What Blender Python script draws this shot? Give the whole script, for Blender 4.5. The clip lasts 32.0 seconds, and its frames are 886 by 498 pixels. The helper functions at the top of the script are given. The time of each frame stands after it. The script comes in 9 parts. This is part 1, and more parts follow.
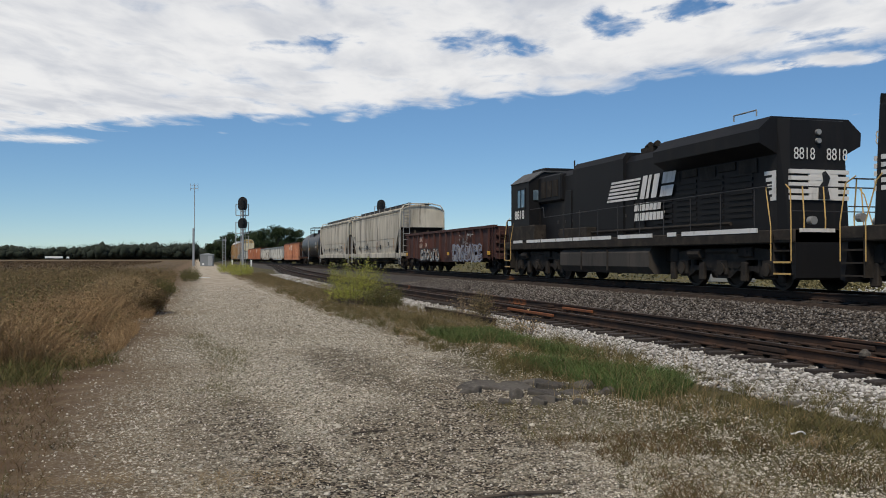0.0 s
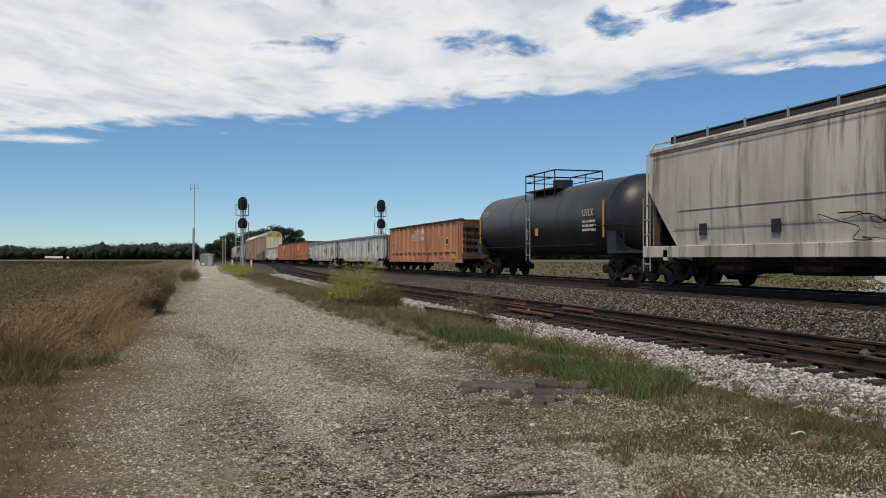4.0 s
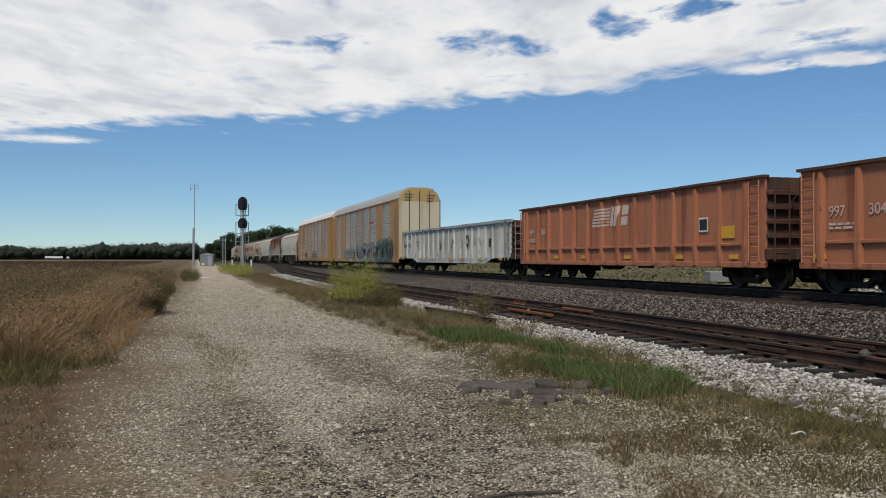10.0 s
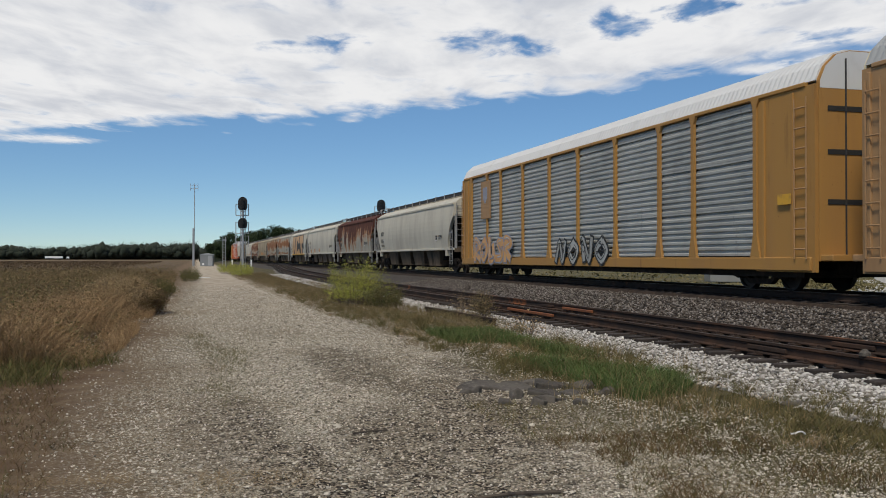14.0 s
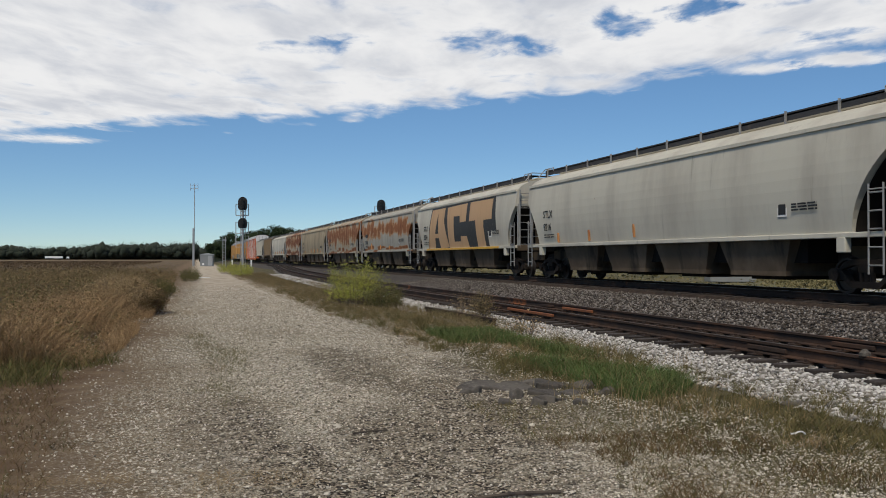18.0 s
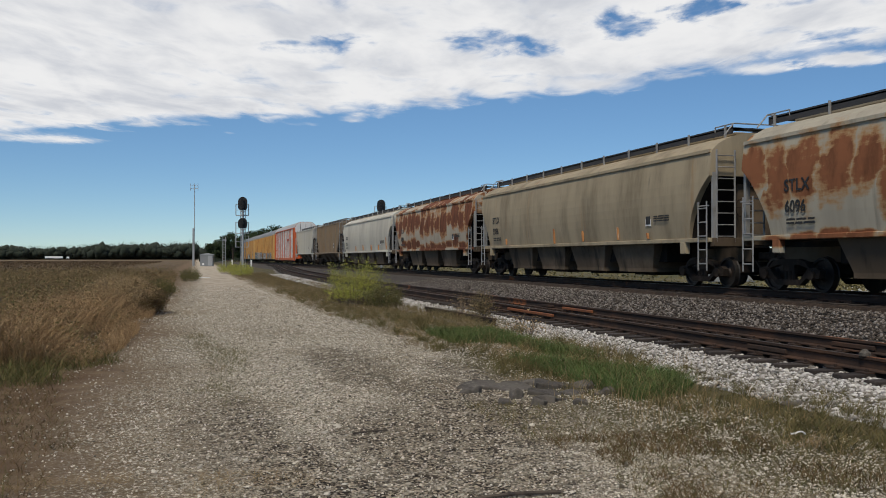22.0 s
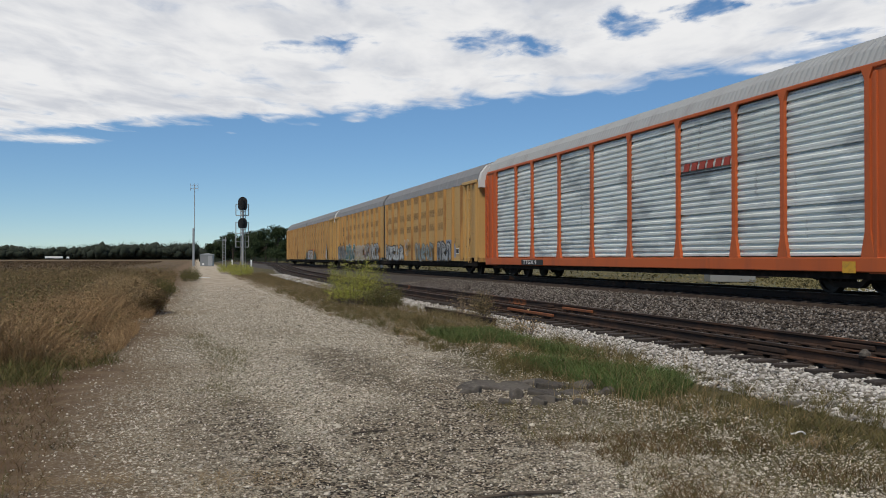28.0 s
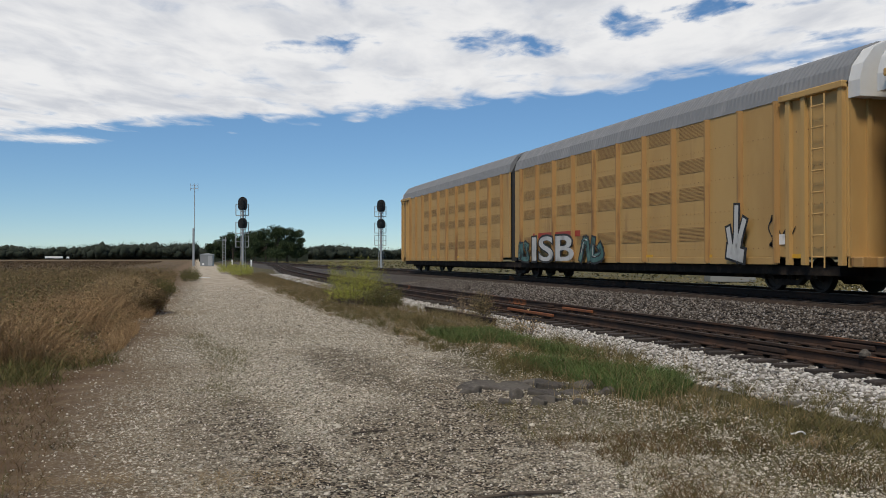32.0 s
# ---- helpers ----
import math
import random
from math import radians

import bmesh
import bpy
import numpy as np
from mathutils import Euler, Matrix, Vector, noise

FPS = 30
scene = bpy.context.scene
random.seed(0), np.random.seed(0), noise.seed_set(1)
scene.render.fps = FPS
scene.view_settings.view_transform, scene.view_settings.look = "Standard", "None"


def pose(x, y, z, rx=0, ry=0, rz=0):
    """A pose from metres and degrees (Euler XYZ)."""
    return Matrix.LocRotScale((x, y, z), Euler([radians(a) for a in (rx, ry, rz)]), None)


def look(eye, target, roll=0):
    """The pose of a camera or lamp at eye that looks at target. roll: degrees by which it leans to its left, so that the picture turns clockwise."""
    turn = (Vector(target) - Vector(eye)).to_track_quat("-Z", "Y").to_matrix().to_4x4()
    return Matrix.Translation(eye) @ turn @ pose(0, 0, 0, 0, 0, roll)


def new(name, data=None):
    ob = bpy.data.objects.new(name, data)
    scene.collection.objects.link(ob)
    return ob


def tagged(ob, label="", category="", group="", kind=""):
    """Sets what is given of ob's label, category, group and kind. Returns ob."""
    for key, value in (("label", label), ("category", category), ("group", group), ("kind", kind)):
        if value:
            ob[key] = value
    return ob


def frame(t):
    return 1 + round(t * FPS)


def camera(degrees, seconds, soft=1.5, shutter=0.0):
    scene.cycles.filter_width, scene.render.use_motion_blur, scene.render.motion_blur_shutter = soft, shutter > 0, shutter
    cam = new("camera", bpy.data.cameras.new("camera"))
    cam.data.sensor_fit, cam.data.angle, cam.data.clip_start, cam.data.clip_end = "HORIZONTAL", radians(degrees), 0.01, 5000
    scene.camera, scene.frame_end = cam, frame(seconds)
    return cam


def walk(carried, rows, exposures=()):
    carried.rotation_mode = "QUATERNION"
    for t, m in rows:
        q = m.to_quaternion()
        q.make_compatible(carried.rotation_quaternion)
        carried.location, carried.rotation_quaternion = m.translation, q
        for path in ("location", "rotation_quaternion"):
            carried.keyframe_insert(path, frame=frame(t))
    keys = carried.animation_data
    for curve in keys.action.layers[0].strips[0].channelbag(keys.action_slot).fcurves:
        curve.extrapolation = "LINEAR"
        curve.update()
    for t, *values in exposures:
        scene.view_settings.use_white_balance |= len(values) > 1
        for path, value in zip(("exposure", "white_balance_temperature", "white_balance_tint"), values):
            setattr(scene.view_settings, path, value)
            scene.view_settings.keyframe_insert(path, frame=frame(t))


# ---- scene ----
# The camera stands still on the gravel road beside the tracks.
EYE = (0.0, 0.0, 1.5)
HEADING = radians(15.955)
cam = camera(52.55, 32.0, soft=0.95, shutter=0.0)
AIM = look(EYE, (math.sin(HEADING) * 100, math.cos(HEADING) * 100, 1.5 + 1.014))
walk(cam, [(0, AIM), (32, AIM)], exposures=[(0, 0.0), (32, 0.0)])

# ---- world and sun ----
SUN_AZ, SUN_EL = radians(218), radians(54)   # clockwise from +Y, seen from above
world = bpy.data.worlds.new("sky")
scene.world = world
world.use_nodes = True
wn = world.node_tree.nodes
sky = wn.new("ShaderNodeTexSky")
sky.sky_type, sky.sun_disc = "NISHITA", False
sky.sun_elevation, sky.sun_rotation = SUN_EL, SUN_AZ
sky.air_density, sky.dust_density, sky.ozone_density, sky.altitude = 0.66, 0.0, 1.3, 300
rich = wn.new("ShaderNodeHueSaturation")
rich.inputs["Hue"].default_value, rich.inputs["Saturation"].default_value, rich.inputs["Value"].default_value = 0.496, 1.16, 1.04
world.node_tree.links.new(sky.outputs[0], rich.inputs["Color"])
# a clear dry horizon: the low sky is a little deeper than the model's
coord, height, low, deep = wn.new("ShaderNodeTexCoord"), wn.new("ShaderNodeSeparateXYZ"), wn.new("ShaderNodeMapRange"), wn.new("ShaderNodeMix")
low.interpolation_type = "SMOOTHSTEP"
low.inputs["From Min"].default_value, low.inputs["From Max"].default_value, low.inputs["To Min"].default_value, low.inputs["To Max"].default_value = -0.05, 0.30, 1.0, 0.0
deep.data_type, deep.blend_type = "RGBA", "MULTIPLY"
deep.inputs[7].default_value = (0.58, 0.67, 0.73, 1)
world.node_tree.links.new(coord.outputs["Generated"], height.inputs[0])
world.node_tree.links.new(height.outputs[2], low.inputs[0])
world.node_tree.links.new(low.outputs[0], deep.inputs[0])
world.node_tree.links.new(rich.outputs[0], deep.inputs[6])
world.node_tree.links.new(deep.outputs[2], wn["Background"].inputs[0])
wn["Background"].inputs[1].default_value = 0.105
sun = new("sun", bpy.data.lights.new("sun", "SUN"))
sun.data.energy, sun.data.angle, sun.data.color = 3.0, radians(14), (1.0, 0.90, 0.75)
to_sun = Vector((math.sin(SUN_AZ) * math.cos(SUN_EL), math.cos(SUN_AZ) * math.cos(SUN_EL), math.sin(SUN_EL)))
sun.matrix_world = look(to_sun * 50, (0, 0, 0))

# ---- plan ----
MAIN_X, MAIN_Z = 15.30, 0.675     # centre line and rail top of the main track
SIDE_X, SIDE_Z = 8.92, 0.273      # the siding nearer to the road
SPEED = 17.66                     # metres a second, towards the camera
GAUGE = 1.507                     # between rail centres


# ---- materials ----
def shader(name):
    m = bpy.data.materials.new(name)
    m.use_nodes = True
    return m, m.node_tree.nodes, m.node_tree.links, m.node_tree.nodes["Principled BSDF"]


def noise_mask(n, l, vec, scale, lo, hi, detail=4.0, stretch=(1, 1, 1), shift=0.0):
    """A noise, stretched along the axes, cut to 0..1 between lo and hi."""
    mp = n.new("ShaderNodeMapping")
    mp.inputs["Scale"].default_value = stretch
    mp.inputs["Location"].default_value = (shift, shift * 1.7, shift * 0.6)
    l.new(vec, mp.inputs[0])
    tx = n.new("ShaderNodeTexNoise")
    tx.inputs["Scale"].default_value, tx.inputs["Detail"].default_value = scale, detail
    tx.inputs["Roughness"].default_value = 0.6
    l.new(mp.outputs[0], tx.inputs["Vector"])
    r = n.new("ShaderNodeMapRange")
    r.interpolation_type = "SMOOTHSTEP"
    r.inputs["From Min"].default_value, r.inputs["From Max"].default_value = lo, hi
    l.new(tx.outputs[0], r.inputs[0])
    return r.outputs[0]


def blend(n, l, fac, a, b):
    mx = n.new("ShaderNodeMix")
    mx.data_type = "RGBA"
    for sock, v in ((mx.inputs[0], fac), (mx.inputs[6], a), (mx.inputs[7], b)):
        if isinstance(v, (int, float)):
            sock.default_value = v
        elif isinstance(v, tuple):
            sock.default_value = (*v, 1)
        else:
            l.new(v, sock)
    return mx.outputs[2]


def surface(name, base, layers=(), rough=0.7, metal=0.0, bump=0.0, bump_scale=30.0, vary=0.0, spec=0.4, wander=20.0):
    """layers: (colour, scale, lo, hi, stretch), laid over the base in turn; vary: lightness by piece."""
    m, n, l, p = shader(name)
    tc, oi = n.new("ShaderNodeTexCoord"), n.new("ShaderNodeObjectInfo")
    ad = n.new("ShaderNodeVectorMath")
    ad.operation = "MULTIPLY_ADD"
    cx = n.new("ShaderNodeCombineXYZ")
    for i in range(3):
        l.new(oi.outputs["Random"], cx.inputs[i])
    l.new(cx.outputs[0], ad.inputs[0])
    ad.inputs[1].default_value = (wander, wander * 0.7, wander * 0.3)
    l.new(tc.outputs["Object"], ad.inputs[2])
    vec = ad.outputs[0]
    col = base
    for i, (c, scale, lo, hi, stretch) in enumerate(layers):
        col = blend(n, l, noise_mask(n, l, vec, scale, lo, hi, 5.0, stretch, 3.1 * i), col, c)
    if vary:
        hs = n.new("ShaderNodeHueSaturation")
        mr = n.new("ShaderNodeMapRange")
        mr.inputs["To Min"].default_value, mr.inputs["To Max"].default_value = 1 - vary, 1 + vary
        l.new(oi.outputs["Random"], mr.inputs[0])
        l.new(mr.outputs[0], hs.inputs["Value"])
        if isinstance(col, tuple):
            hs.inputs["Color"].default_value = (*col, 1)
        else:
            l.new(col, hs.inputs["Color"])
        col = hs.outputs[0]
    if isinstance(col, tuple):
        p.inputs["Base Color"].default_value = (*col, 1)
    else:
        l.new(col, p.inputs["Base Color"])
    p.inputs["Roughness"].default_value, p.inputs["Metallic"].default_value = rough, metal
    p.inputs["Specular IOR Level"].default_value = spec
    if bump:
        tx, bp = n.new("ShaderNodeTexNoise"), n.new("ShaderNodeBump")
        tx.inputs["Scale"].default_value, tx.inputs["Detail"].default_value = bump_scale, 5
        l.new(vec, tx.inputs["Vector"])
        bp.inputs["Strength"].default_value, bp.inputs["Distance"].default_value = bump, 0.02
        l.new(tx.outputs[0], bp.inputs["Height"])
        l.new(bp.outputs[0], p.inputs["Normal"])
    return m


def rust_panels(name, base, core, rim, rows, above=None, width=1.02, wob=1.0, seed=0.0):
    """Paint rusted panel by panel: uneven blocks in rows (height, half height), or columns hanging from a line."""
    m, n, l, p = shader(name)
    tc, sep = n.new("ShaderNodeTexCoord"), n.new("ShaderNodeSeparateXYZ")
    ob = tc.outputs["Object"]
    l.new(ob, sep.inputs[0])

    def maths(op, a, b=0.0):
        q = n.new("ShaderNodeMath")
        q.operation = op
        for i, v in enumerate((a, b)):
            if isinstance(v, (int, float)):
                q.inputs[i].default_value = v
            else:
                l.new(v, q.inputs[i])
        return q.outputs[0]

    def cut(v, lo, hi):
        r = n.new("ShaderNodeMapRange")
        r.interpolation_type = "SMOOTHSTEP"
        r.inputs["From Min"].default_value, r.inputs["From Max"].default_value = lo, hi
        l.new(v, r.inputs[0])
        return r.outputs[0]

    def dice(v, shift):
        w = n.new("ShaderNodeTexWhiteNoise")
        w.noise_dimensions = "1D"
        l.new(maths("ADD", v, shift), w.inputs["W"])
        return w.outputs[0]

    warp = noise_mask(n, l, ob, 0.9, 0.2, 0.8, 3, (1, 1, 0.8), seed + 7)
    ragged = noise_mask(n, l, ob, 2.6, 0.2, 0.8, 6, (1, 1, 0.8), seed)
    brush = noise_mask(n, l, ob, 5.0, 0.25, 0.75, 5, (1, 0.35, 1.6), seed + 3)
    u = maths("ADD", maths("DIVIDE", sep.outputs[1], width), maths("MULTIPLY", warp, 0.7))
    u = maths("ADD", u, 40.0 + seed)
    cell = maths("FLOOR", u)
    v = maths("ABSOLUTE", maths("SUBTRACT", maths("FRACT", u), 0.5))
    across = maths("MULTIPLY", maths("POWER", maths("MULTIPLY", v, 2.0), 3.0), 1.0)
    one, two = dice(cell, seed + 0.37), dice(cell, seed + 11.7)
    shake = maths("MULTIPLY", maths("ADD", maths("SUBTRACT", ragged, 0.5), maths("MULTIPLY", maths("SUBTRACT", brush, 0.5), 0.6)), 1.05 * wob)
    r = None
    for zc, hz in rows:
        mid = maths("SUBTRACT", sep.outputs[2], maths("ADD", maths("MULTIPLY", maths("SUBTRACT", one, 0.5), 0.45), zc))
        dz = maths("DIVIDE", mid, maths("MULTIPLY", maths("ADD", maths("MULTIPLY", two, 0.8), 0.55), hz))
        q = maths("ADD", maths("ADD", maths("MULTIPLY", across, 0.95), maths("MULTIPLY", dz, dz)), shake)
        r = q if r is None else maths("MINIMUM", r, q)
    if above is not None:
        drop = maths("SUBTRACT", maths("ADD", maths("MULTIPLY", maths("SUBTRACT", one, 0.5), 1.7), above), sep.outputs[2])
        q = maths("ADD", maths("ADD", maths("MULTIPLY", drop, 1.25), maths("MULTIPLY", across, 0.85)), maths("ADD", shake, 1.0))
        r = q if r is None else maths("MINIMUM", r, q)
    col = blend(n, l, noise_mask(n, l, ob, 0.8, 0.4, 0.75, 5, STREAK, 2), base, tuple(c * 0.78 for c in base))
    col = blend(n, l, noise_mask(n, l, ob, 2.6, 0.54, 0.78, 5, (1, 1, 0.08), 4), col, tuple(c * 0.6 for c in base))
    faint = blend(n, l, 0.5, rim, base)
    col = blend(n, l, cut(r, 1.75, 1.2), col, faint)
    col = blend(n, l, cut(r, 1.45, 0.85), col, rim)
    col = blend(n, l, cut(r, 1.05, 0.45), col, core)
    col = blend(n, l, maths("MULTIPLY", cut(r, 0.9, 0.4), noise_mask(n, l, ob, 3, 0.4, 0.7, 6, (1, 1, 0.4), 9)), col, tuple(c * 0.62 for c in core))
    l.new(col, p.inputs["Base Color"])
    p.inputs["Roughness"].default_value, p.inputs["Specular IOR Level"].default_value = 0.85, 0.25
    return m


def scattered(name, colours, rough=0.85):
    """For stones, blades and leaves of one joined object: a colour by island out of a ramp."""
    m, n, l, p = shader(name)
    g, r = n.new("ShaderNodeNewGeometry"), n.new("ShaderNodeValToRGB")
    el = r.color_ramp.elements
    for i, c in enumerate(colours):
        e = el[i] if i < 2 else el.new(0.5)
        e.position = i / (len(colours) - 1)
        e.color = (*c, 1)
    # positions again, since new elements sort themselves in
    for i, e in enumerate(r.color_ramp.elements):
        e.position, e.color = i / (len(colours) - 1), (*colours[i], 1)
    l.new(g.outputs["Random Per Island"], r.inputs[0])
    l.new(r.outputs[0], p.inputs["Base Color"])
    p.inputs["Roughness"].default_value = rough
    p.inputs["Specular IOR Level"].default_value = 0.25
    return m


RUST, DARK_RUST, GRIME = (0.20, 0.065, 0.025), (0.085, 0.032, 0.018), (0.045, 0.04, 0.035)
STREAK = (1, 1, 0.12)
M = {}
M["loco"] = surface("loco_black", (0.012, 0.012, 0.013), [((0.03, 0.025, 0.021), 1.2, 0.5, 0.85, STREAK), ((0.05, 0.04, 0.03), 6, 0.66, 0.9, (1, 1, 0.3))], 0.62, bump=0.06, spec=0.18)
M["loco_grey"] = surface("loco_underbody", (0.030, 0.026, 0.022), [((0.060, 0.048, 0.038), 2.5, 0.4, 0.75, (1, 1, 1)), ((0.015, 0.014, 0.013), 5, 0.55, 0.8, (1, 1, 1))], 0.85, bump=0.15, spec=0.15)
M["fuel_tank"] = surface("dusty_tank_steel", (0.045, 0.039, 0.033), [((0.075, 0.062, 0.05), 1.2, 0.4, 0.75, (1, 1, 0.3)), ((0.02, 0.018, 0.016), 4, 0.55, 0.8, STREAK)], 0.8)
M["cab_roof"] = surface("faded_roof_paint", (0.10, 0.10, 0.098), [((0.06, 0.058, 0.055), 2, 0.4, 0.7, (1, 1, 1))], 0.7)
M["white_paint"] = surface("white_lettering", (0.72, 0.70, 0.66), [((0.40, 0.37, 0.33), 4, 0.5, 0.8, (1, 1, 0.4))], 0.6)
M["black_paint"] = surface("black_lettering", (0.015, 0.015, 0.016), [((0.09, 0.085, 0.08), 8, 0.55, 0.8, (1, 1, 1))], 0.6)
M["yellow_paint"] = surface("safety_yellow", (0.62, 0.34, 0.03), [((0.35, 0.2, 0.05), 6, 0.5, 0.8, (1, 1, 1))], 0.6)
M["sand_paint"] = surface("handrail_yellow", (0.55, 0.36, 0.12), [((0.3, 0.2, 0.1), 5, 0.5, 0.8, (1, 1, 1))], 0.6)
M["truck"] = surface("truck_steel", (0.023, 0.018, 0.0145), [((0.055, 0.04, 0.029), 3, 0.45, 0.75, (1, 1, 1))], 0.9, bump=0.2, spec=0.15)
M["wheel"] = surface("wheel_steel", (0.018, 0.016, 0.015), [((0.045, 0.03, 0.022), 4, 0.45, 0.75, (1, 1, 1))], 0.6, 0.3)
M["gon_brown"] = surface("brown_gondola_paint", (0.055, 0.022, 0.018), [((0.10, 0.035, 0.022), 1.5, 0.45, 0.7, STREAK), ((0.20, 0.16, 0.14), 3, 0.6, 0.8, STREAK), (GRIME, 4, 0.55, 0.8, STREAK)], 0.8, bump=0.15)
M["patch_brown"] = surface("patch_brown", (0.12, 0.038, 0.025), [((0.07, 0.027, 0.02), 3, 0.45, 0.75, STREAK)], 0.8)
M["hop_white"] = surface("dirty_white_paint", (0.64, 0.58, 0.465), [((0.46, 0.41, 0.32), 0.5, 0.40, 0.66, (1, 1, 0.3)), ((0.21, 0.18, 0.14), 0.9, 0.48, 0.70, (1, 1, 0.14)), ((0.17, 0.145, 0.115), 2.3, 0.55, 0.72, (1, 1, 0.10)), ((0.40, 0.30, 0.19), 1.1, 0.60, 0.78, (1, 1, 0.6))], 0.75, bump=0.05)
M["hop_grey"] = surface("light_grey_paint", (0.53, 0.50, 0.41), [((0.40, 0.365, 0.30), 0.6, 0.4, 0.72, (1, 1, 0.3)), ((0.20, 0.17, 0.13), 2.5, 0.60, 0.84, (1, 1, 0.1)), (RUST, 2.4, 0.73, 0.8, (1, 1, 0.5))], 0.7, bump=0.06)
M["hop_tan"] = surface("stained_grey_paint", (0.35, 0.285, 0.185), [((0.20, 0.16, 0.10), 0.9, 0.4, 0.72, (1, 1, 0.3)), ((0.30, 0.17, 0.07), 1.6, 0.6, 0.8, STREAK), ((0.12, 0.10, 0.075), 3, 0.6, 0.85, STREAK)], 0.8, bump=0.06)
M["hop_rust"] = rust_panels("rusted_grey_paint", (0.38, 0.355, 0.295), (0.27, 0.105, 0.042), (0.36, 0.205, 0.10), [(2.9, 0.60), (1.5, 0.12)], None, 1.35, 1.0)
M["hop_rust_b"] = rust_panels("rusted_pale_paint", (0.39, 0.35, 0.27), (0.24, 0.092, 0.04), (0.35, 0.21, 0.10), [(3.0, 0.78), (1.45, 0.14)], None, 1.0, 1.1, 5.0)
M["hop_dark_rust"] = rust_panels("heavily_rusted_paint", (0.40, 0.375, 0.305), (0.095, 0.032, 0.020), (0.30, 0.135, 0.052), [], 2.3, 0.95, 0.9, 3.0)
M["hop_blotch"] = rust_panels("blotched_pale_paint", (0.42, 0.36, 0.275), (0.17, 0.058, 0.027), (0.34, 0.17, 0.07), [(2.95, 0.62), (1.55, 0.3)], 3.9, 1.15, 1.0, 8.0)
M["rust_run"] = surface("orange_rust_run", (0.42, 0.20, 0.075), [((0.25, 0.09, 0.035), 5, 0.45, 0.65, STREAK), ((0.44, 0.38, 0.28), 9, 0.58, 0.7, STREAK)], 0.85)
M["hop_brown"] = surface("brown_hopper_paint", (0.205, 0.155, 0.10), [((0.25, 0.16, 0.085), 1.2, 0.45, 0.75, STREAK), ((0.09, 0.07, 0.05), 2.5, 0.52, 0.8, STREAK)], 0.8, bump=0.08)
M["hop_pale"] = surface("pale_grey_hopper_paint", (0.46, 0.44, 0.38), [((0.34, 0.32, 0.27), 1.0, 0.4, 0.75, STREAK), ((0.16, 0.15, 0.13), 3, 0.62, 0.85, STREAK)], 0.75, bump=0.06)
M["bay"] = surface("hopper_bay_brown", (0.092, 0.068, 0.046), [((0.145, 0.11, 0.076), 0.7, 0.45, 0.72, (1, 1, 1)), ((0.034, 0.027, 0.02), 1.3, 0.5, 0.7, (1, 1, 0.3))], 0.9, bump=0.1, spec=0.15)
# near-black painted for shade on hopper slope sheets and gaps, with faint grime streaks
M["shadow_sheet"] = surface("grimy_shade_black", (0.018, 0.015, 0.013), [((0.04, 0.034, 0.028), 1.4, 0.5, 0.8, STREAK)], 0.95, spec=0.1)
M["walkway"] = surface("walkway_grating", (0.045, 0.045, 0.048), [((0.10, 0.08, 0.06), 3, 0.5, 0.8, (1, 1, 1))], 0.7, 0.3)
M["galv"] = surface("galvanised_steel", (0.33, 0.325, 0.31), [((0.20, 0.19, 0.18), 2, 0.45, 0.8, (1, 1, 1)), (RUST, 5, 0.7, 0.8, (1, 1, 0.4))], 0.55, 0.35)
M["tank"] = surface("tank_black", (0.018, 0.019, 0.022), [((0.05, 0.048, 0.045), 0.9, 0.45, 0.8, STREAK), ((0.10, 0.09, 0.08), 4, 0.66, 0.85, STREAK)], 0.42, bump=0.04)
M["gon_orange"] = surface("faded_orange_paint", (0.52, 0.23, 0.125), [((0.44, 0.195, 0.11), 0.8, 0.4, 0.75, STREAK), ((0.22, 0.07, 0.035), 2.0, 0.50, 0.72, STREAK), ((0.08, 0.042, 0.028), 4.5, 0.60, 0.78, (1, 1, 0.10)), ((0.46, 0.25, 0.16), 3, 0.66, 0.8, (1, 1, 1)), ((0.06, 0.028, 0.02), 7, 0.66, 0.74, (1, 1, 0.5))], 0.78, bump=0.08)
M["gon_red"] = surface("weathered_red_orange_paint", (0.40, 0.15, 0.075), [((0.34, 0.135, 0.072), 0.8, 0.4, 0.75, STREAK), ((0.22, 0.07, 0.035), 2.0, 0.50, 0.72, STREAK), ((0.08, 0.042, 0.028), 4.5, 0.60, 0.78, (1, 1, 0.10)), ((0.46, 0.25, 0.16), 3, 0.66, 0.8, (1, 1, 1)), ((0.06, 0.028, 0.02), 7, 0.66, 0.74, (1, 1, 0.5))], 0.78, bump=0.08)
M["gon_dark"] = surface("grimy_brown_paint", (0.085, 0.038, 0.024), [((0.16, 0.06, 0.035), 2, 0.5, 0.75, STREAK), (GRIME, 3, 0.45, 0.7, STREAK)], 0.85, bump=0.1)
M["gon_white"] = surface("chalky_white_paint", (0.55, 0.545, 0.50), [((0.33, 0.325, 0.29), 0.9, 0.42, 0.68, (1, 1, 0.35)), ((0.19, 0.165, 0.14), 2.0, 0.55, 0.74, STREAK), ((0.12, 0.10, 0.085), 6, 0.61, 0.70, (1, 1, 0.35)), (DARK_RUST, 13, 0.69, 0.76, (1, 1, 0.5))], 0.75, bump=0.15, bump_scale=6)
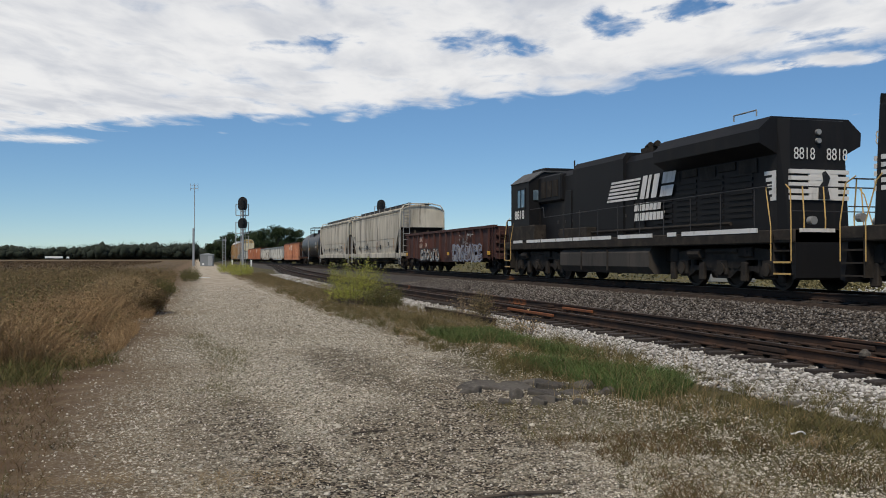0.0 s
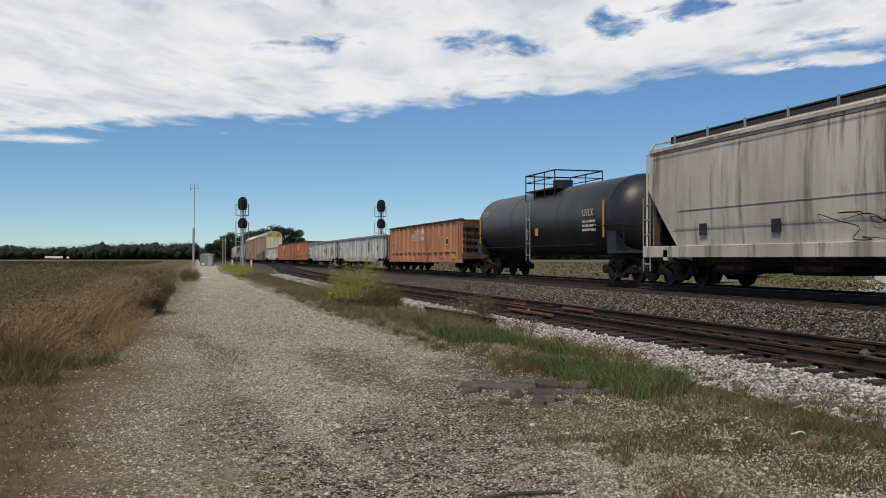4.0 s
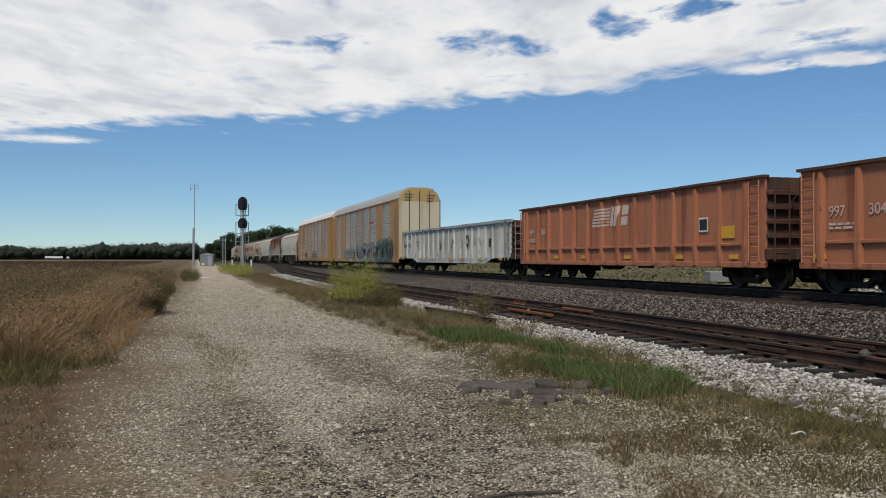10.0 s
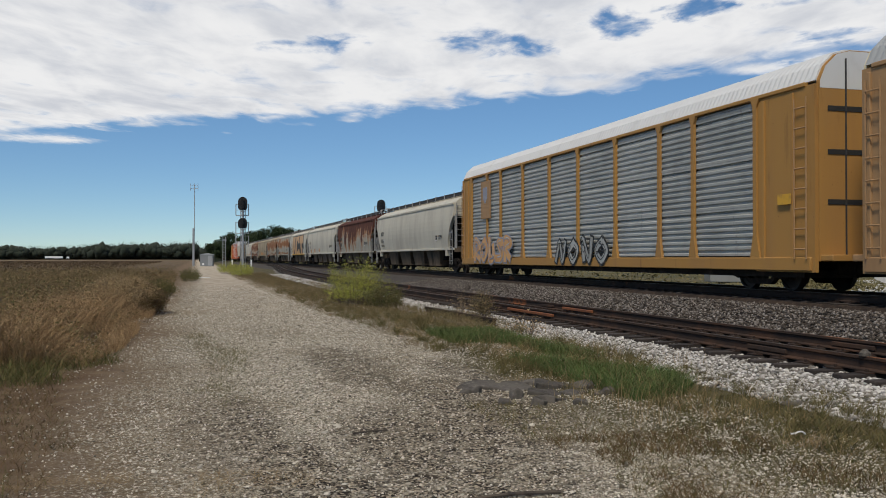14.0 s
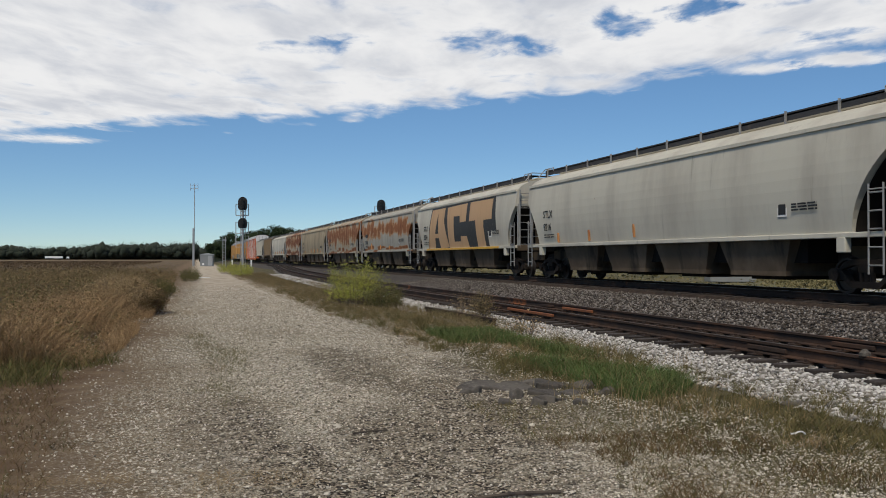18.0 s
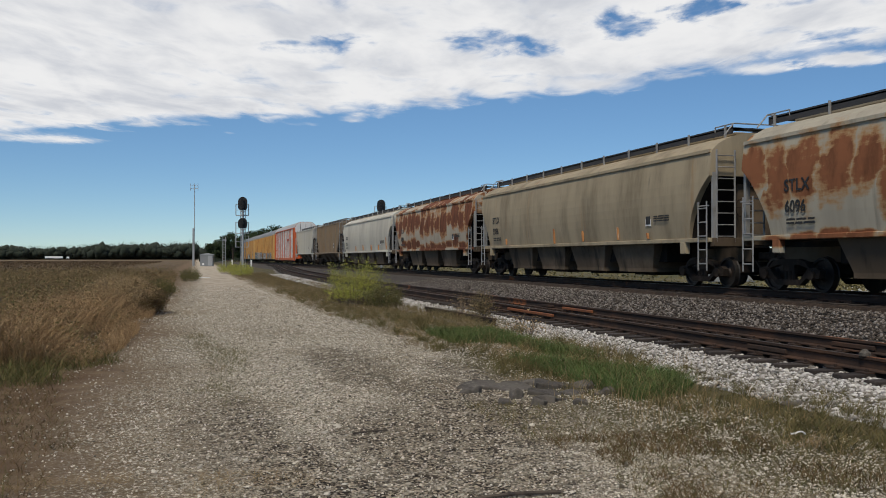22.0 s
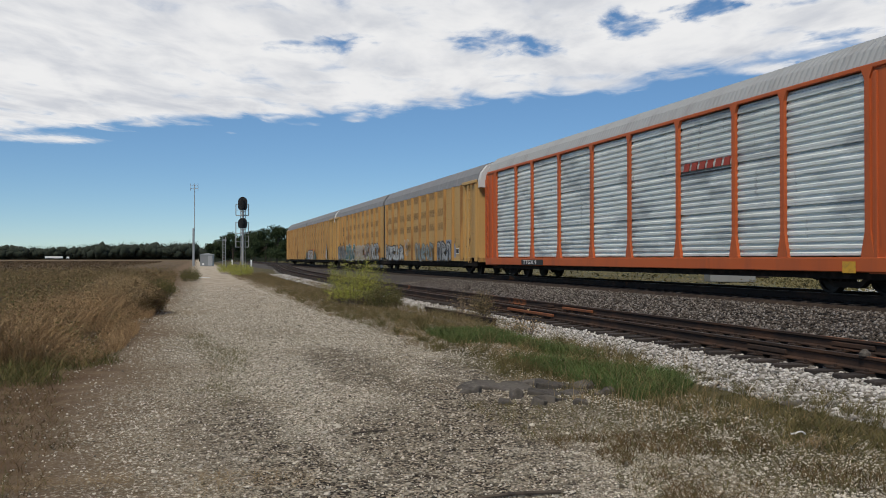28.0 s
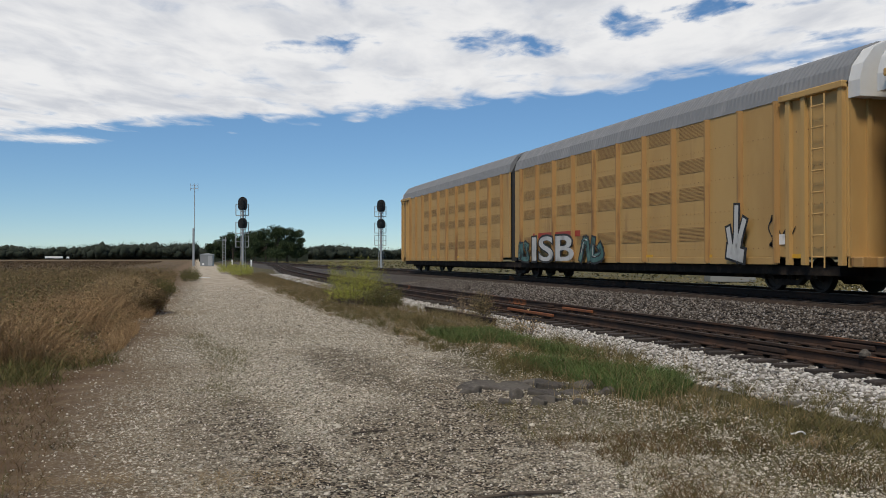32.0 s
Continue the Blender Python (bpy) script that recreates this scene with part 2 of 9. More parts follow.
M["gon_battered"] = surface("battered_white_paint", (0.57, 0.55, 0.49), [((0.34, 0.32, 0.28), 1.0, 0.42, 0.72, (1, 1, 0.3)), ((0.17, 0.13, 0.095), 2.0, 0.53, 0.68, (1, 1, 0.25)), ((0.08, 0.062, 0.05), 4.5, 0.55, 0.64, (1, 1, 0.35)), (DARK_RUST, 10, 0.61, 0.69, (1, 1, 0.5))], 0.75, bump=0.2, bump_scale=5)
M["chord"] = surface("bluish_chord_paint", (0.30, 0.34, 0.35), [((0.10, 0.085, 0.07), 3, 0.52, 0.66, (1, 1, 1)), ((0.42, 0.44, 0.43), 5, 0.6, 0.75, (1, 1, 1))], 0.7)
M["rack_panel"] = surface("galvanised_panel", (0.40, 0.405, 0.38), [((0.31, 0.315, 0.295), 0.8, 0.4, 0.7, (1, 0.8, 0.9)), ((0.50, 0.505, 0.48), 1.6, 0.56, 0.8, (1, 0.5, 2)), ((0.17, 0.155, 0.135), 3, 0.62, 0.82, STREAK)], 0.6, 0.1, vary=0.10)
M["rack_panel_b"] = surface("bright_galvanised_panel", (0.66, 0.70, 0.665), [((0.40, 0.43, 0.42), 0.9, 0.46, 0.68, (1, 0.5, 1.6)), ((0.86, 0.89, 0.85), 1.6, 0.54, 0.76, (1, 0.5, 2.4)), ((0.24, 0.23, 0.21), 3.5, 0.62, 0.8, STREAK)], 0.6, 0.05, vary=0.06)
M["rack_yellow"] = surface("rack_yellow_paint", (0.36, 0.215, 0.10), [((0.27, 0.155, 0.075), 1.0, 0.42, 0.75, STREAK), ((0.13, 0.07, 0.035), 3, 0.6, 0.85, STREAK)], 0.7, bump=0.04)
M["rack_amber"] = surface("amber_rack_paint", (0.38, 0.20, 0.05), [((0.34, 0.18, 0.055), 1.0, 0.42, 0.75, STREAK), ((0.14, 0.07, 0.03), 3, 0.58, 0.82, STREAK), ((0.10, 0.05, 0.025), 12, 0.68, 0.76, (1, 1, 1))], 0.7, bump=0.04)
M["rack_orange"] = surface("rack_orange_paint", (0.50, 0.105, 0.025), [((0.38, 0.09, 0.03), 1.2, 0.45, 0.75, STREAK), ((0.14, 0.05, 0.03), 4, 0.62, 0.85, STREAK)], 0.65, bump=0.04)
M["rack_cream"] = surface("cream_end_door", (0.66, 0.58, 0.40), [((0.50, 0.40, 0.22), 1.3, 0.45, 0.8, STREAK), ((0.25, 0.17, 0.09), 5, 0.64, 0.85, STREAK)], 0.65)
M["band_yellow"] = surface("faded_yellow_band", (0.50, 0.34, 0.13), [((0.36, 0.22, 0.09), 1.6, 0.5, 0.75, STREAK)], 0.65)
M["rack_roof"] = surface("rack_roof_sheet", (0.34, 0.35, 0.345), [((0.28, 0.28, 0.27), 0.8, 0.45, 0.8, (1, 2, 1)), ((0.25, 0.24, 0.23), 3, 0.65, 0.85, (1, 3, 1))], 0.6)
M["rack_roof_white"] = surface("white_roof_paint", (0.63, 0.63, 0.61), [((0.55, 0.54, 0.52), 0.9, 0.5, 0.85, (1, 2, 1))], 0.6)
M["max_yellow"] = surface("covered_rack_yellow", (0.51, 0.32, 0.118), [((0.46, 0.27, 0.09), 0.6, 0.4, 0.75, (1, 1, 0.4)), ((0.34, 0.185, 0.07), 2.5, 0.58, 0.82, STREAK), ((0.16, 0.09, 0.045), 6, 0.66, 0.82, STREAK), ((0.20, 0.10, 0.045), 13, 0.70, 0.77, (1, 1, 0.6))], 0.65, bump=0.04)
M["max_ochre"] = surface("grimy_rack_ochre", (0.47, 0.295, 0.108), [((0.40, 0.24, 0.085), 0.6, 0.4, 0.75, (1, 1, 0.4)), ((0.29, 0.16, 0.065), 2.0, 0.58, 0.80, STREAK), ((0.15, 0.085, 0.045), 6, 0.66, 0.82, STREAK)], 0.7, bump=0.04)
M["max_ochre_rib"] = surface("grimy_rib_paint", (0.37, 0.215, 0.078), [((0.15, 0.08, 0.038), 2.5, 0.5, 0.72, STREAK)], 0.7)
M["max_roof"] = surface("grey_roof_sheet", (0.19, 0.195, 0.20), [((0.26, 0.26, 0.26), 1.2, 0.45, 0.8, (1, 3, 1))], 0.65)
M["max_rib"] = surface("streaked_rib_paint", (0.42, 0.235, 0.075), [((0.17, 0.085, 0.035), 2.5, 0.48, 0.72, STREAK)], 0.7)
M["vent"] = surface("perforated_vent", (0.29, 0.165, 0.06), [((0.20, 0.11, 0.042), 2, 0.45, 0.75, (1, 1, 1))], 0.8)
M["rubber"] = surface("black_rubber", (0.02, 0.02, 0.02), [((0.04, 0.038, 0.035), 3, 0.5, 0.8, (1, 1, 1))], 0.8)
M["graf_white"] = surface("graffiti_white", (0.50, 0.495, 0.47), [((0.32, 0.31, 0.29), 2.2, 0.45, 0.72, (1, 1, 0.5))], 0.6)
M["graf_worn"] = surface("graffiti_worn_white", (0.36, 0.35, 0.34), [((0.07, 0.03, 0.024), 2.4, 0.44, 0.54, (1, 1, 0.35)), ((0.22, 0.20, 0.19), 5, 0.5, 0.7, STREAK), ((0.5, 0.49, 0.47), 3, 0.62, 0.74, STREAK)], 0.7)
M["graf_grey"] = surface("graffiti_grey", (0.33, 0.335, 0.33), [((0.17, 0.175, 0.175), 2, 0.45, 0.7, (1, 1, 0.6)), ((0.46, 0.46, 0.45), 3, 0.6, 0.75, (1, 1, 0.6))], 0.6)
M["graf_teal"] = surface("graffiti_teal", (0.05, 0.13, 0.12), [((0.11, 0.22, 0.20), 2, 0.45, 0.75, (1, 1, 1)), ((0.03, 0.06, 0.06), 1.6, 0.55, 0.7, (1, 1, 0.6))], 0.6)
M["graf_orange"] = surface("graffiti_orange", (0.60, 0.33, 0.13), [((0.45, 0.2, 0.07), 2, 0.5, 0.8, (1, 1, 1))], 0.65)
M["graf_peach"] = surface("graffiti_peach", (0.50, 0.31, 0.16), [((0.40, 0.24, 0.12), 2, 0.5, 0.8, STREAK)], 0.65)
M["graf_red"] = surface("graffiti_red", (0.35, 0.05, 0.03), [((0.22, 0.05, 0.04), 2, 0.5, 0.8, (1, 1, 1))], 0.65)
M["graf_violet"] = surface("graffiti_violet_grey", (0.25, 0.27, 0.33), [((0.38, 0.40, 0.45), 2, 0.45, 0.8, (1, 1, 1))], 0.65)
M["graf_tan"] = surface("graffiti_tan", (0.42, 0.33, 0.23), [((0.33, 0.25, 0.17), 2, 0.45, 0.75, (1, 1, 0.4)), ((0.5, 0.38, 0.2), 4, 0.62, 0.75, STREAK)], 0.65)
M["graf_pale"] = surface("graffiti_pale_grey", (0.50, 0.46, 0.39), [((0.42, 0.33, 0.22), 2, 0.5, 0.75, (1, 1, 0.4))], 0.65)
M["graf_steel"] = surface("graffiti_steel_blue", (0.22, 0.29, 0.30), [((0.42, 0.42, 0.37), 2.5, 0.48, 0.7, (1, 1, 0.5))], 0.65)
M["graf_dim"] = surface("graffiti_dim_grey", (0.17, 0.15, 0.12), [((0.34, 0.24, 0.12), 3, 0.5, 0.7, (1, 1, 1))], 0.65)
M["logo_faded"] = surface("faded_logo", (0.58, 0.48, 0.40), [((0.44, 0.22, 0.12), 4, 0.5, 0.7, (1, 1, 1))], 0.7)
# the paler patches paint bright sky reflections into the dark blue glass colour
M["glass"] = surface("cab_glass", (0.10, 0.15, 0.19), [((0.22, 0.29, 0.34), 2.0, 0.45, 0.6, (1, 1, 1))], 0.08, 0.0, spec=0.8)
M["rail_side"] = surface("weathered_rail", (0.040, 0.027, 0.021), [((0.085, 0.045, 0.028), 1.2, 0.45, 0.75, (1, 1, 1)), ((0.22, 0.08, 0.03), 0.35, 0.62, 0.68, (1, 1, 1))], 0.85, 0.0, bump=0.15, spec=0.2, wander=0)
M["rail_top"] = surface("polished_railhead", (0.16, 0.145, 0.135), [((0.08, 0.055, 0.04), 2, 0.5, 0.75, (1, 0.2, 1))], 0.4, 0.6)
M["rail_dull"] = surface("dull_railhead", (0.065, 0.048, 0.038), [((0.11, 0.06, 0.035), 1.2, 0.45, 0.75, (1, 0.3, 1)), ((0.26, 0.095, 0.035), 0.33, 0.60, 0.66, (1, 1, 1))], 0.6, 0.3, wander=0)
M["bright_rust"] = surface("bright_rust", (0.20, 0.068, 0.024), [((0.13, 0.05, 0.025), 4, 0.45, 0.7, (1, 1, 1))], 0.9, bump=0.3)
M["tie"] = surface("tie_timber", (0.035, 0.027, 0.022), [((0.075, 0.06, 0.05), 3, 0.45, 0.75, (0.3, 3, 3)), ((0.015, 0.012, 0.01), 7, 0.55, 0.75, (0.2, 4, 4))], 0.9, bump=0.4, bump_scale=18, vary=0.3)
M["old_concrete"] = surface("old_concrete", (0.105, 0.092, 0.076), [((0.05, 0.044, 0.036), 5, 0.45, 0.7, (1, 1, 1)), ((0.19, 0.17, 0.145), 13, 0.55, 0.75, (1, 1, 1))], 0.95, bump=0.9, vary=0.25)
M["concrete"] = surface("concrete", (0.40, 0.385, 0.355), [((0.27, 0.25, 0.22), 4, 0.45, 0.75, (1, 1, 1)), ((0.52, 0.5, 0.47), 18, 0.6, 0.75, (1, 1, 1))], 0.9, bump=0.4)
M["signal_black"] = surface("signal_black", (0.012, 0.012, 0.013), [((0.03, 0.03, 0.03), 3, 0.5, 0.8, (1, 1, 1))], 0.6)
M["alu"] = surface("painted_aluminium", (0.36, 0.37, 0.37), [((0.36, 0.37, 0.38), 3, 0.45, 0.8, (1, 1, 1))], 0.5, 0.3)
M["cabinet"] = surface("silver_bungalow", (0.24, 0.25, 0.25), [((0.26, 0.27, 0.27), 2, 0.45, 0.8, STREAK)], 0.5, 0.3)
M["bark"] = surface("bark", (0.07, 0.055, 0.042), [((0.035, 0.028, 0.022), 6, 0.45, 0.7, (1, 1, 0.2))], 0.95, bump=0.5)
M["stick"] = surface("weathered_stick", (0.10, 0.08, 0.06), [((0.045, 0.036, 0.03), 9, 0.45, 0.7, (1, 1, 1))], 0.9)
M["plastic"] = surface("white_plastic_scrap", (0.78, 0.78, 0.75), [((0.55, 0.53, 0.5), 9, 0.5, 0.8, (1, 1, 1))], 0.5)
M["car_white"] = surface("white_car_paint", (0.70, 0.71, 0.72), [((0.5, 0.5, 0.5), 2, 0.6, 0.85, STREAK)], 0.3)
M["trailer"] = surface("grey_trailer_side", (0.24, 0.245, 0.235), [((0.2, 0.2, 0.2), 2, 0.45, 0.8, STREAK)], 0.6)


# ---- building helpers ----
class Shape:
    """Points and faces gathered for one mesh."""

    def __init__(self):
        self.v, self.f, self.smooth = [], [], False

    def box(self, x0, x1, y0, y1, z0, z1, c=0.0):
        """A block; c bevels its four edges along y and the ends."""
        if c <= 0:
            b = len(self.v)
            self.v += [(x, y, z) for x in (x0, x1) for y in (y0, y1) for z in (z0, z1)]
            self.f += [[b + i for i in q] for q in ((0, 1, 3, 2), (4, 6, 7, 5), (0, 4, 5, 1), (2, 3, 7, 6), (0, 2, 6, 4), (1, 5, 7, 3))]
            return self
        def ring(i):
            return [(x0 + c + i, z0 + i), (x1 - c - i, z0 + i), (x1 - i, z0 + c + i), (x1 - i, z1 - c - i), (x1 - c - i, z1 - i), (x0 + c + i, z1 - i), (x0 + i, z1 - c - i), (x0 + i, z0 + c + i)]
        return self.loft([[(x, y, z) for x, z in ring(i)] for y, i in ((y0, c * 0.7), (y0 + c, 0), (y1 - c, 0), (y1, c * 0.7))])

    def loft(self, rings, caps=True, closed=True):
        b, n = len(self.v), len(rings[0])
        for r in rings:
            self.v += [tuple(p) for p in r]
        for k in range(len(rings) - 1):
            for i in range(n if closed else n - 1):
                j = (i + 1) % n
                self.f.append([b + k * n + i, b + k * n + j, b + (k + 1) * n + j, b + (k + 1) * n + i])
        if caps:
            self.f.append([b + i for i in range(n)][::-1])
            self.f.append([b + (len(rings) - 1) * n + i for i in range(n)])
        return self

    def prism_x(self, outline, x0, x1):
        """An outline of (y, z), carried along x."""
        return self.loft([[(x, y, z) for y, z in outline] for x in (x0, x1)])

    def prism_y(self, outline, y0, y1):
        """An outline of (x, z), carried along y."""
        return self.loft([[(x, y, z) for x, z in outline] for y in (y0, y1)])

    def prism_z(self, outline, z0, z1):
        return self.loft([[(x, y, z) for x, y in outline] for z in (z0, z1)])

    def tube(self, a, b, r, n=6, r2=None):
        a, b = Vector(a), Vector(b)
        w = (b - a).normalized()
        u = w.orthogonal().normalized()
        s = w.cross(u)
        r2 = r if r2 is None else r2
        return self.loft([[p + (u * math.cos(2 * math.pi * i / n) + s * math.sin(2 * math.pi * i / n)) * q for i in range(n)] for p, q in ((a, r), (b, r2))])

    def pipe(self, pts, r, n=6):
        for a, b in zip(pts, pts[1:]):
            self.tube(a, b, r, n)
        return self

    def disc_x(self, y, z, r, x0, x1, n=20):
        return self.prism_x([(y + r * math.cos(2 * math.pi * i / n), z + r * math.sin(2 * math.pi * i / n)) for i in range(n)], x0, x1)

    def mesh(self, name):
        me = bpy.data.meshes.new(name)
        me.from_pydata(self.v, [], self.f)
        bm = bmesh.new()
        bm.from_mesh(me)
        bmesh.ops.recalc_face_normals(bm, faces=bm.faces)
        bm.to_mesh(me)
        bm.free()
        if self.smooth:
            for p in me.polygons:
                p.use_smooth = True
        return me


def part(name, shape, material, parent, label="", at=None):
    """Links a shape, or a mesh already made, as one mesh under a thing or a part."""
    me = shape.mesh(name) if isinstance(shape, Shape) else shape
    if material is not None and not me.materials:
        me.materials.append(material)
    ob = new(name, me)
    ob.parent = parent
    if at is not None:
        ob.matrix_basis = at
    return tagged(ob, label)


def thing(name, label, category, at=None, group="", kind=""):
    ob = new(name)
    ob.empty_display_size = 0.3
    if at is not None:
        ob.matrix_basis = at
    return tagged(ob, label, category, group, kind)


def solid(name, shape, material, label, category, at=None, group="", kind=""):
    ob = part(name, shape, material, None, label, at)
    return tagged(ob, label, category, group, kind)


def lettering(words, size, material, parent, y, z, x, squeeze=1.0, bold=0.0, name="lettering", lean=0.0, fill=None):
    """Words on the side that looks to -x; y is their left end, z their foot."""
    cu = bpy.data.curves.new(name, "FONT")
    cu.body, cu.size, cu.offset, cu.shear = words, size, bold, lean
    cu.extrude = 0.002
    tmp = bpy.data.objects.new(name, cu)
    scene.collection.objects.link(tmp)
    me = bpy.data.meshes.new_from_object(tmp, depsgraph=bpy.context.evaluated_depsgraph_get())
    bpy.data.objects.remove(tmp)
    me.materials.clear()
    if fill:
        xs = [v.co.x for v in me.vertices]
        zs = [v.co.y for v in me.vertices]
        me.transform(Matrix.Diagonal((fill[0] / (max(xs) - min(xs)), fill[1] / (max(zs) - min(zs)), 1, 1)) @ Matrix.Translation((-min(xs), -min(zs), 0)))
    turn = Matrix(((0, 0, -1, x), (-squeeze, 0, 0, y), (0, 1, 0, z), (0, 0, 0, 1)))
    me.transform(turn)
    return part(name, me, material, parent)


def plate(parent, name, material, y0, y1, z0, z1, x, label="", t=0.006):
    return part(name, Shape().box(x - t, x, y0, y1, z0, z1), material, parent, label)


def emblem(parent, x, y, z, width, height, material, posts=None):
    """A worn emblem: slanted bars, then plain slanted blocks; y is its left end, z its foot; it runs over the posts, if any."""
    def put(name, pts):
        bm = bmesh.new()
        bm.faces.new([bm.verts.new((x - 0.006, y - u * width, z + v * height)) for u, v in pts])
        for p in posts or ():
            for o in (-0.10, -0.05, 0.05, 0.10):
                bmesh.ops.bisect_plane(bm, geom=bm.verts[:] + bm.edges[:] + bm.faces[:], plane_co=(0, p + o, 0), plane_no=(0, 1, 0))
            for v in bm.verts:
                v.co.x = min(v.co.x, x - 0.006 - 0.105 * min(max((0.10 - abs(v.co.y - p)) / 0.045, 0), 1))
        me = bpy.data.meshes.new(name)
        bm.to_mesh(me)
        bm.free()
        part(name, me, material, parent, "plain painted shape of an emblem")
    for i in range(6):
        v = 0.02 + i * 0.166
        put("emblem_bar", [(0.0 + i * 0.015, v), (0.006 + i * 0.015, v + 0.10), (0.485 + i * 0.011, v + 0.10), (0.48 + i * 0.011, v)])
    for pts in (((0.52, 0), (0.574, 1), (0.64, 1), (0.585, 0)), ((0.605, 0), (0.659, 1), (0.70, 1), (0.645, 0)), ((0.68, 0), (0.734, 1), (0.81, 1), (0.755, 0)),
                ((0.80, 0), (0.825, 0.44), (0.99, 0.44), (0.965, 0)), ((0.829, 0.54), (0.855, 1), (1.02, 1), (0.995, 0.54))):
        put("emblem_block", pts)


def text_bars(parent, material, y, z, rows, width, height, x, seed=1):
    """Small print too worn to read: plain bars."""
    rnd, s = random.Random(seed), Shape()
    for i in range(rows):
        yy = y
        while yy > y - width:
            w = rnd.uniform(0.15, 0.4) * width
            s.box(x - 0.004, x, max(yy - w, y - width), yy, z - i * height * 1.7 - height, z - i * height * 1.7)
            yy -= w + 0.05
    return part("small_print", s, material, parent)


def swash(pts, width, x, z_thin=0.5):
    """A flat painted stroke along points (y, z) on the side at x."""
    s = Shape()
    n = len(pts)
    left, right = [], []
    for i, (y, z) in enumerate(pts):
        y2, z2 = pts[min(i + 1, n - 1)]
        y1, z1 = pts[max(i - 1, 0)]
        d = math.hypot(y2 - y1, z2 - z1) or 1
        w = width * (0.45 + 0.55 * math.sin(math.pi * (i + 0.6) / (n + 0.2)))
        left.append((x, y - (z2 - z1) / d * w, z + (y2 - y1) / d * w))
        right.append((x, y + (z2 - z1) / d * w, z - (y2 - y1) / d * w))
    s.loft([left, right], caps=False, closed=False)
    return s


def band(s, pts, width, x):
    """A painted stroke of even width with square joints, each piece a hair above the last."""
    for k, ((ya, za), (yb, zb)) in enumerate(zip(pts, pts[1:])):
        d = math.hypot(yb - ya, zb - za) or 1
        uy, uz = (yb - ya) / d * width * 0.5, (zb - za) / d * width * 0.5
        q = [(ya - uy - uz, za - uz + uy), (ya - uy + uz, za - uz - uy), (yb + uy + uz, zb + uz - uy), (yb + uy - uz, zb + uz + uy)]
        n = len(s.v)
        s.v += [(x - 0.00025 * k, y, z) for y, z in q]
        s.f.append([n, n + 1, n + 2, n + 3])


GLYPHS = (((0.1, 0), (0.3, 0.95), (0.75, 0.9), (0.9, 0.05)), ((0.85, 0.95), (0.15, 0.85), (0.2, 0.1), (0.9, 0.05)), ((0.15, 1), (0.15, 0), (0.85, 0.1), (0.8, 0.6)),
          ((0.1, 0.05), (0.2, 1), (0.75, 0.0), (0.9, 1)), ((0.9, 0.9), (0.2, 0.95), (0.75, 0.45), (0.8, 0.1), (0.1, 0.05)), ((0.15, 0), (0.15, 1), (0.85, 0.75), (0.2, 0.45), (0.9, 0)),
          ((0.5, 1), (0.1, 0.55), (0.45, 0), (0.9, 0.5), (0.55, 0.98)))


def rounded(pts, n=5):
    """A smooth line through the points."""
    out = []
    for i in range(len(pts) - 1):
        a, b, c, d = pts[max(i - 1, 0)], pts[i], pts[i + 1], pts[min(i + 2, len(pts) - 1)]
        for k in range(n):
            t = k / n
            out.append(tuple(0.5 * (2 * b[j] + (c[j] - a[j]) * t + (2 * a[j] - 5 * b[j] + 4 * c[j] - d[j]) * t * t + (3 * b[j] - a[j] - 3 * c[j] + d[j]) * t ** 3) for j in (0, 1)))
    return out + [pts[-1]]


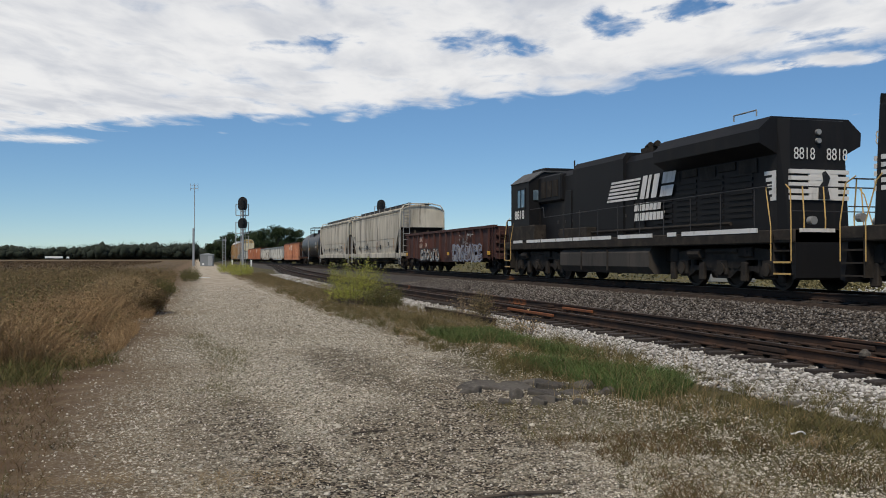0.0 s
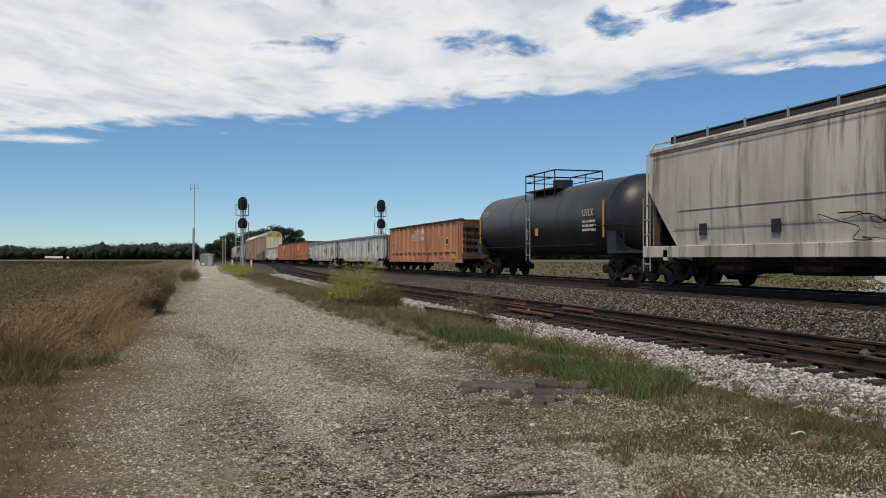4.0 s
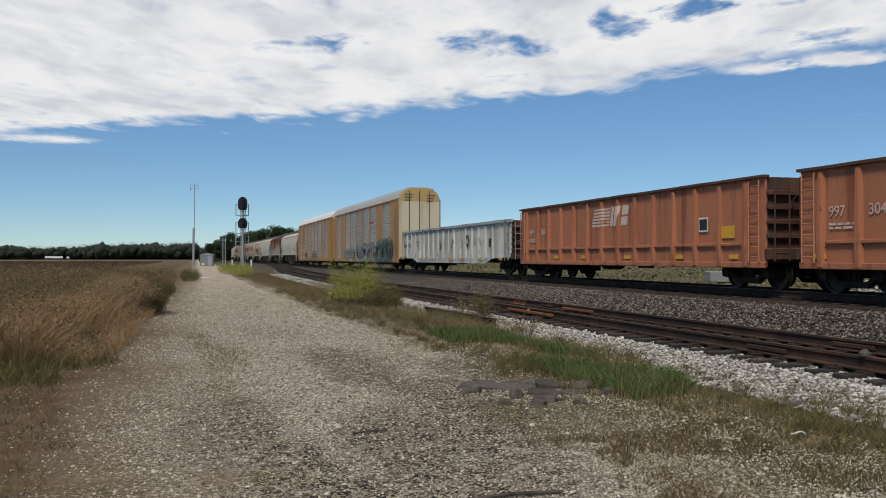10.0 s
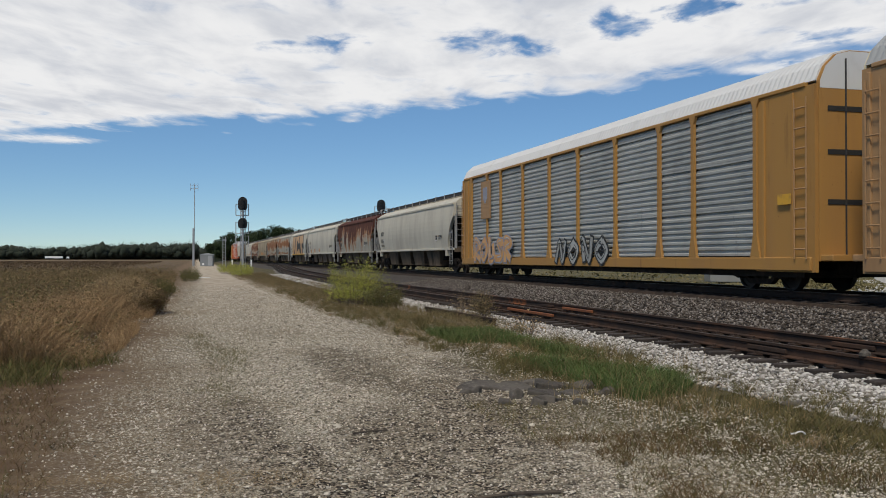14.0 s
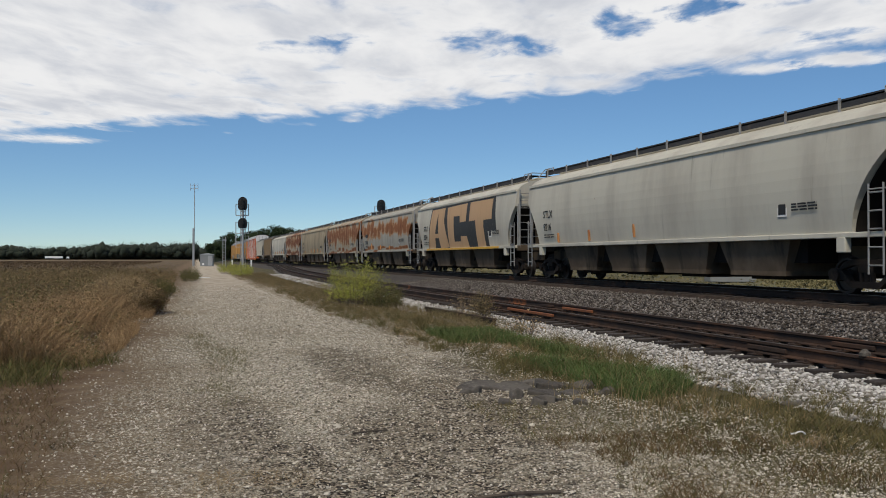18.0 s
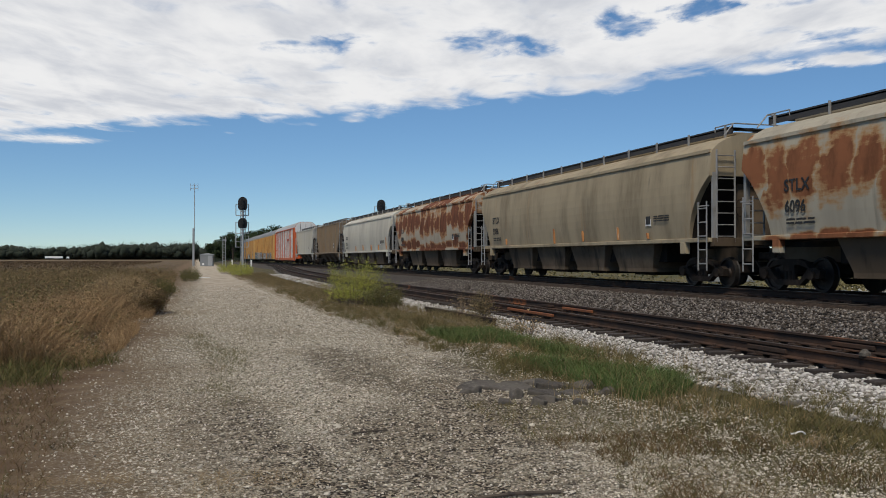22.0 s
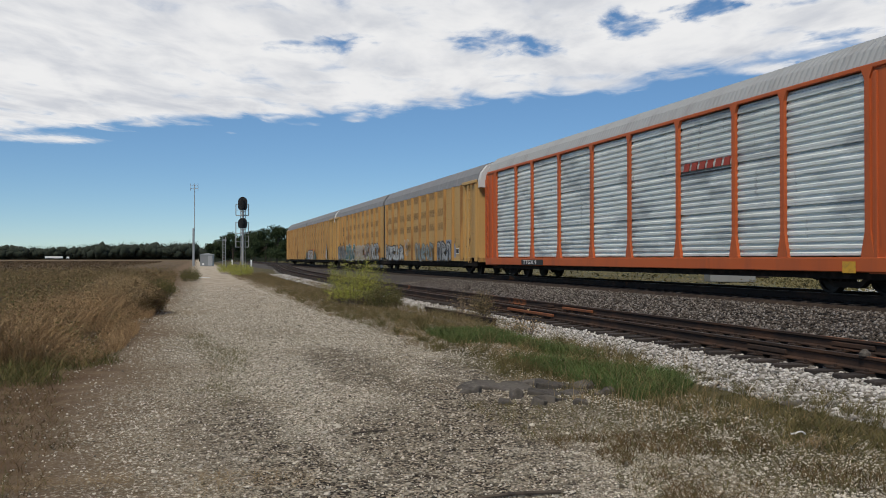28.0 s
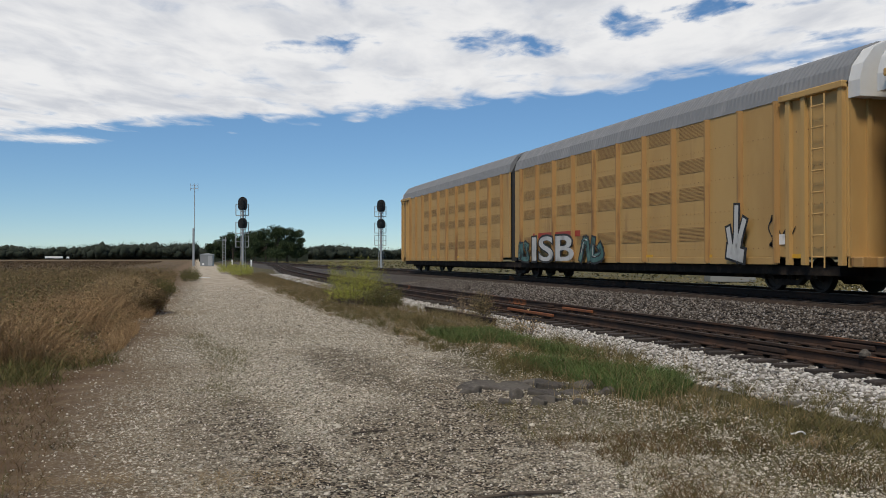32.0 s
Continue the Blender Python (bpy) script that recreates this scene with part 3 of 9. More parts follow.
def graffiti(parent, y0, y1, z0, z1, x, fill, line, count, seed, jag=0.25, extra=None, fat=0.28):
    """Fat overlapping letter forms with outlines, which cannot be read; extra paints their highlights."""
    rnd = random.Random(seed)
    w = (y1 - y0) / count
    hgt = z1 - z0
    for k in range(count):
        fills, lines, marks = Shape(), Shape(), Shape()
        gl = GLYPHS[rnd.randrange(len(GLYPHS))]
        lean, grow = rnd.uniform(-0.18, 0.18), rnd.uniform(0.95, 1.12)
        t = rnd.uniform(0.85, 1.1) * fat * min(w, hgt)
        top = y1 - k * w
        lo, hi = z0 + t * 0.55, z1 - t * 0.55 - rnd.uniform(0, 0.12) * hgt
        pts = []
        for u, v in gl:
            u, v = u + rnd.uniform(-jag, jag) * 0.4, min(max(v + rnd.uniform(-jag, jag) * 0.3, 0), 1)
            pts.append((top - (0.5 + (u - 0.5) * 0.80 * grow + lean * (v - 0.5)) * w, lo + v * (hi - lo)))
        soft = [(y, min(max(z, lo - 0.03), hi + 0.03)) for y, z in rounded(pts, 6)]
        d = 0.003 * (k % 3)
        band(lines, soft, t + 0.13, x - d)
        band(fills, soft, t, x - 0.010 - d)
        # thin inner lines along the letter and a shine near its top
        o = t * 0.22
        inner = swash([(y + o, z + o * 0.4) for y, z in soft[2:-2]], 0.020, x - 0.0215 - d)
        b = len(lines.v)
        lines.v += inner.v
        lines.f += [[b + i for i in f] for f in inner.f]
        for _ in range(3):
            (ya, za), (yb, zb) = rnd.choice(soft), rnd.choice(soft)
            bow = rnd.uniform(-0.25, 0.25) * w
            st = [(ya + (yb - ya) * f + bow * math.sin(f * 3.14), min(max(za + (zb - za) * f, z0), z1)) for f in (0, 0.2, 0.4, 0.6, 0.8, 1)]
            q = swash(st, 0.022, x - 0.0235 - d)
            b = len(lines.v)
            lines.v += q.v
            lines.f += [[b + i for i in f] for f in q.f]
        g = part("graffiti_letter", fills, fill, parent, "spray-painted letter that cannot be read")
        part("outline", lines, line, g)
        if extra:
            for _ in range(2):
                mark = Shape()
                q = rnd.randrange(len(soft) - 6)
                band(mark, [(y - o, z + o) for y, z in soft[q:q + 5]], 0.045, x - 0.0235 - d)
                part("paint_patch", mark, extra, g)


def laid(name, outline, material, parent, skin, off, label=""):
    """A painted outline of (y, z) that follows a bulging side, whose half width at z is skin(z)."""
    bm = bmesh.new()
    bm.faces.new([bm.verts.new((0, y, z)) for y, z in outline])
    for k in range(1, 24):
        bmesh.ops.bisect_plane(bm, geom=bm.verts[:] + bm.edges[:] + bm.faces[:], plane_co=(0, 0, 1.3 + k * 0.11), plane_no=(0, 0, 1))
    for v in bm.verts:
        v.co.x = -(skin(v.co.z) + off)
    me = bpy.data.meshes.new(name)
    bm.to_mesh(me)
    bm.free()
    return part(name, me, material, parent, label)


def scribble(parent, y, z, w, h, x, material, seed, thick=0.02):
    rnd, s = random.Random(seed), Shape()
    for k in range(4):
        pts, yy, zz = [], y - rnd.uniform(0, 0.6) * w, z + rnd.uniform(0, h)
        for i in range(9):
            pts.append((yy, zz))
            yy, zz = yy + rnd.uniform(-0.22, 0.14) * w, min(max(zz + rnd.uniform(-0.5, 0.5) * h, z), z + h)
        t = swash(rounded(pts, 4), thick, x - 0.005)
        b = len(s.v)
        s.v += t.v
        s.f += [[b + i for i in f] for f in t.f]
    return part("scrawl", s, material, parent, "spray-painted scrawl")


# ---- parts that all rail cars share ----
WHEEL = Shape()
WHEEL.loft([[(x, r * math.cos(2 * math.pi * i / 24), r * math.sin(2 * math.pi * i / 24)) for i in range(24)] for x, r in ((-0.07, 0.05), (-0.07, 0.13), (-0.02, 0.17), (-0.02, 0.34), (-0.06, 0.36), (-0.06, 0.415), (0.05, 0.42), (0.08, 0.445), (0.08, 0.12))])
WHEEL_MESH = WHEEL.mesh("wheel")
WHEEL_MESH.materials.append(M["wheel"])
tf = Shape()
for sx in (-1, 1):
    x = sx * 1.02
    # two arched halves leave the window for the springs
    tf.prism_x([(-1.16, 0.52), (-1.12, 0.33), (-0.66, 0.33), (-0.42, 0.16), (0.42, 0.16), (0.66, 0.33), (1.12, 0.33), (1.16, 0.52), (1.02, 0.60), (0.74, 0.58), (0.44, 0.30), (-0.44, 0.30), (-0.74, 0.58), (-1.02, 0.60)], x - 0.08, x + 0.08)
    tf.prism_x([(-0.80, 0.55), (-0.40, 0.66), (0.40, 0.66), (0.80, 0.55), (0.60, 0.74), (0.35, 0.80), (-0.35, 0.80), (-0.60, 0.74)], x - 0.07, x + 0.07)
    for y in (-0.16, 0.0, 0.16):
        tf.tube((x, y, 0.29), (x, y, 0.56), 0.06, 8)
    for y in (-0.88, 0.88):
        tf.disc_x(y, 0.42, 0.12, x - 0.14, x + 0.14, 12)
tf.box(-1.08, 1.08, -0.22, 0.22, 0.50, 0.72)
tf.box(-0.55, 0.55, -1.05, 1.05, 0.42, 0.66)
for y in (-0.88, 0.88):
    tf.tube((-0.8, y, 0.42), (0.8, y, 0.42), 0.075, 8)
TRUCK_MESH = tf.mesh("truck")
TRUCK_MESH.materials.append(M["truck"])
cp = Shape().box(-0.11, 0.11, -0.42, 0.2, 0.78, 0.98, 0.03).box(-0.16, 0.14, -0.62, -0.42, 0.72, 1.02, 0.04)
cp.tube((-0.3, 0.0, 0.75), (-0.34, -0.35, 0.42), 0.03)
COUPLER_MESH = cp.mesh("coupler")
COUPLER_MESH.materials.append(M["truck"])


def running_gear(car, length, truck_in=1.9):
    """Two trucks with their wheels, and a coupler at either end."""
    for sy in (-1, 1):
        tr = part("truck", TRUCK_MESH, None, car, "dark cast-steel freight truck", pose(0, sy * (length / 2 - truck_in), 0))
        for y in (-0.88, 0.88):
            for sx in (-1, 1):
                part("wheel", WHEEL_MESH, None, tr, "", pose(sx * 0.755, y, 0.42, 0, 0, 0 if sx < 0 else 180))
        part("coupler", COUPLER_MESH, None, car, "", pose(0, sy * (length / 2 - 0.45), 0, 0, 0, 0 if sy < 0 else 180))


def ladder_mesh(name, height, width, along="y", rungs=7, r=0.018, paint="galv"):
    s = Shape()
    for k in (-0.5, 0.5):
        p = (0, k * width, 0) if along == "y" else (k * width, 0, 0)
        s.tube(p, (p[0], p[1], height), r * 1.2)
    for i in range(rungs):
        z = height * (i + 0.5) / rungs
        a, b = ((0, -width / 2, z), (0, width / 2, z)) if along == "y" else ((-width / 2, 0, z), (width / 2, 0, z))
        s.tube(a, b, r)
    me = s.mesh(name)
    me.materials.append(M[paint])
    return me


RACK_LADDERS = {k: ladder_mesh("ladder", 3.0, 0.42, "y", 8, 0.016, k) for k in ("rack_yellow", "rack_orange", "max_yellow", "gon_orange", "gon_brown", "hop_white")}
LADDER_SIDE = ladder_mesh("ladder", 3.0, 0.42, "y", 8)
LADDER_END = ladder_mesh("ladder", 3.0, 0.42, "x", 8)
LADDER_LOW = ladder_mesh("ladder", 1.9, 0.42, "y", 5)
LADDER_LOW_END = ladder_mesh("ladder", 1.9, 0.42, "x", 5)
BRAKE_WHEEL = Shape()
for i in range(14):
    a, b = 2 * math.pi * i / 14, 2 * math.pi * (i + 1) / 14
    BRAKE_WHEEL.tube((0.26 * math.cos(a), 0, 0.26 * math.sin(a)), (0.26 * math.cos(b), 0, 0.26 * math.sin(b)), 0.018, 5)
for i in range(4):
    BRAKE_WHEEL.tube((0, 0, 0), (0.26 * math.cos(i * 1.57), 0, 0.26 * math.sin(i * 1.57)), 0.014, 4)
BRAKE_MESH = BRAKE_WHEEL.mesh("brake_wheel")
BRAKE_MESH.materials.append(M["truck"])


# ---- rail cars, along local y, with the rail top at z = 0; -x is the side towards the road ----
def hopper(kind, length, paint, label, bulge=0.05, seed=1):
    """A covered hopper. kind: "low" with deep white sills, "round" with smooth bulging sides, "rib" with flat posts."""
    car = thing("covered_hopper", label, "hopper car", group="freight cars of the train")
    L = length - 1.25                      # over the end sills
    zb, ze, zt = {"low": (1.16, 4.06, 4.40), "round": (1.36, 3.74, 4.30), "rib": (1.38, 4.12, 4.42)}[kind]
    hb = L / 2 - {"low": 0.45, "round": 0.12, "rib": 0.9}[kind]      # half length of the body
    run = {"low": 1.6, "round": 1.10, "rib": 1.9}[kind]

    def wide(z):
        k = (z - zb) / (ze - zb)
        return 1.50 + bulge * math.sin(math.pi * min(max(k, 0), 1)) if kind != "rib" else 1.50

    prof = [(wide(zb + (ze - zb) * i / 9), zb + (ze - zb) * i / 9) for i in range(10)]
    prof += [(1.46, ze + 0.06), (1.25, ze + (zt - ze) * 0.45), (0.85, ze + (zt - ze) * 0.8), (0.3, zt)]
    rise = {"low": 1.75, "round": 1.72, "rib": 1.75}[kind]
    rings, lows = [], []
    stations = [-hb, -hb + 0.1] + [-hb + run * q for q in (0.2, 0.35, 0.5, 0.65, 0.8, 0.9, 0.96, 0.99, 1.0)]
    for y in stations + [-y for y in reversed(stations)]:
        d = max(0.0, 1 - (hb - abs(y)) / run)
        k = d if kind != "round" else 0.45 * d + 0.55 * math.sqrt(max(0.0, 1 - (1 - d) ** 2))
        cut = zb + rise * k
        if y < 0:
            lows.append((y, cut))
        half = [(wide(max(z, cut)) if z <= ze else x, max(z, cut)) for x, z in prof]
        rings.append([(x, y, z) for x, z in half] + [(-x, y, z) for x, z in reversed(half)])
    body = Shape().loft(rings)
    body.smooth = False
    b = part("body", body, paint, car)
    for sy in (-1, 1):
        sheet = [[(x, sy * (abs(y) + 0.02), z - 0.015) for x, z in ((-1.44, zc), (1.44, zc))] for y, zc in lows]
        # slope sheets are coloured near-black to stand for the shade on them
        part("slope_sheet", Shape().loft(sheet, caps=False, closed=False), M["shadow_sheet"], car, "slope sheet coloured dark for the shade on it")
    s = Shape()
    for sx in (-1, 1):
        s.box(sx * 1.50 - 0.05, sx * 1.50 + 0.05, -hb + 0.05, hb - 0.05, ze - 0.02, ze + 0.07)
    part("eave_rail", s, paint, car)
    if kind == "rib":
        rib = Shape().box(-1.56, -1.50, -0.05, 0.05, zb, ze).mesh("side_post")
        rib.materials.append(paint)
        n = 17
        for i in range(n):
            y = -hb + run * 0.35 + (2 * hb - 0.7 * run) * i / (n - 1)
            low = max(0.0, (1 - (hb - abs(y)) / run)) * rise
            o = part("side_post", rib, None, car, "", pose(0, y, 0))
            if low > 0.05:
                o.matrix_basis = Matrix.Translation((0, y, ze)) @ Matrix.Diagonal((1, 1, (ze - zb - low) / (ze - zb), 1)) @ Matrix.Translation((0, 0, -ze))
    # side sills and end platforms
    for sx in (-1, 1):
        if kind == "low":
            part("side_sill", Shape().box(sx * 1.53 - 0.05, sx * 1.53 + 0.05, -L / 2 + 0.15, L / 2 - 0.15, 0.84, 1.18, 0.015), paint, car)
        else:
            part("side_sill", Shape().box(sx * 1.51 - 0.06, sx * 1.51 + 0.06, -L / 2 + 0.1, L / 2 - 0.1, zb - 0.10, zb + 0.02, 0.015), paint, car)
    for sy in (-1, 1):
        y = sy * L / 2
        e = Shape().box(-1.5, 1.5, min(y, y - sy * 0.22), max(y, y - sy * 0.22), zb - 0.22, zb + 0.02, 0.02)
        e.box(-0.35, 0.35, min(y, y - sy * 2.6), max(y, y - sy * 2.6), 0.72, 1.1)
        # end sills take the brown bay colour, except on the low cars
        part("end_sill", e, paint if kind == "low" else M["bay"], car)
        # the posts that carry the body over the trucks
        if kind == "round":
            for x in (-1.42, 1.42):
                part("end_post", Shape().box(x - 0.06, x + 0.06, sy * hb - 0.05, sy * hb + 0.05, zb - 0.1, zb + rise + 0.1), M["galv"], car)
            part("end_panel", Shape().box(-0.55, 0.55, sy * (hb - 0.25) - 0.04, sy * (hb - 0.25) + 0.04, zb - 0.2, zb + rise), M["bay"], car, "brown upright end sheet")
            part("ladder", LADDER_LOW, None, car, "", Matrix.Translation((-1.60, sy * (hb - 0.30), 0.48)))
            part("ladder", LADDER_END, None, car, "", Matrix.Translation((-1.12, sy * (hb + 0.10), zb - 0.1)) @ Matrix.Diagonal((1.35, 1, (ze - zb + 0.15) / 3.0, 1)))
            part("grab_rail", Shape().pipe([(-1.60, sy * (hb - 0.5), zb + 0.9), (-1.60, sy * (hb + 0.02), zb + 0.9)], 0.016), M["galv"], car)
            part("end_railing", Shape().pipe([(-1.1, sy * hb, zt - 0.1), (-0.8, sy * hb, zt + 0.24), (0.8, sy * hb, zt + 0.24), (1.1, sy * hb, zt - 0.1)], 0.02).pipe([(-0.8, sy * hb, zt + 0.24), (-0.8, sy * (hb - 0.9), zt + 0.24), (-0.8, sy * (hb - 0.9), zt + 0.1)], 0.018), M["galv"], car)
        else:
            for x in (-1.35, -0.45, 0.45, 1.35):
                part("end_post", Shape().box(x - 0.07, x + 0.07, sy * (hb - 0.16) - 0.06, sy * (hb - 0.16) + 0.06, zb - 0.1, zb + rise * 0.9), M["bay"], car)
            # the near-black colour stands for shade under the hopper's end
            part("end_panel", Shape().box(-1.2, 1.2, sy * (hb - 0.18) - 0.03, sy * (hb - 0.18) + 0.03, zb - 0.1, zb + rise * 0.95), M["shadow_sheet"], car, "end sheet coloured dark for the shade on it")
            part("ladder", LADDER_LOW if kind == "low" else LADDER_SIDE, None, car, "", Matrix.Translation((-1.56, sy * (hb + (0.20 if kind != "low" else 0.10)), zb - 0.75)) @ Matrix.Diagonal((1, 1, 0.95 if kind != "low" else 1.2, 1)))
            part("ladder", LADDER_END, None, car, "", Matrix.Translation((-1.1, sy * (hb + 0.12), zb - 0.1)) @ Matrix.Diagonal((1, 1, (ze - zb + 0.35) / 3.0, 1)))
            hoop = Shape().pipe([(-1.55, sy * (hb + 0.10), zb if kind == "low" else ze - 0.5), (-1.52, sy * (hb + 0.12), ze - 0.05), (-1.25, sy * (hb + 0.14), zt - 0.02), (-0.6, sy * (hb + 0.14), zt + 0.10), (0.6, sy * (hb + 0.14), zt + 0.10), (1.25, sy * (hb + 0.14), zt - 0.02), (1.52, sy * (hb + 0.12), ze - 0.05), (1.55, sy * (hb + 0.1), zb if kind == "low" else ze - 0.5)], 0.035 if kind == "low" else 0.02)
            part("end_hoop", hoop, paint if kind == "low" else M["galv"], car)
        part("jack_pad", Shape().box(-1.58, -1.40, sy * (L / 2 - 1.5) - 0.14, sy * (L / 2 - 1.5) + 0.14, zb - 0.42, zb - 0.08, 0.02), paint, car)
    part("brake_wheel", BRAKE_MESH, None, car, "", pose(-0.5, -L / 2 + 0.12, zb + 0.85))
    # hopper bays
    bays = {"low": 4, "round": 4 if length > 20 else 3, "rib": 4}[kind]
    room = {"low": 2 * (hb - run), "round": length - 7.6, "rib": 2 * (hb - run) + 0.3}[kind]
    foot = 0.33 if kind == "round" else 0.2
    for i in range(bays):
        y = -room / 2 + room * (i + 0.5) / bays
        w = room / bays
        low = 0.38 if kind == "round" else 0.50
        q = Shape().loft([[(sx * 1.42, y + sy * w * (0.44 if kind == "round" else 0.5), zb - 0.02) for sx, sy in ((-1, -1), (1, -1), (1, 1), (-1, 1))],
                          [(sx * (1.28 if kind == "round" else 0.9), y + sy * w * foot, low + 0.12) for sx, sy in ((-1, -1), (1, -1), (1, 1), (-1, 1))],
                          [(sx * (1.28 if kind == "round" else 0.9), y + sy * w * foot, low) for sx, sy in ((-1, -1), (1, -1), (1, 1), (-1, 1))]])
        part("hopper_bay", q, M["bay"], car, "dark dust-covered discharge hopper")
        part("outlet_gate", Shape().box(-0.95, 0.95, y - w * 0.2, y + w * 0.2, low - 0.1, low, 0.015), M["truck"], car)
    part("center_sill", Shape().box(-0.25, 0.25, -L / 2, L / 2, 0.75, 1.24 if kind != "low" else 1.05), M["truck"], car)
    if kind == "round":
        # added block whose black stands for the shade between the bays
        part("slope_plate", Shape().box(-1.1, 1.1, -room / 2, room / 2, 0.70, zb - 0.03), M["shadow_sheet"], car, "black block standing for the shade between the bays")
    if kind == "low":
        part("under_frame", Shape().box(-1.0, 1.0, -room / 2, room / 2, 0.62, 0.86), M["truck"], car)
    # roof walkway on short posts
    hw = hb - 0.05
    rb = Shape()
    for x0 in (-0.80, 0.50):
        rb.box(x0, x0 + 0.30, -hw, hw, zt + 0.10, zt + 0.14)
        rb.box(x0, x0 + 0.02, -hw, hw, zt - 0.03, zt + 0.18)
    for y in (-hw, hw - 0.4):
        rb.box(-0.78, 0.78, y, y + 0.4, zt + 0.10, zt + 0.135)
    part("running_board", rb, M["walkway"], car, "dark steel roof walkway")
    post = Shape().box(-0.025, 0.025, -0.025, 0.025, 0, 0.36).mesh("walkway_post")
    post.materials.append(M["galv"])
    n = int(length / 1.9)
    for i in range(n):
        part("walkway_post", post, None, car, "", pose(-0.835, -hw + 0.3 + (2 * hw - 0.6) * i / (n - 1), zt - 0.15))
    hatch = Shape().box(-0.38, 0.38, -hw + 0.5, hw - 0.5, zt, zt + 0.09, 0.02)
    part("hatch_cover", hatch, paint, car)
    running_gear(car, length, 1.95)
    plate(car, "placard", M["white_paint"], -hb + 3.2, -hb + 3.55, zb + 0.45, zb + 0.85, -1.57, "worn white route placard")
    plate(car, "placard_centre", M["black_paint"], -hb + 3.24, -hb + 3.51, zb + 0.5, zb + 0.8, -1.577)
    return car, hb, zb, ze


GON_END_LADDER = ladder_mesh("ladder", 1.9, 0.42, "x", 5, 0.018, "gon_dark")


def gondola(length, top, paint, label, posts, style, seed=1):
    """An open-topped gondola. style: "low", "tall" with a ledge, "white" with a bowed top chord."""
    car = thing("gondola_car", label, "gondola car", group="freight cars of the train")
    L = length - 1.35
    h = L / 2
    rnd = random.Random(seed)
    end_paint = paint if style == "low" else M["gon_dark"]
    belly = 0.62 if style == "low" else 0.56
    zb = 0.80 if style != "tall" else 0.60
    for sx in (-1, 1):
        if style == "tall":
            side = Shape().prism_x([(-h, zb), (h, zb), (h, top - 0.04), (-h, top - 0.04)], sx * 1.42 - 0.03, sx * 1.42 + 0.03)
        else:
            side = Shape().prism_x([(-h, zb + 0.08), (-h + 2.6, zb), (-h + 3.6, belly), (h - 3.6, belly), (h - 2.6, zb), (h, zb + 0.08), (h, top - 0.04), (-h, top - 0.04)], sx * 1.42 - 0.03, sx * 1.42 + 0.03)
        part("side_sheet", side, paint, car)
        # the top chord, a little battered
        n = 26
        rings = []
        for i in range(n + 1):
            y = -h - 0.04 + (2 * h + 0.08) * i / n
            dz = rnd.uniform(-0.010, 0.010) if style == "white" else rnd.uniform(-0.006, 0.006)
            x = sx * 1.45
            deep = 0.07 if style == "tall" else 0.13
            rings.append([(x - 0.10, y, top - deep + dz), (x + 0.10, y, top - deep + dz), (x + 0.10, y, top + dz), (x - 0.10, y, top + dz)])
        part("top_chord", Shape().loft(rings), {"tall": M["gon_dark"], "white": M["chord"], "low": paint}[style], car)
        if style == "tall":
            part("side_ledge", Shape().box(sx * 1.47 - 0.05, sx * 1.47 + 0.05, -h + 0.9, h - 0.9, 1.14, 1.22, 0.01), paint, car)
            part("side_sill", Shape().box(sx * 1.46 - 0.05, sx * 1.46 + 0.05, -h, h, zb - 0.03, zb + 0.12, 0.015), paint, car)
    # side posts, tapered to the foot
    slim = 0.75 if style == "white" else 1.0      # slimmer pressed posts on the white cars
    wp = 0.7 if style == "white" else 1.0
    pm = Shape().loft([[(-1.45, -w * wp, z), (-1.45 - d, -w * 0.6 * wp, z), (-1.45 - d, w * 0.6 * wp, z), (-1.45, w * wp, z)] for z, w, d in ((zb + 0.02 if style == "tall" else zb, 0.10, 0.10 * slim), (1.15, 0.10, 0.13 * slim), (top - 0.14, 0.08, 0.09 * slim))]).mesh("side_post")
    pm.materials.append(paint)
    for i in range(posts):
        inset = 0.25 if style == "white" else 0.75
        y = -h + inset + (2 * h - 2 * inset) * i / (posts - 1)
        part("side_post", pm, None, car, "", pose(0, y, 0))
        part("side_post", pm, None, car, "", pose(0, y, 0, 0, 0, 180))
    for sy in (-1, 1):
        y = sy * (h - 0.05)
        part("end_sheet", Shape().box(-1.42, 1.42, y - 0.03, y + 0.03, zb + 0.1, top - 0.05), end_paint, car)
        ribs = Shape()
        for i in range(5 if style != "low" else 3):
            z = zb + 0.35 + i * (top - zb - 0.5) / (5 if style != "low" else 3)
            a, b = y, y + sy * 0.14
            ribs.box(-1.42, 1.42, min(a, b), max(a, b), z, z + 0.12, 0.02)
        part("end_rib", ribs, end_paint, car)
        part("end_sill", Shape().box(-1.45, 1.45, min(y, y + sy * 0.25), max(y, y + sy * 0.25), 0.78, 1.06, 0.02), end_paint, car)
        rung = RACK_LADDERS[{"tall": "gon_orange", "low": "gon_brown"}[style]] if style != "white" else LADDER_SIDE
        part("ladder", rung, None, car, "", Matrix.Translation((-1.54, sy * (h - 0.35), 0.72)) @ Matrix.Diagonal((1, 1, (top - 0.85) / 3.0, 1)))
        part("ladder", GON_END_LADDER if style != "white" else LADDER_LOW_END, None, car, "", Matrix.Translation((-1.1, sy * (h + 0.20), 0.75)) @ Matrix.Diagonal((1, 1, (top - 0.9) / 1.9, 1)))
    part("floor", Shape().box(-1.4, 1.4, -h + 0.05, h - 0.05, 0.95, 1.05), M["truck"], car)
    part("center_sill", Shape().box(-0.3, 0.3, -h, h, 0.62, 0.98), M["truck"], car)
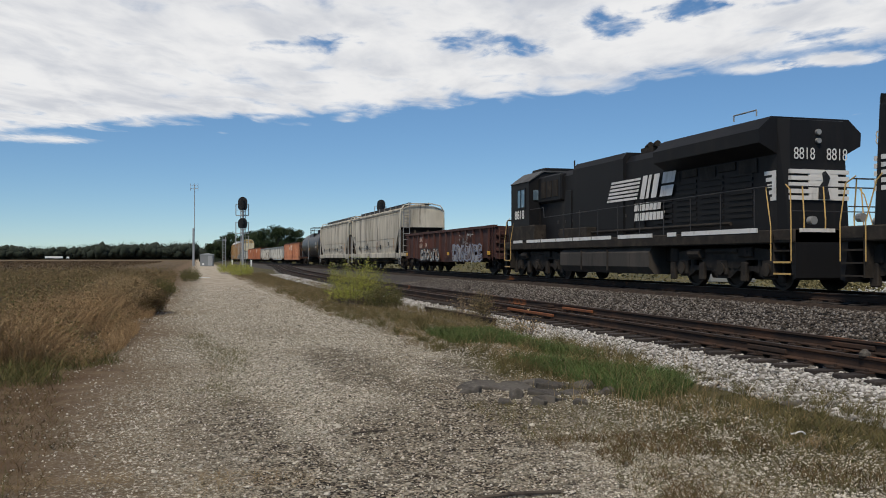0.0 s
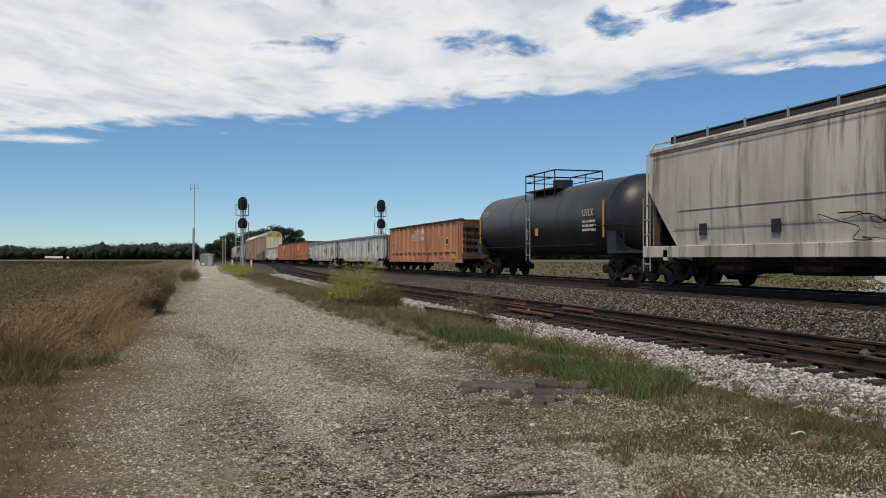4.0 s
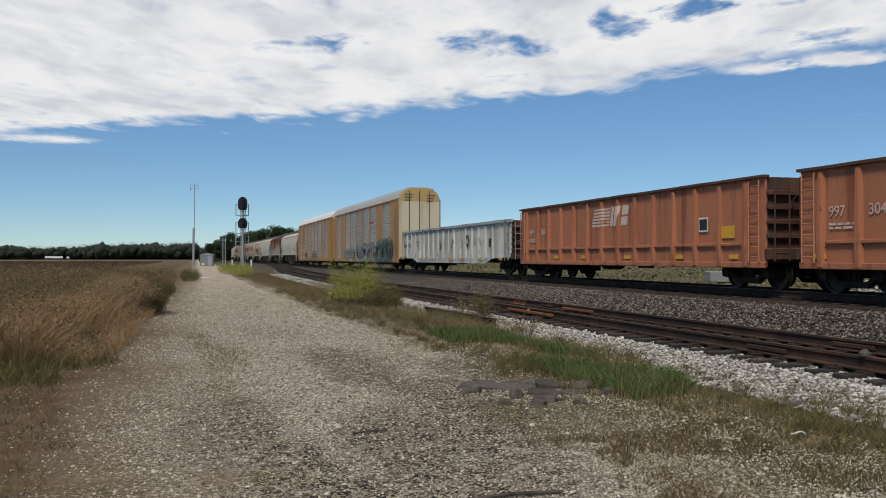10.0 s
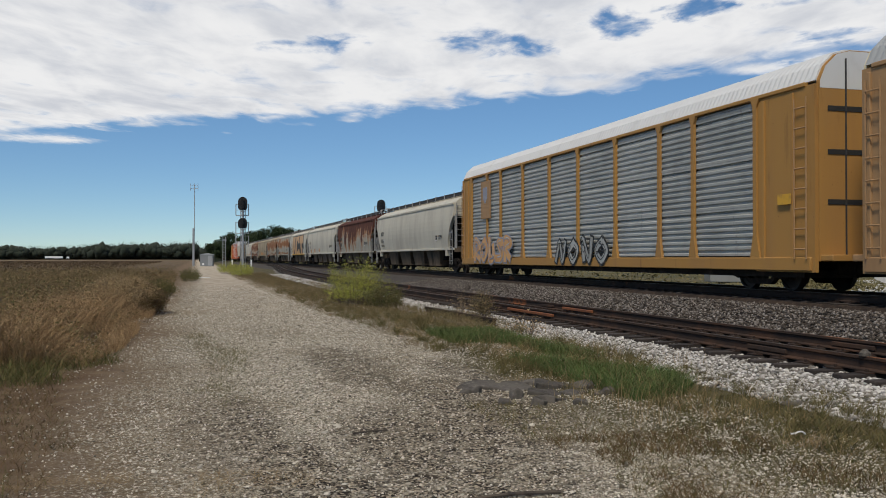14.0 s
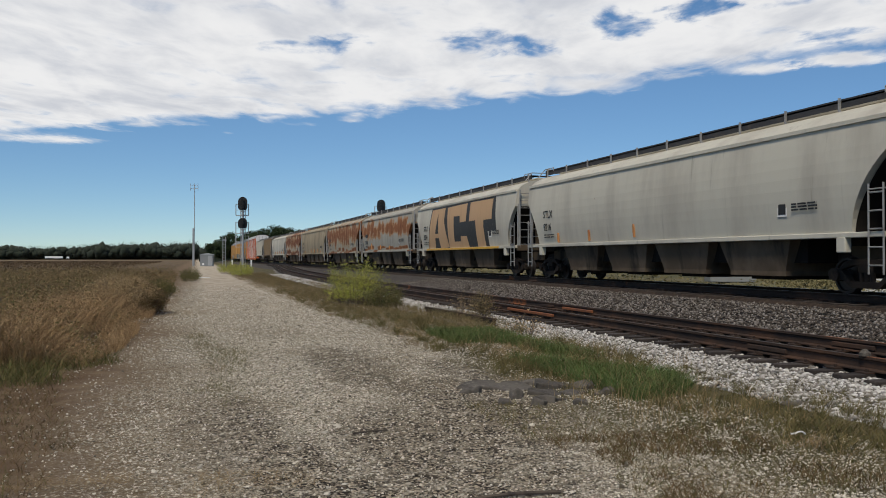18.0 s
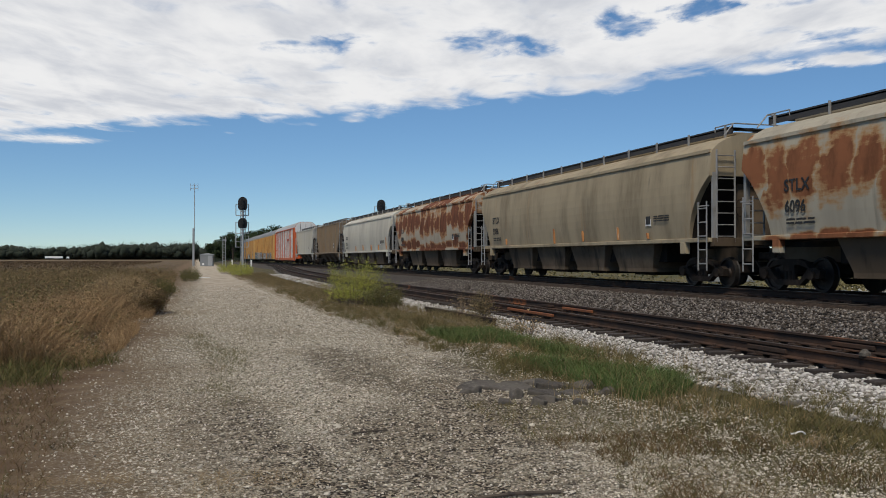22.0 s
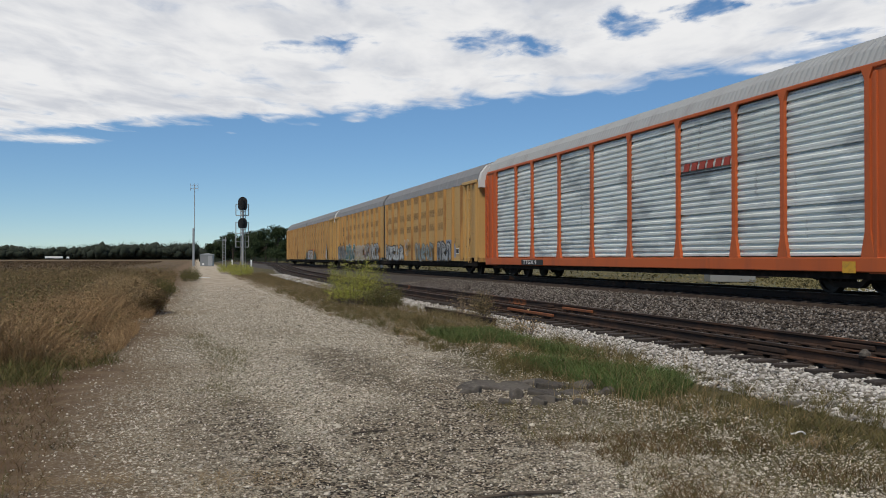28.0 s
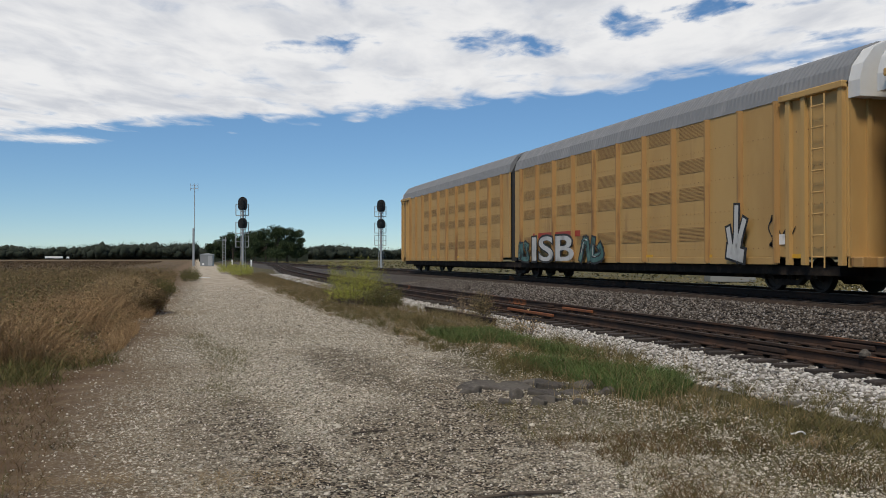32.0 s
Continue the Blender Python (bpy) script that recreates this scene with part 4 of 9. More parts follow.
    part("brake_wheel", BRAKE_MESH, None, car, "", pose(-0.55, -h - 0.2, top - 0.75))
    part("air_reservoir", Shape().tube((-0.8, 0.6, 0.62), (-0.8, 1.7, 0.62), 0.2, 10), M["truck"], car)
    part("brake_valve", Shape().box(-1.1, -0.7, -1.6, -1.2, 0.5, 0.72, 0.03), M["truck"], car)
    running_gear(car, length, 1.95)
    return car, h


def autorack(length, frame_paint, panel_paint, roof_paint, end_paint, label, posts, plain=()):
    """An enclosed rack car: corrugated panels between posts, a faceted roof, doors at the ends."""
    car = thing("autorack_car", label, "autorack car", group="freight cars of the train")
    L = length - 1.5
    h = L / 2
    zs, ze = 0.84, 4.82
    for sx in (-1, 1):
        part("side_sill", Shape().box(sx * 1.50 - 0.07, sx * 1.50 + 0.07, -h + 0.1, h - 0.1, 0.52, zs, 0.02), frame_paint, car)
        part("top_rail", Shape().box(sx * 1.49 - 0.06, sx * 1.49 + 0.06, -h + 0.3, h - 0.3, ze - 0.02, ze + 0.08, 0.015), frame_paint, car)
    # roof: two slopes and a flat crown, with shallow standing seams
    rings = []
    n = int(L / 0.20)
    for i in range(2 * n + 1):
        y = -h + 0.05 + (2 * h - 0.1) * i / (2 * n)
        k = 0.016 if i % 2 else 0.0
        rings.append([(-1.47 - k, y, ze + 0.08), (-1.30 - k, y, ze + 0.44 + k), (-0.98, y, ze + 0.74 + k), (-0.6, y, ze + 0.84 + k), (0.6, y, ze + 0.84 + k), (0.98, y, ze + 0.74 + k), (1.30 + k, y, ze + 0.44 + k), (1.47 + k, y, ze + 0.08)])
    part("roof", Shape().loft(rings), roof_paint, car)
    # end door bays of plain sheet
    for sy in (-1, 1):
        y0, y1 = sorted((posts[0] if sy < 0 else posts[-1], sy * h))
        for sx in (-1, 1):
            part("end_bay", Shape().box(sx * 1.46 - 0.05, sx * 1.46 + 0.05, y0, y1, zs - 0.35, ze), frame_paint, car)
        for k in range(2):
            yy = y0 + (k + 0.7) * (y1 - y0) / 2
            part("bay_rib", Shape().box(-1.56, -1.50, yy - 0.05, yy + 0.05, zs - 0.2, ze - 0.1, 0.01), frame_paint, car)
        # the doors across the end, in upright leaves under the roof's outline
        for sx in (-1, 1):
            inner = [(sx * 0.015, 0.75), (sx * 0.70, 0.75), (sx * 0.70, ze + 0.77), (sx * 0.6, ze + 0.80), (sx * 0.015, ze + 0.80)]
            outer = [(sx * 0.72, 0.75), (sx * 1.42, 0.75), (sx * 1.42, ze + 0.08), (sx * 1.26, ze + 0.42), (sx * 0.96, ze + 0.70), (sx * 0.72, ze + 0.76)]
            part("end_door", Shape().prism_y(inner, sy * h - 0.05, sy * h + 0.05), end_paint, car)
            part("end_door", Shape().prism_y(outer, sy * h - 0.05, sy * h + 0.05), end_paint, car)
        for x in (-0.71, 0.0, 0.71):
            part("door_rod", Shape().tube((x, sy * (h + 0.07), 0.8), (x, sy * (h + 0.07), ze + 0.6), 0.022), M["walkway"], car)
        part("ladder", RACK_LADDERS["rack_orange" if frame_paint == M["rack_orange"] else "rack_yellow"], None, car, "", Matrix.Translation((-1.60, sy * (h - 0.4), 0.8)) @ Matrix.Diagonal((1, 1, 1.25, 1)))
        part("end_platform", Shape().box(-1.4, 1.4, min(sy * h, sy * (h + 0.45)), max(sy * h, sy * (h + 0.45)), 0.75, 0.9, 0.02), frame_paint, car)
    # corrugated panels
    pr = []
    z, i = zs + 0.04, 0
    while z < ze - 0.10:
        pr += [(-1.478, z), (-1.480, z + 0.06), (-1.438, z + 0.085), (-1.438, z + 0.135)]
        z += 0.165
        i += 1
        if i % 7 == 0:
            pr += [(-1.40, z), (-1.40, z + 0.03), (-1.472, z + 0.035), (-1.472, z + 0.09)]
            z += 0.10
    po = Shape().prism_x([(-0.20, zs - 0.02), (0.20, zs - 0.02), (0.075, zs + 0.55), (0.07, ze - 0.22), (0.17, ze), (-0.17, ze), (-0.07, ze - 0.22), (-0.075, zs + 0.55)], -1.56, -1.47).mesh("side_post")
    po.materials.append(frame_paint)
    part("far_side", Shape().box(1.42, 1.47, -h + 1.5, h - 1.5, zs, ze), panel_paint, car)
    made = {}
    for i, (a, b) in enumerate(zip(posts, posts[1:])):
        w = round(b - a, 2)
        if (w, i in plain) not in made:
            if i in plain:
                q = Shape().box(-1.50, -1.42, -w / 2 + 0.03, w / 2 - 0.03, zs, ze, 0.01).mesh("plain_panel")
            else:
                q = Shape().loft([[(x, y, zz) for x, zz in pr] for y in (-w / 2 + 0.04, w / 2 - 0.04)], caps=False, closed=False).mesh("side_panel")
            q.materials.append(frame_paint if i in plain else panel_paint)
            made[(w, i in plain)] = q
        part("plain_panel" if i in plain else "side_panel", made[(w, i in plain)], None, car, "", pose(0, (a + b) / 2, 0))
    for y in posts:
        part("side_post", po, None, car, "", pose(0, y, 0))
    part("center_sill", Shape().box(-0.4, 0.4, -h, h, 0.42, 0.8).box(-1.34, 1.34, -h + 0.6, h - 0.6, 0.36, 0.52), M["truck"], car)
    running_gear(car, length, 3.4)
    return car, h, zs, ze


def articulated(length, label, paint="max_yellow", rib_paint="max_rib"):
    """A two-unit covered car carrier with a bellows between the units."""
    car = thing("articulated_autorack", label, "autorack car", group="freight cars of the train")
    L = length - 1.2
    h = L / 2
    zs, ze = 0.86, 4.66
    fit = h / 21.83
    for u, (y0, y1) in enumerate(((-h, -0.35), (0.35, h))):
        for sx in (-1, 1):
            part("side_wall", Shape().box(sx * 1.47 - 0.03, sx * 1.47 + 0.03, y0, y1, zs, ze), M[paint], car)
        part("bottom_rail", Shape().box(-1.49, -1.41, y0 + 0.1, y1 - 0.1, zs - 0.02, zs + 0.12, 0.01), M[paint], car)
        rings, k = [], int((y1 - y0) / 0.17)
        for i in range(2 * k + 1):
            y = y0 + (y1 - y0) * i / (2 * k)
            q = 0.012 if i % 2 else 0.0
            rings.append([(-1.52, y, ze - 0.03), (-1.42 - q, y, ze + 0.36 + q), (-1.12 - q, y, ze + 0.74 + q), (-0.65, y, ze + 0.94 + q), (0.65, y, ze + 0.94 + q), (1.12 + q, y, ze + 0.74 + q), (1.42 + q, y, ze + 0.36 + q), (1.52, y, ze - 0.03)])
        part("roof", Shape().loft(rings), M["max_roof"], car, "grey corrugated roof")
        rib = Shape().loft([[(-1.50, -0.055, z), (-1.64, -0.035, z), (-1.64, 0.035, z), (-1.50, 0.055, z)] for z in (zs - 0.16, ze - 0.04)]).mesh("side_rib")
        rib.materials.append(M[rib_paint])
        out = y0 if u == 0 else y1
        su = -1 if u == 0 else 1
        ribs = [su * q * fit for q in (1.3, 3.15, 5.0, 6.9, 8.75, 10.65, 12.5, 14.35, 16.2, 17.8, 19.35)]
        for y in ribs:
            part("side_rib", rib, None, car, "", pose(0, y, 0))
        for k, (ya, yb) in enumerate(zip(ribs, ribs[1:])):
            y, w = (ya + yb) / 2, abs(yb - ya)
            part("skirt_plate", Shape().box(-1.52, -1.46, y - w * 0.46, y + w * 0.46, zs - 0.20, zs - 0.01, 0.01), M[paint], car)
            if k < 8:
                # louvred vents: a dark recessed plate with thin slats
                for z in (1.30, 2.44, 3.24, 4.22):
                    v = part("vent", Shape().box(-1.506, -1.49, y - w * 0.37, y + w * 0.37, z, z + 0.39), M["vent"], car)
                    sl = Shape()
                    for q in range(10):
                        sl.box(-1.511, -1.505, y - w * 0.37, y + w * 0.37, z + 0.012 + q * 0.038, z + 0.028 + q * 0.038)
                    part("slats", sl, M[paint], v)
        for z in (1.05, 1.78, 2.05, 2.92, 3.78):
            rv = Shape()
            y = y0 + 0.2
            while y < y1 - 0.2:
                rv.box(-1.506, -1.498, y, y + 0.035, z, z + 0.03)
                y += 0.21
            tagged(part("riveting", rv, M[rib_paint], car), kind="stuff")
        sy = su
        # the outer end, with its door, posts and ladder
        e = Shape()
        for yy in (out - sy * 1.9, out - sy * 1.35, out - sy * 0.12):
            e.box(-1.60, -1.48, yy - 0.07, yy + 0.07, zs - 0.20, ze - 0.03)
        part("end_post", e, M[paint], car)
        part("end_header", Shape().box(-1.64, -1.46, min(out, out - sy * 2.2), max(out, out - sy * 2.2), ze - 0.12, ze + 0.04, 0.02), M[paint], car)
        part("ladder", RACK_LADDERS["max_yellow"], None, car, "", Matrix.Translation((-1.66, out - sy * 0.75, 0.6)) @ Matrix.Diagonal((1, 1, 1.3, 1)))
        d = Shape()
        d.box(-1.45, 1.45, out - 0.05, out + 0.05, 0.62, ze + 0.02)
        for x in (-1.0, -0.35, 0.35, 1.0):
            d.box(x - 0.05, x + 0.05, min(out, out + sy * 0.12), max(out, out + sy * 0.12), 0.7, ze)
        part("end_door", d, M[paint], car)
        cap = Shape().loft([[(x, yy, z) for x, z in ((-1.47, 4.30), (-1.47, ze), (-1.37, ze + 0.36), (-1.08, ze + 0.73), (-0.62, ze + 0.93), (0.62, ze + 0.93), (1.08, ze + 0.73), (1.37, ze + 0.36), (1.47, ze), (1.47, 4.30))] for yy in sorted((out - sy * 0.1, out + sy * 0.35))])
        part("end_cap", cap, M["rack_roof_white"], car, "white moulded end cap of the roof")
        part("end_platform", Shape().box(-1.45, 1.45, min(out, out + sy * 0.4), max(out, out + sy * 0.4), 0.62, 0.85, 0.02), M[rib_paint], car)
    rings = []
    for i in range(9):
        y, q = -0.36 + 0.09 * i, 0.05 if i % 2 else 0.0
        rings.append([(-1.40 + q, y, 0.7), (-1.40 + q, y, ze), (-1.05 + q, y, ze + 0.68 - q), (-0.6, y, ze + 0.86 - q), (0.6, y, ze + 0.86 - q), (1.05 - q, y, ze + 0.68 - q), (1.40 - q, y, ze), (1.40 - q, y, 0.7)])
    part("bellows", Shape().loft(rings), M["rubber"], car, "black rubber bellows between the two units")
    part("center_sill", Shape().box(-0.5, 0.5, -h, h, 0.30, 0.62).box(-1.36, 1.36, -h + 0.4, h - 0.4, 0.42, 0.64), M["truck"], car)
    running_gear(car, length, 3.2)
    mid = part("truck", TRUCK_MESH, None, car, "dark cast-steel shared truck", Matrix.Diagonal((1, 1.15, 1, 1)))
    for y in (-0.88, 0.88):
        for sx in (-1, 1):
            part("wheel", WHEEL_MESH, None, mid, "", pose(sx * 0.755, y, 0.42, 0, 0, 0 if sx < 0 else 180))
    return car, h, zs, ze


def tank_car(length, label):
    car = thing("tank_car", label, "tank car", group="freight cars of the train")
    L = length - 1.3
    r, zc, ht = 1.42, 2.34, (length - 2.2) / 2
    rings = []
    for y, q in ((-ht, 0.05), (-ht + 0.06, 0.35), (-ht + 0.2, 0.62), (-ht + 0.42, 0.84), (-ht + 0.72, 0.97), (-ht + 0.95, 1.0), (ht - 0.95, 1.0), (ht - 0.72, 0.97), (ht - 0.42, 0.84), (ht - 0.2, 0.62), (ht - 0.06, 0.35), (ht, 0.05)):
        rings.append([(r * q * math.cos(2 * math.pi * i / 40), y, zc + r * q * math.sin(2 * math.pi * i / 40)) for i in range(40)])
    s = Shape().loft(rings)
    s.smooth = True
    part("tank", s, M["tank"], car)
    for y in (-ht + 0.95, -2.6, 2.6, ht - 0.95):
        part("weld_band", Shape().loft([[((r + 0.008) * math.cos(2 * math.pi * i / 40), yy, zc + (r + 0.008) * math.sin(2 * math.pi * i / 40)) for i in range(40)] for yy in (y - 0.03, y + 0.03)]), M["tank"], car)
    part("manway", Shape().tube((0, 0, zc + r - 0.1), (0, 0, zc + r + 0.35), 0.42, 16), M["tank"], car)
    pf = Shape().box(-1.05, 1.05, -1.6, 1.6, zc + r - 0.12, zc + r - 0.06)
    part("platform", pf, M["walkway"], car)
    rail = Shape()
    top = zc + r + 0.62
    cor = [(-1.05, -1.6), (1.05, -1.6), (1.05, 1.6), (-1.05, 1.6), (-1.05, -1.6)]
    rail.pipe([(x, y, top) for x, y in cor], 0.028).pipe([(x, y, top - 0.3) for x, y in cor], 0.02)
    for x, y in cor[:4] + [(-1.05, -0.5), (-1.05, 0.6), (1.05, 0)]:
        rail.tube((x, y, zc + r - 0.5), (x, y, top), 0.024)
    part("guard_rail", rail, M["truck"], car)
    for sy in (-1, 1):
        y = sy * (length / 2 - 1.9)
        part("saddle", Shape().prism_y([(-1.3, 0.98), (1.3, 0.98), (1.35, 1.75), (0.9, 1.2), (0, 1.0), (-0.9, 1.2), (-1.35, 1.75)], y - 0.35, y + 0.35), M["tank"], car)
        part("stub_sill", Shape().box(-0.4, 0.4, sy * L / 2 - (2.6 if sy > 0 else 0), sy * L / 2 + (0 if sy > 0 else 2.6), 0.72, 1.05), M["truck"], car)
        part("end_platform", Shape().box(-1.45, 1.45, min(sy * L / 2, sy * (L / 2 - 0.9)), max(sy * L / 2, sy * (L / 2 - 0.9)), 0.98, 1.06, 0.01), M["walkway"], car)
        hr = Shape().pipe([(-1.45, sy * (L / 2 - 0.1), 1.0), (-1.45, sy * (L / 2 - 0.1), 1.95), (-1.45, sy * (L / 2 - 2.4), 1.95)], 0.022).pipe([(-1.45, sy * L / 2, 1.9), (1.45, sy * L / 2, 1.9)], 0.022)
        part("handrail", hr, M["truck"], car)
    part("ladder", LADDER_LOW, None, car, "", Matrix.Translation((-1.50, 0.2, 0.7)) @ Matrix.Diagonal((1, 1, 1.3, 1)))
    part("side_rail", Shape().pipe([(-1.48, -L / 2 + 2.4, 1.3), (-1.48, L / 2 - 2.4, 1.3)], 0.02), M["truck"], car)
    plate(car, "hazard_placard", M["yellow_paint"], -0.8, -0.5, zc - 0.6, zc - 0.3, -1.45, "yellow diamond placard")
    for yy in (-ht + 1.1, ht - 1.3):
        plate(car, "reflector", M["yellow_paint"], yy, yy + 0.12, zc - 0.8, zc + 0.5, -1.45, "yellow reflective strip")
    running_gear(car, length, 1.9)
    return car, ht, zc, r


def locomotive(length, label, porch=0.98):
    """A six-axle road engine; its cab stands at the +y end, the radiator at the -y end."""
    car = thing("locomotive", label, "locomotive", group="engines of the train")
    h = length / 2 - 0.75
    B, W, G = M["loco"], M["white_paint"], M["loco_grey"]
    part("frame", Shape().box(-1.50, 1.50, -h, h, 1.18, 1.52, 0.03), G, car, "weathered black frame and walkway")
    # the white edge of the walkway is broken where steps and doors stand
    e = Shape()
    y = -h + 1.4
    for w, g in ((3.6, 0.3), (0.5, 0.9), (2.3, 0.5), (1.5, 0.08), (1.5, 0.08), (1.5, 0.08), (1.5, 0.08), (1.5, 0.5), (1.1, 0.3), (2.0, 0.2)):
        if y + w < h - 0.6:
            e.box(-1.512, -1.50, y, y + w, 1.46, 1.58)
        y += w + g
    part("edge_stripe", e, W, car, "broken white safety stripe")
    # long hood
    hood = Shape().prism_y([(-0.95, 1.5), (-0.95, 4.05), (-0.75, 4.28), (0.75, 4.28), (0.95, 4.05), (0.95, 1.5)], -h + 4.6, h - 2.95)
    part("long_hood", hood, B, car)
    wide = Shape().prism_y([(-1.05, 1.5), (-1.05, 4.2), (-0.9, 4.42), (0.9, 4.42), (1.05, 4.2), (1.05, 1.5)], -h + 9.5, -h + 13.6)
    part("engine_hood", wide, B, car)
    # radiator cabin with wings that overhang the walkway
    wing = -h + porch + (0.32 if porch > 0.5 else 1.5)
    rad = Shape().prism_y([(-1.0, 1.5), (-1.0, 3.45), (-1.52, 3.72), (-1.54, 4.06), (-1.15, 4.40), (1.15, 4.40), (1.54, 4.06), (1.52, 3.72), (1.0, 3.45), (1.0, 1.5)], wing, -h + 6.6)
    if porch < 0.5:
        part("hood_corner", Shape().prism_y([(-1.0, 1.5), (-1.0, 4.1), (-0.85, 4.38), (0.85, 4.38), (1.0, 4.1), (1.0, 1.5)], -h + porch + 0.32, wing - 0.01), B, car)
    part("radiator_cabin", rad, B, car)
    part("roof_hatch", Shape().box(-0.9, 0.9, -h + 6.5, -h + 7.4, 4.15, 4.46, 0.05), B, car)
    hoodend = Shape().loft([[(-1.0, -h + porch + 0.34, 1.5), (1.0, -h + porch + 0.34, 1.5), (1.0, -h + porch + 0.34, 4.36), (-1.0, -h + porch + 0.34, 4.36)], [(-0.88, -h + porch, 1.5), (0.88, -h + porch, 1.5), (0.80, -h + porch + 0.09, 4.3), (-0.80, -h + porch + 0.09, 4.3)]])
    part("hood_end", hoodend, B, car)
    # doors and grilles along the hood
    door = Shape().box(-1.00, -0.955, -0.30, 0.30, 1.75, 3.45, 0.01).mesh("hood_door")
    door.materials.append(B)
    for i in range(9):
        part("hood_door", door, None, car, "", pose(-0.01, -h + 8.4 + i * 0.72, 0))
    for i in range(4):
        g = Shape()
        for k in range(8):
            g.box(-1.03, -0.985, -h + 2.3 + i * 1.35, -h + 3.4 + i * 1.35, 1.9 + k * 0.16, 1.99 + k * 0.16)
        part("grille", g, B, car)
    part("dynamic_brake_box", Shape().box(-1.1, 1.1, h - 5.4, h - 3.0, 3.1, 4.2, 0.06), B, car)
    for i in range(3):
        part("vent_louvre", Shape().box(-1.13, -1.09, h - 5.1 + i * 0.62, h - 4.7 + i * 0.62, 3.3, 3.95), G, car)
    for y in (7.9, 8.5, 9.3):
        part("small_fitting", Shape().box(-1.0, -0.96, h - y, h - y + 0.15, 3.0, 3.2), M["galv"], car)
    # cab
    c0, c1 = h - 2.95, h - 0.82
    cab = Shape().prism_y([(-1.48, 1.5), (-1.48, 4.06), (-0.85, 4.46), (0.85, 4.46), (1.48, 4.06), (1.48, 1.5)], c0, c1)
    part("cab", cab, B, car)
    part("cab_roof", Shape().prism_y([(-1.53, 4.04), (-0.87, 4.51), (0.87, 4.51), (1.53, 4.04), (1.47, 4.04), (0.85, 4.45), (-0.85, 4.45), (-1.47, 4.04)], c0 - 0.05, c1 + 0.05), M["cab_roof"], car, "faded grey cab roof")
    part("air_conditioner", Shape().box(-0.7, 0.7, c0 + 0.2, c1 - 0.5, 4.49, 4.66, 0.04), B, car)
    for y0, y1, z0, z1 in ((c0 + 0.45, c0 + 0.86, 2.98, 3.74), (c0 + 0.92, c0 + 1.30, 2.98, 3.74)):
        wdw = part("window", Shape().box(-1.50, -1.47, y0, y1, z0, z1, 0.01), M["glass"], car, "side window of the cab with painted pale reflections")
        part("window_frame", Shape().box(-1.515, -1.48, y0 - 0.06, y0, z0 - 0.06, z1 + 0.06).box(-1.515, -1.48, y1, y1 + 0.06, z0 - 0.06, z1 + 0.06).box(-1.515, -1.48, y0, y1, z1, z1 + 0.06).box(-1.515, -1.48, y0, y1, z0 - 0.06, z0), B, wdw)
    part("rear_window", Shape().box(-1.30, -1.05, c0 - 0.05, c0 - 0.03, 3.26, 3.68), M["glass"], car)
    part("front_window", Shape().box(-1.2, 1.2, c1, c1 + 0.02, 3.0, 3.6), M["glass"], car)
    part("cab_door", Shape().box(-1.46, -1.03, c0 - 0.03, c0, 1.6, 3.2, 0.01), B, car)
    part("nose", Shape().prism_y([(-1.0, 1.5), (-1.0, 2.75), (-0.8, 3.0), (0.8, 3.0), (1.0, 2.75), (1.0, 1.5)], c1, h - 0.25), B, car)
    part("battery_box", Shape().box(-1.49, -0.95, c0 - 0.6, c1 + 0.3, 1.55, 2.2, 0.03), G, car, "dusty brown equipment boxes below the cab")
    part("air_box", Shape().box(-1.42, -0.95, c0 - 5.5, c0 - 3.0, 1.55, 1.95, 0.03), G, car)
    # roof fittings
    horn = Shape()
    for k, dy in enumerate((-0.35, -0.12, 0.12, 0.35)):
        horn.tube((-0.55 + 0.1 * (k % 2), -1.35 + dy, 4.55), (-0.55 + 0.1 * (k % 2), -1.35 + dy - 0.3, 4.56), 0.04, 8, 0.11)
    horn.box(-0.6, -0.4, -1.75, -0.95, 4.25, 4.5)
    part("air_horn", horn, G, car)
    part("lifting_bar", Shape().pipe([(-1.1, -h + 2.0, 4.5), (-1.1, -h + 2.0, 4.66), (-1.1, -h + 3.0, 4.66), (-1.1, -h + 3.0, 4.5)], 0.02), M["galv"], car)
    part("antenna", Shape().tube((-0.3, c0 - 2.0, 4.28), (-0.3, c0 - 2.0, 4.75), 0.03), G, car)
    # underneath
    part("fuel_tank", Shape().prism_y([(-1.25, 0.32), (1.25, 0.32), (1.45, 0.55), (1.45, 1.0), (1.3, 1.18), (-1.3, 1.18), (-1.45, 1.0), (-1.45, 0.55)], -3.0, 3.9), M["fuel_tank"], car, "dusty fuel tank")
    # added black box, dark like the shade beneath the frame, hides ground beyond
    part("underbody", Shape().box(-0.85, 0.85, -h + 0.4, h - 0.4, 0.72, 1.2), M["shadow_sheet"], car, "black box filling the shade beneath the frame")
    for y in (-0.2, 1.9):
        part("tank_strap", Shape().box(-1.47, -1.44, y, y + 0.1, 0.4, 1.1), G, car)
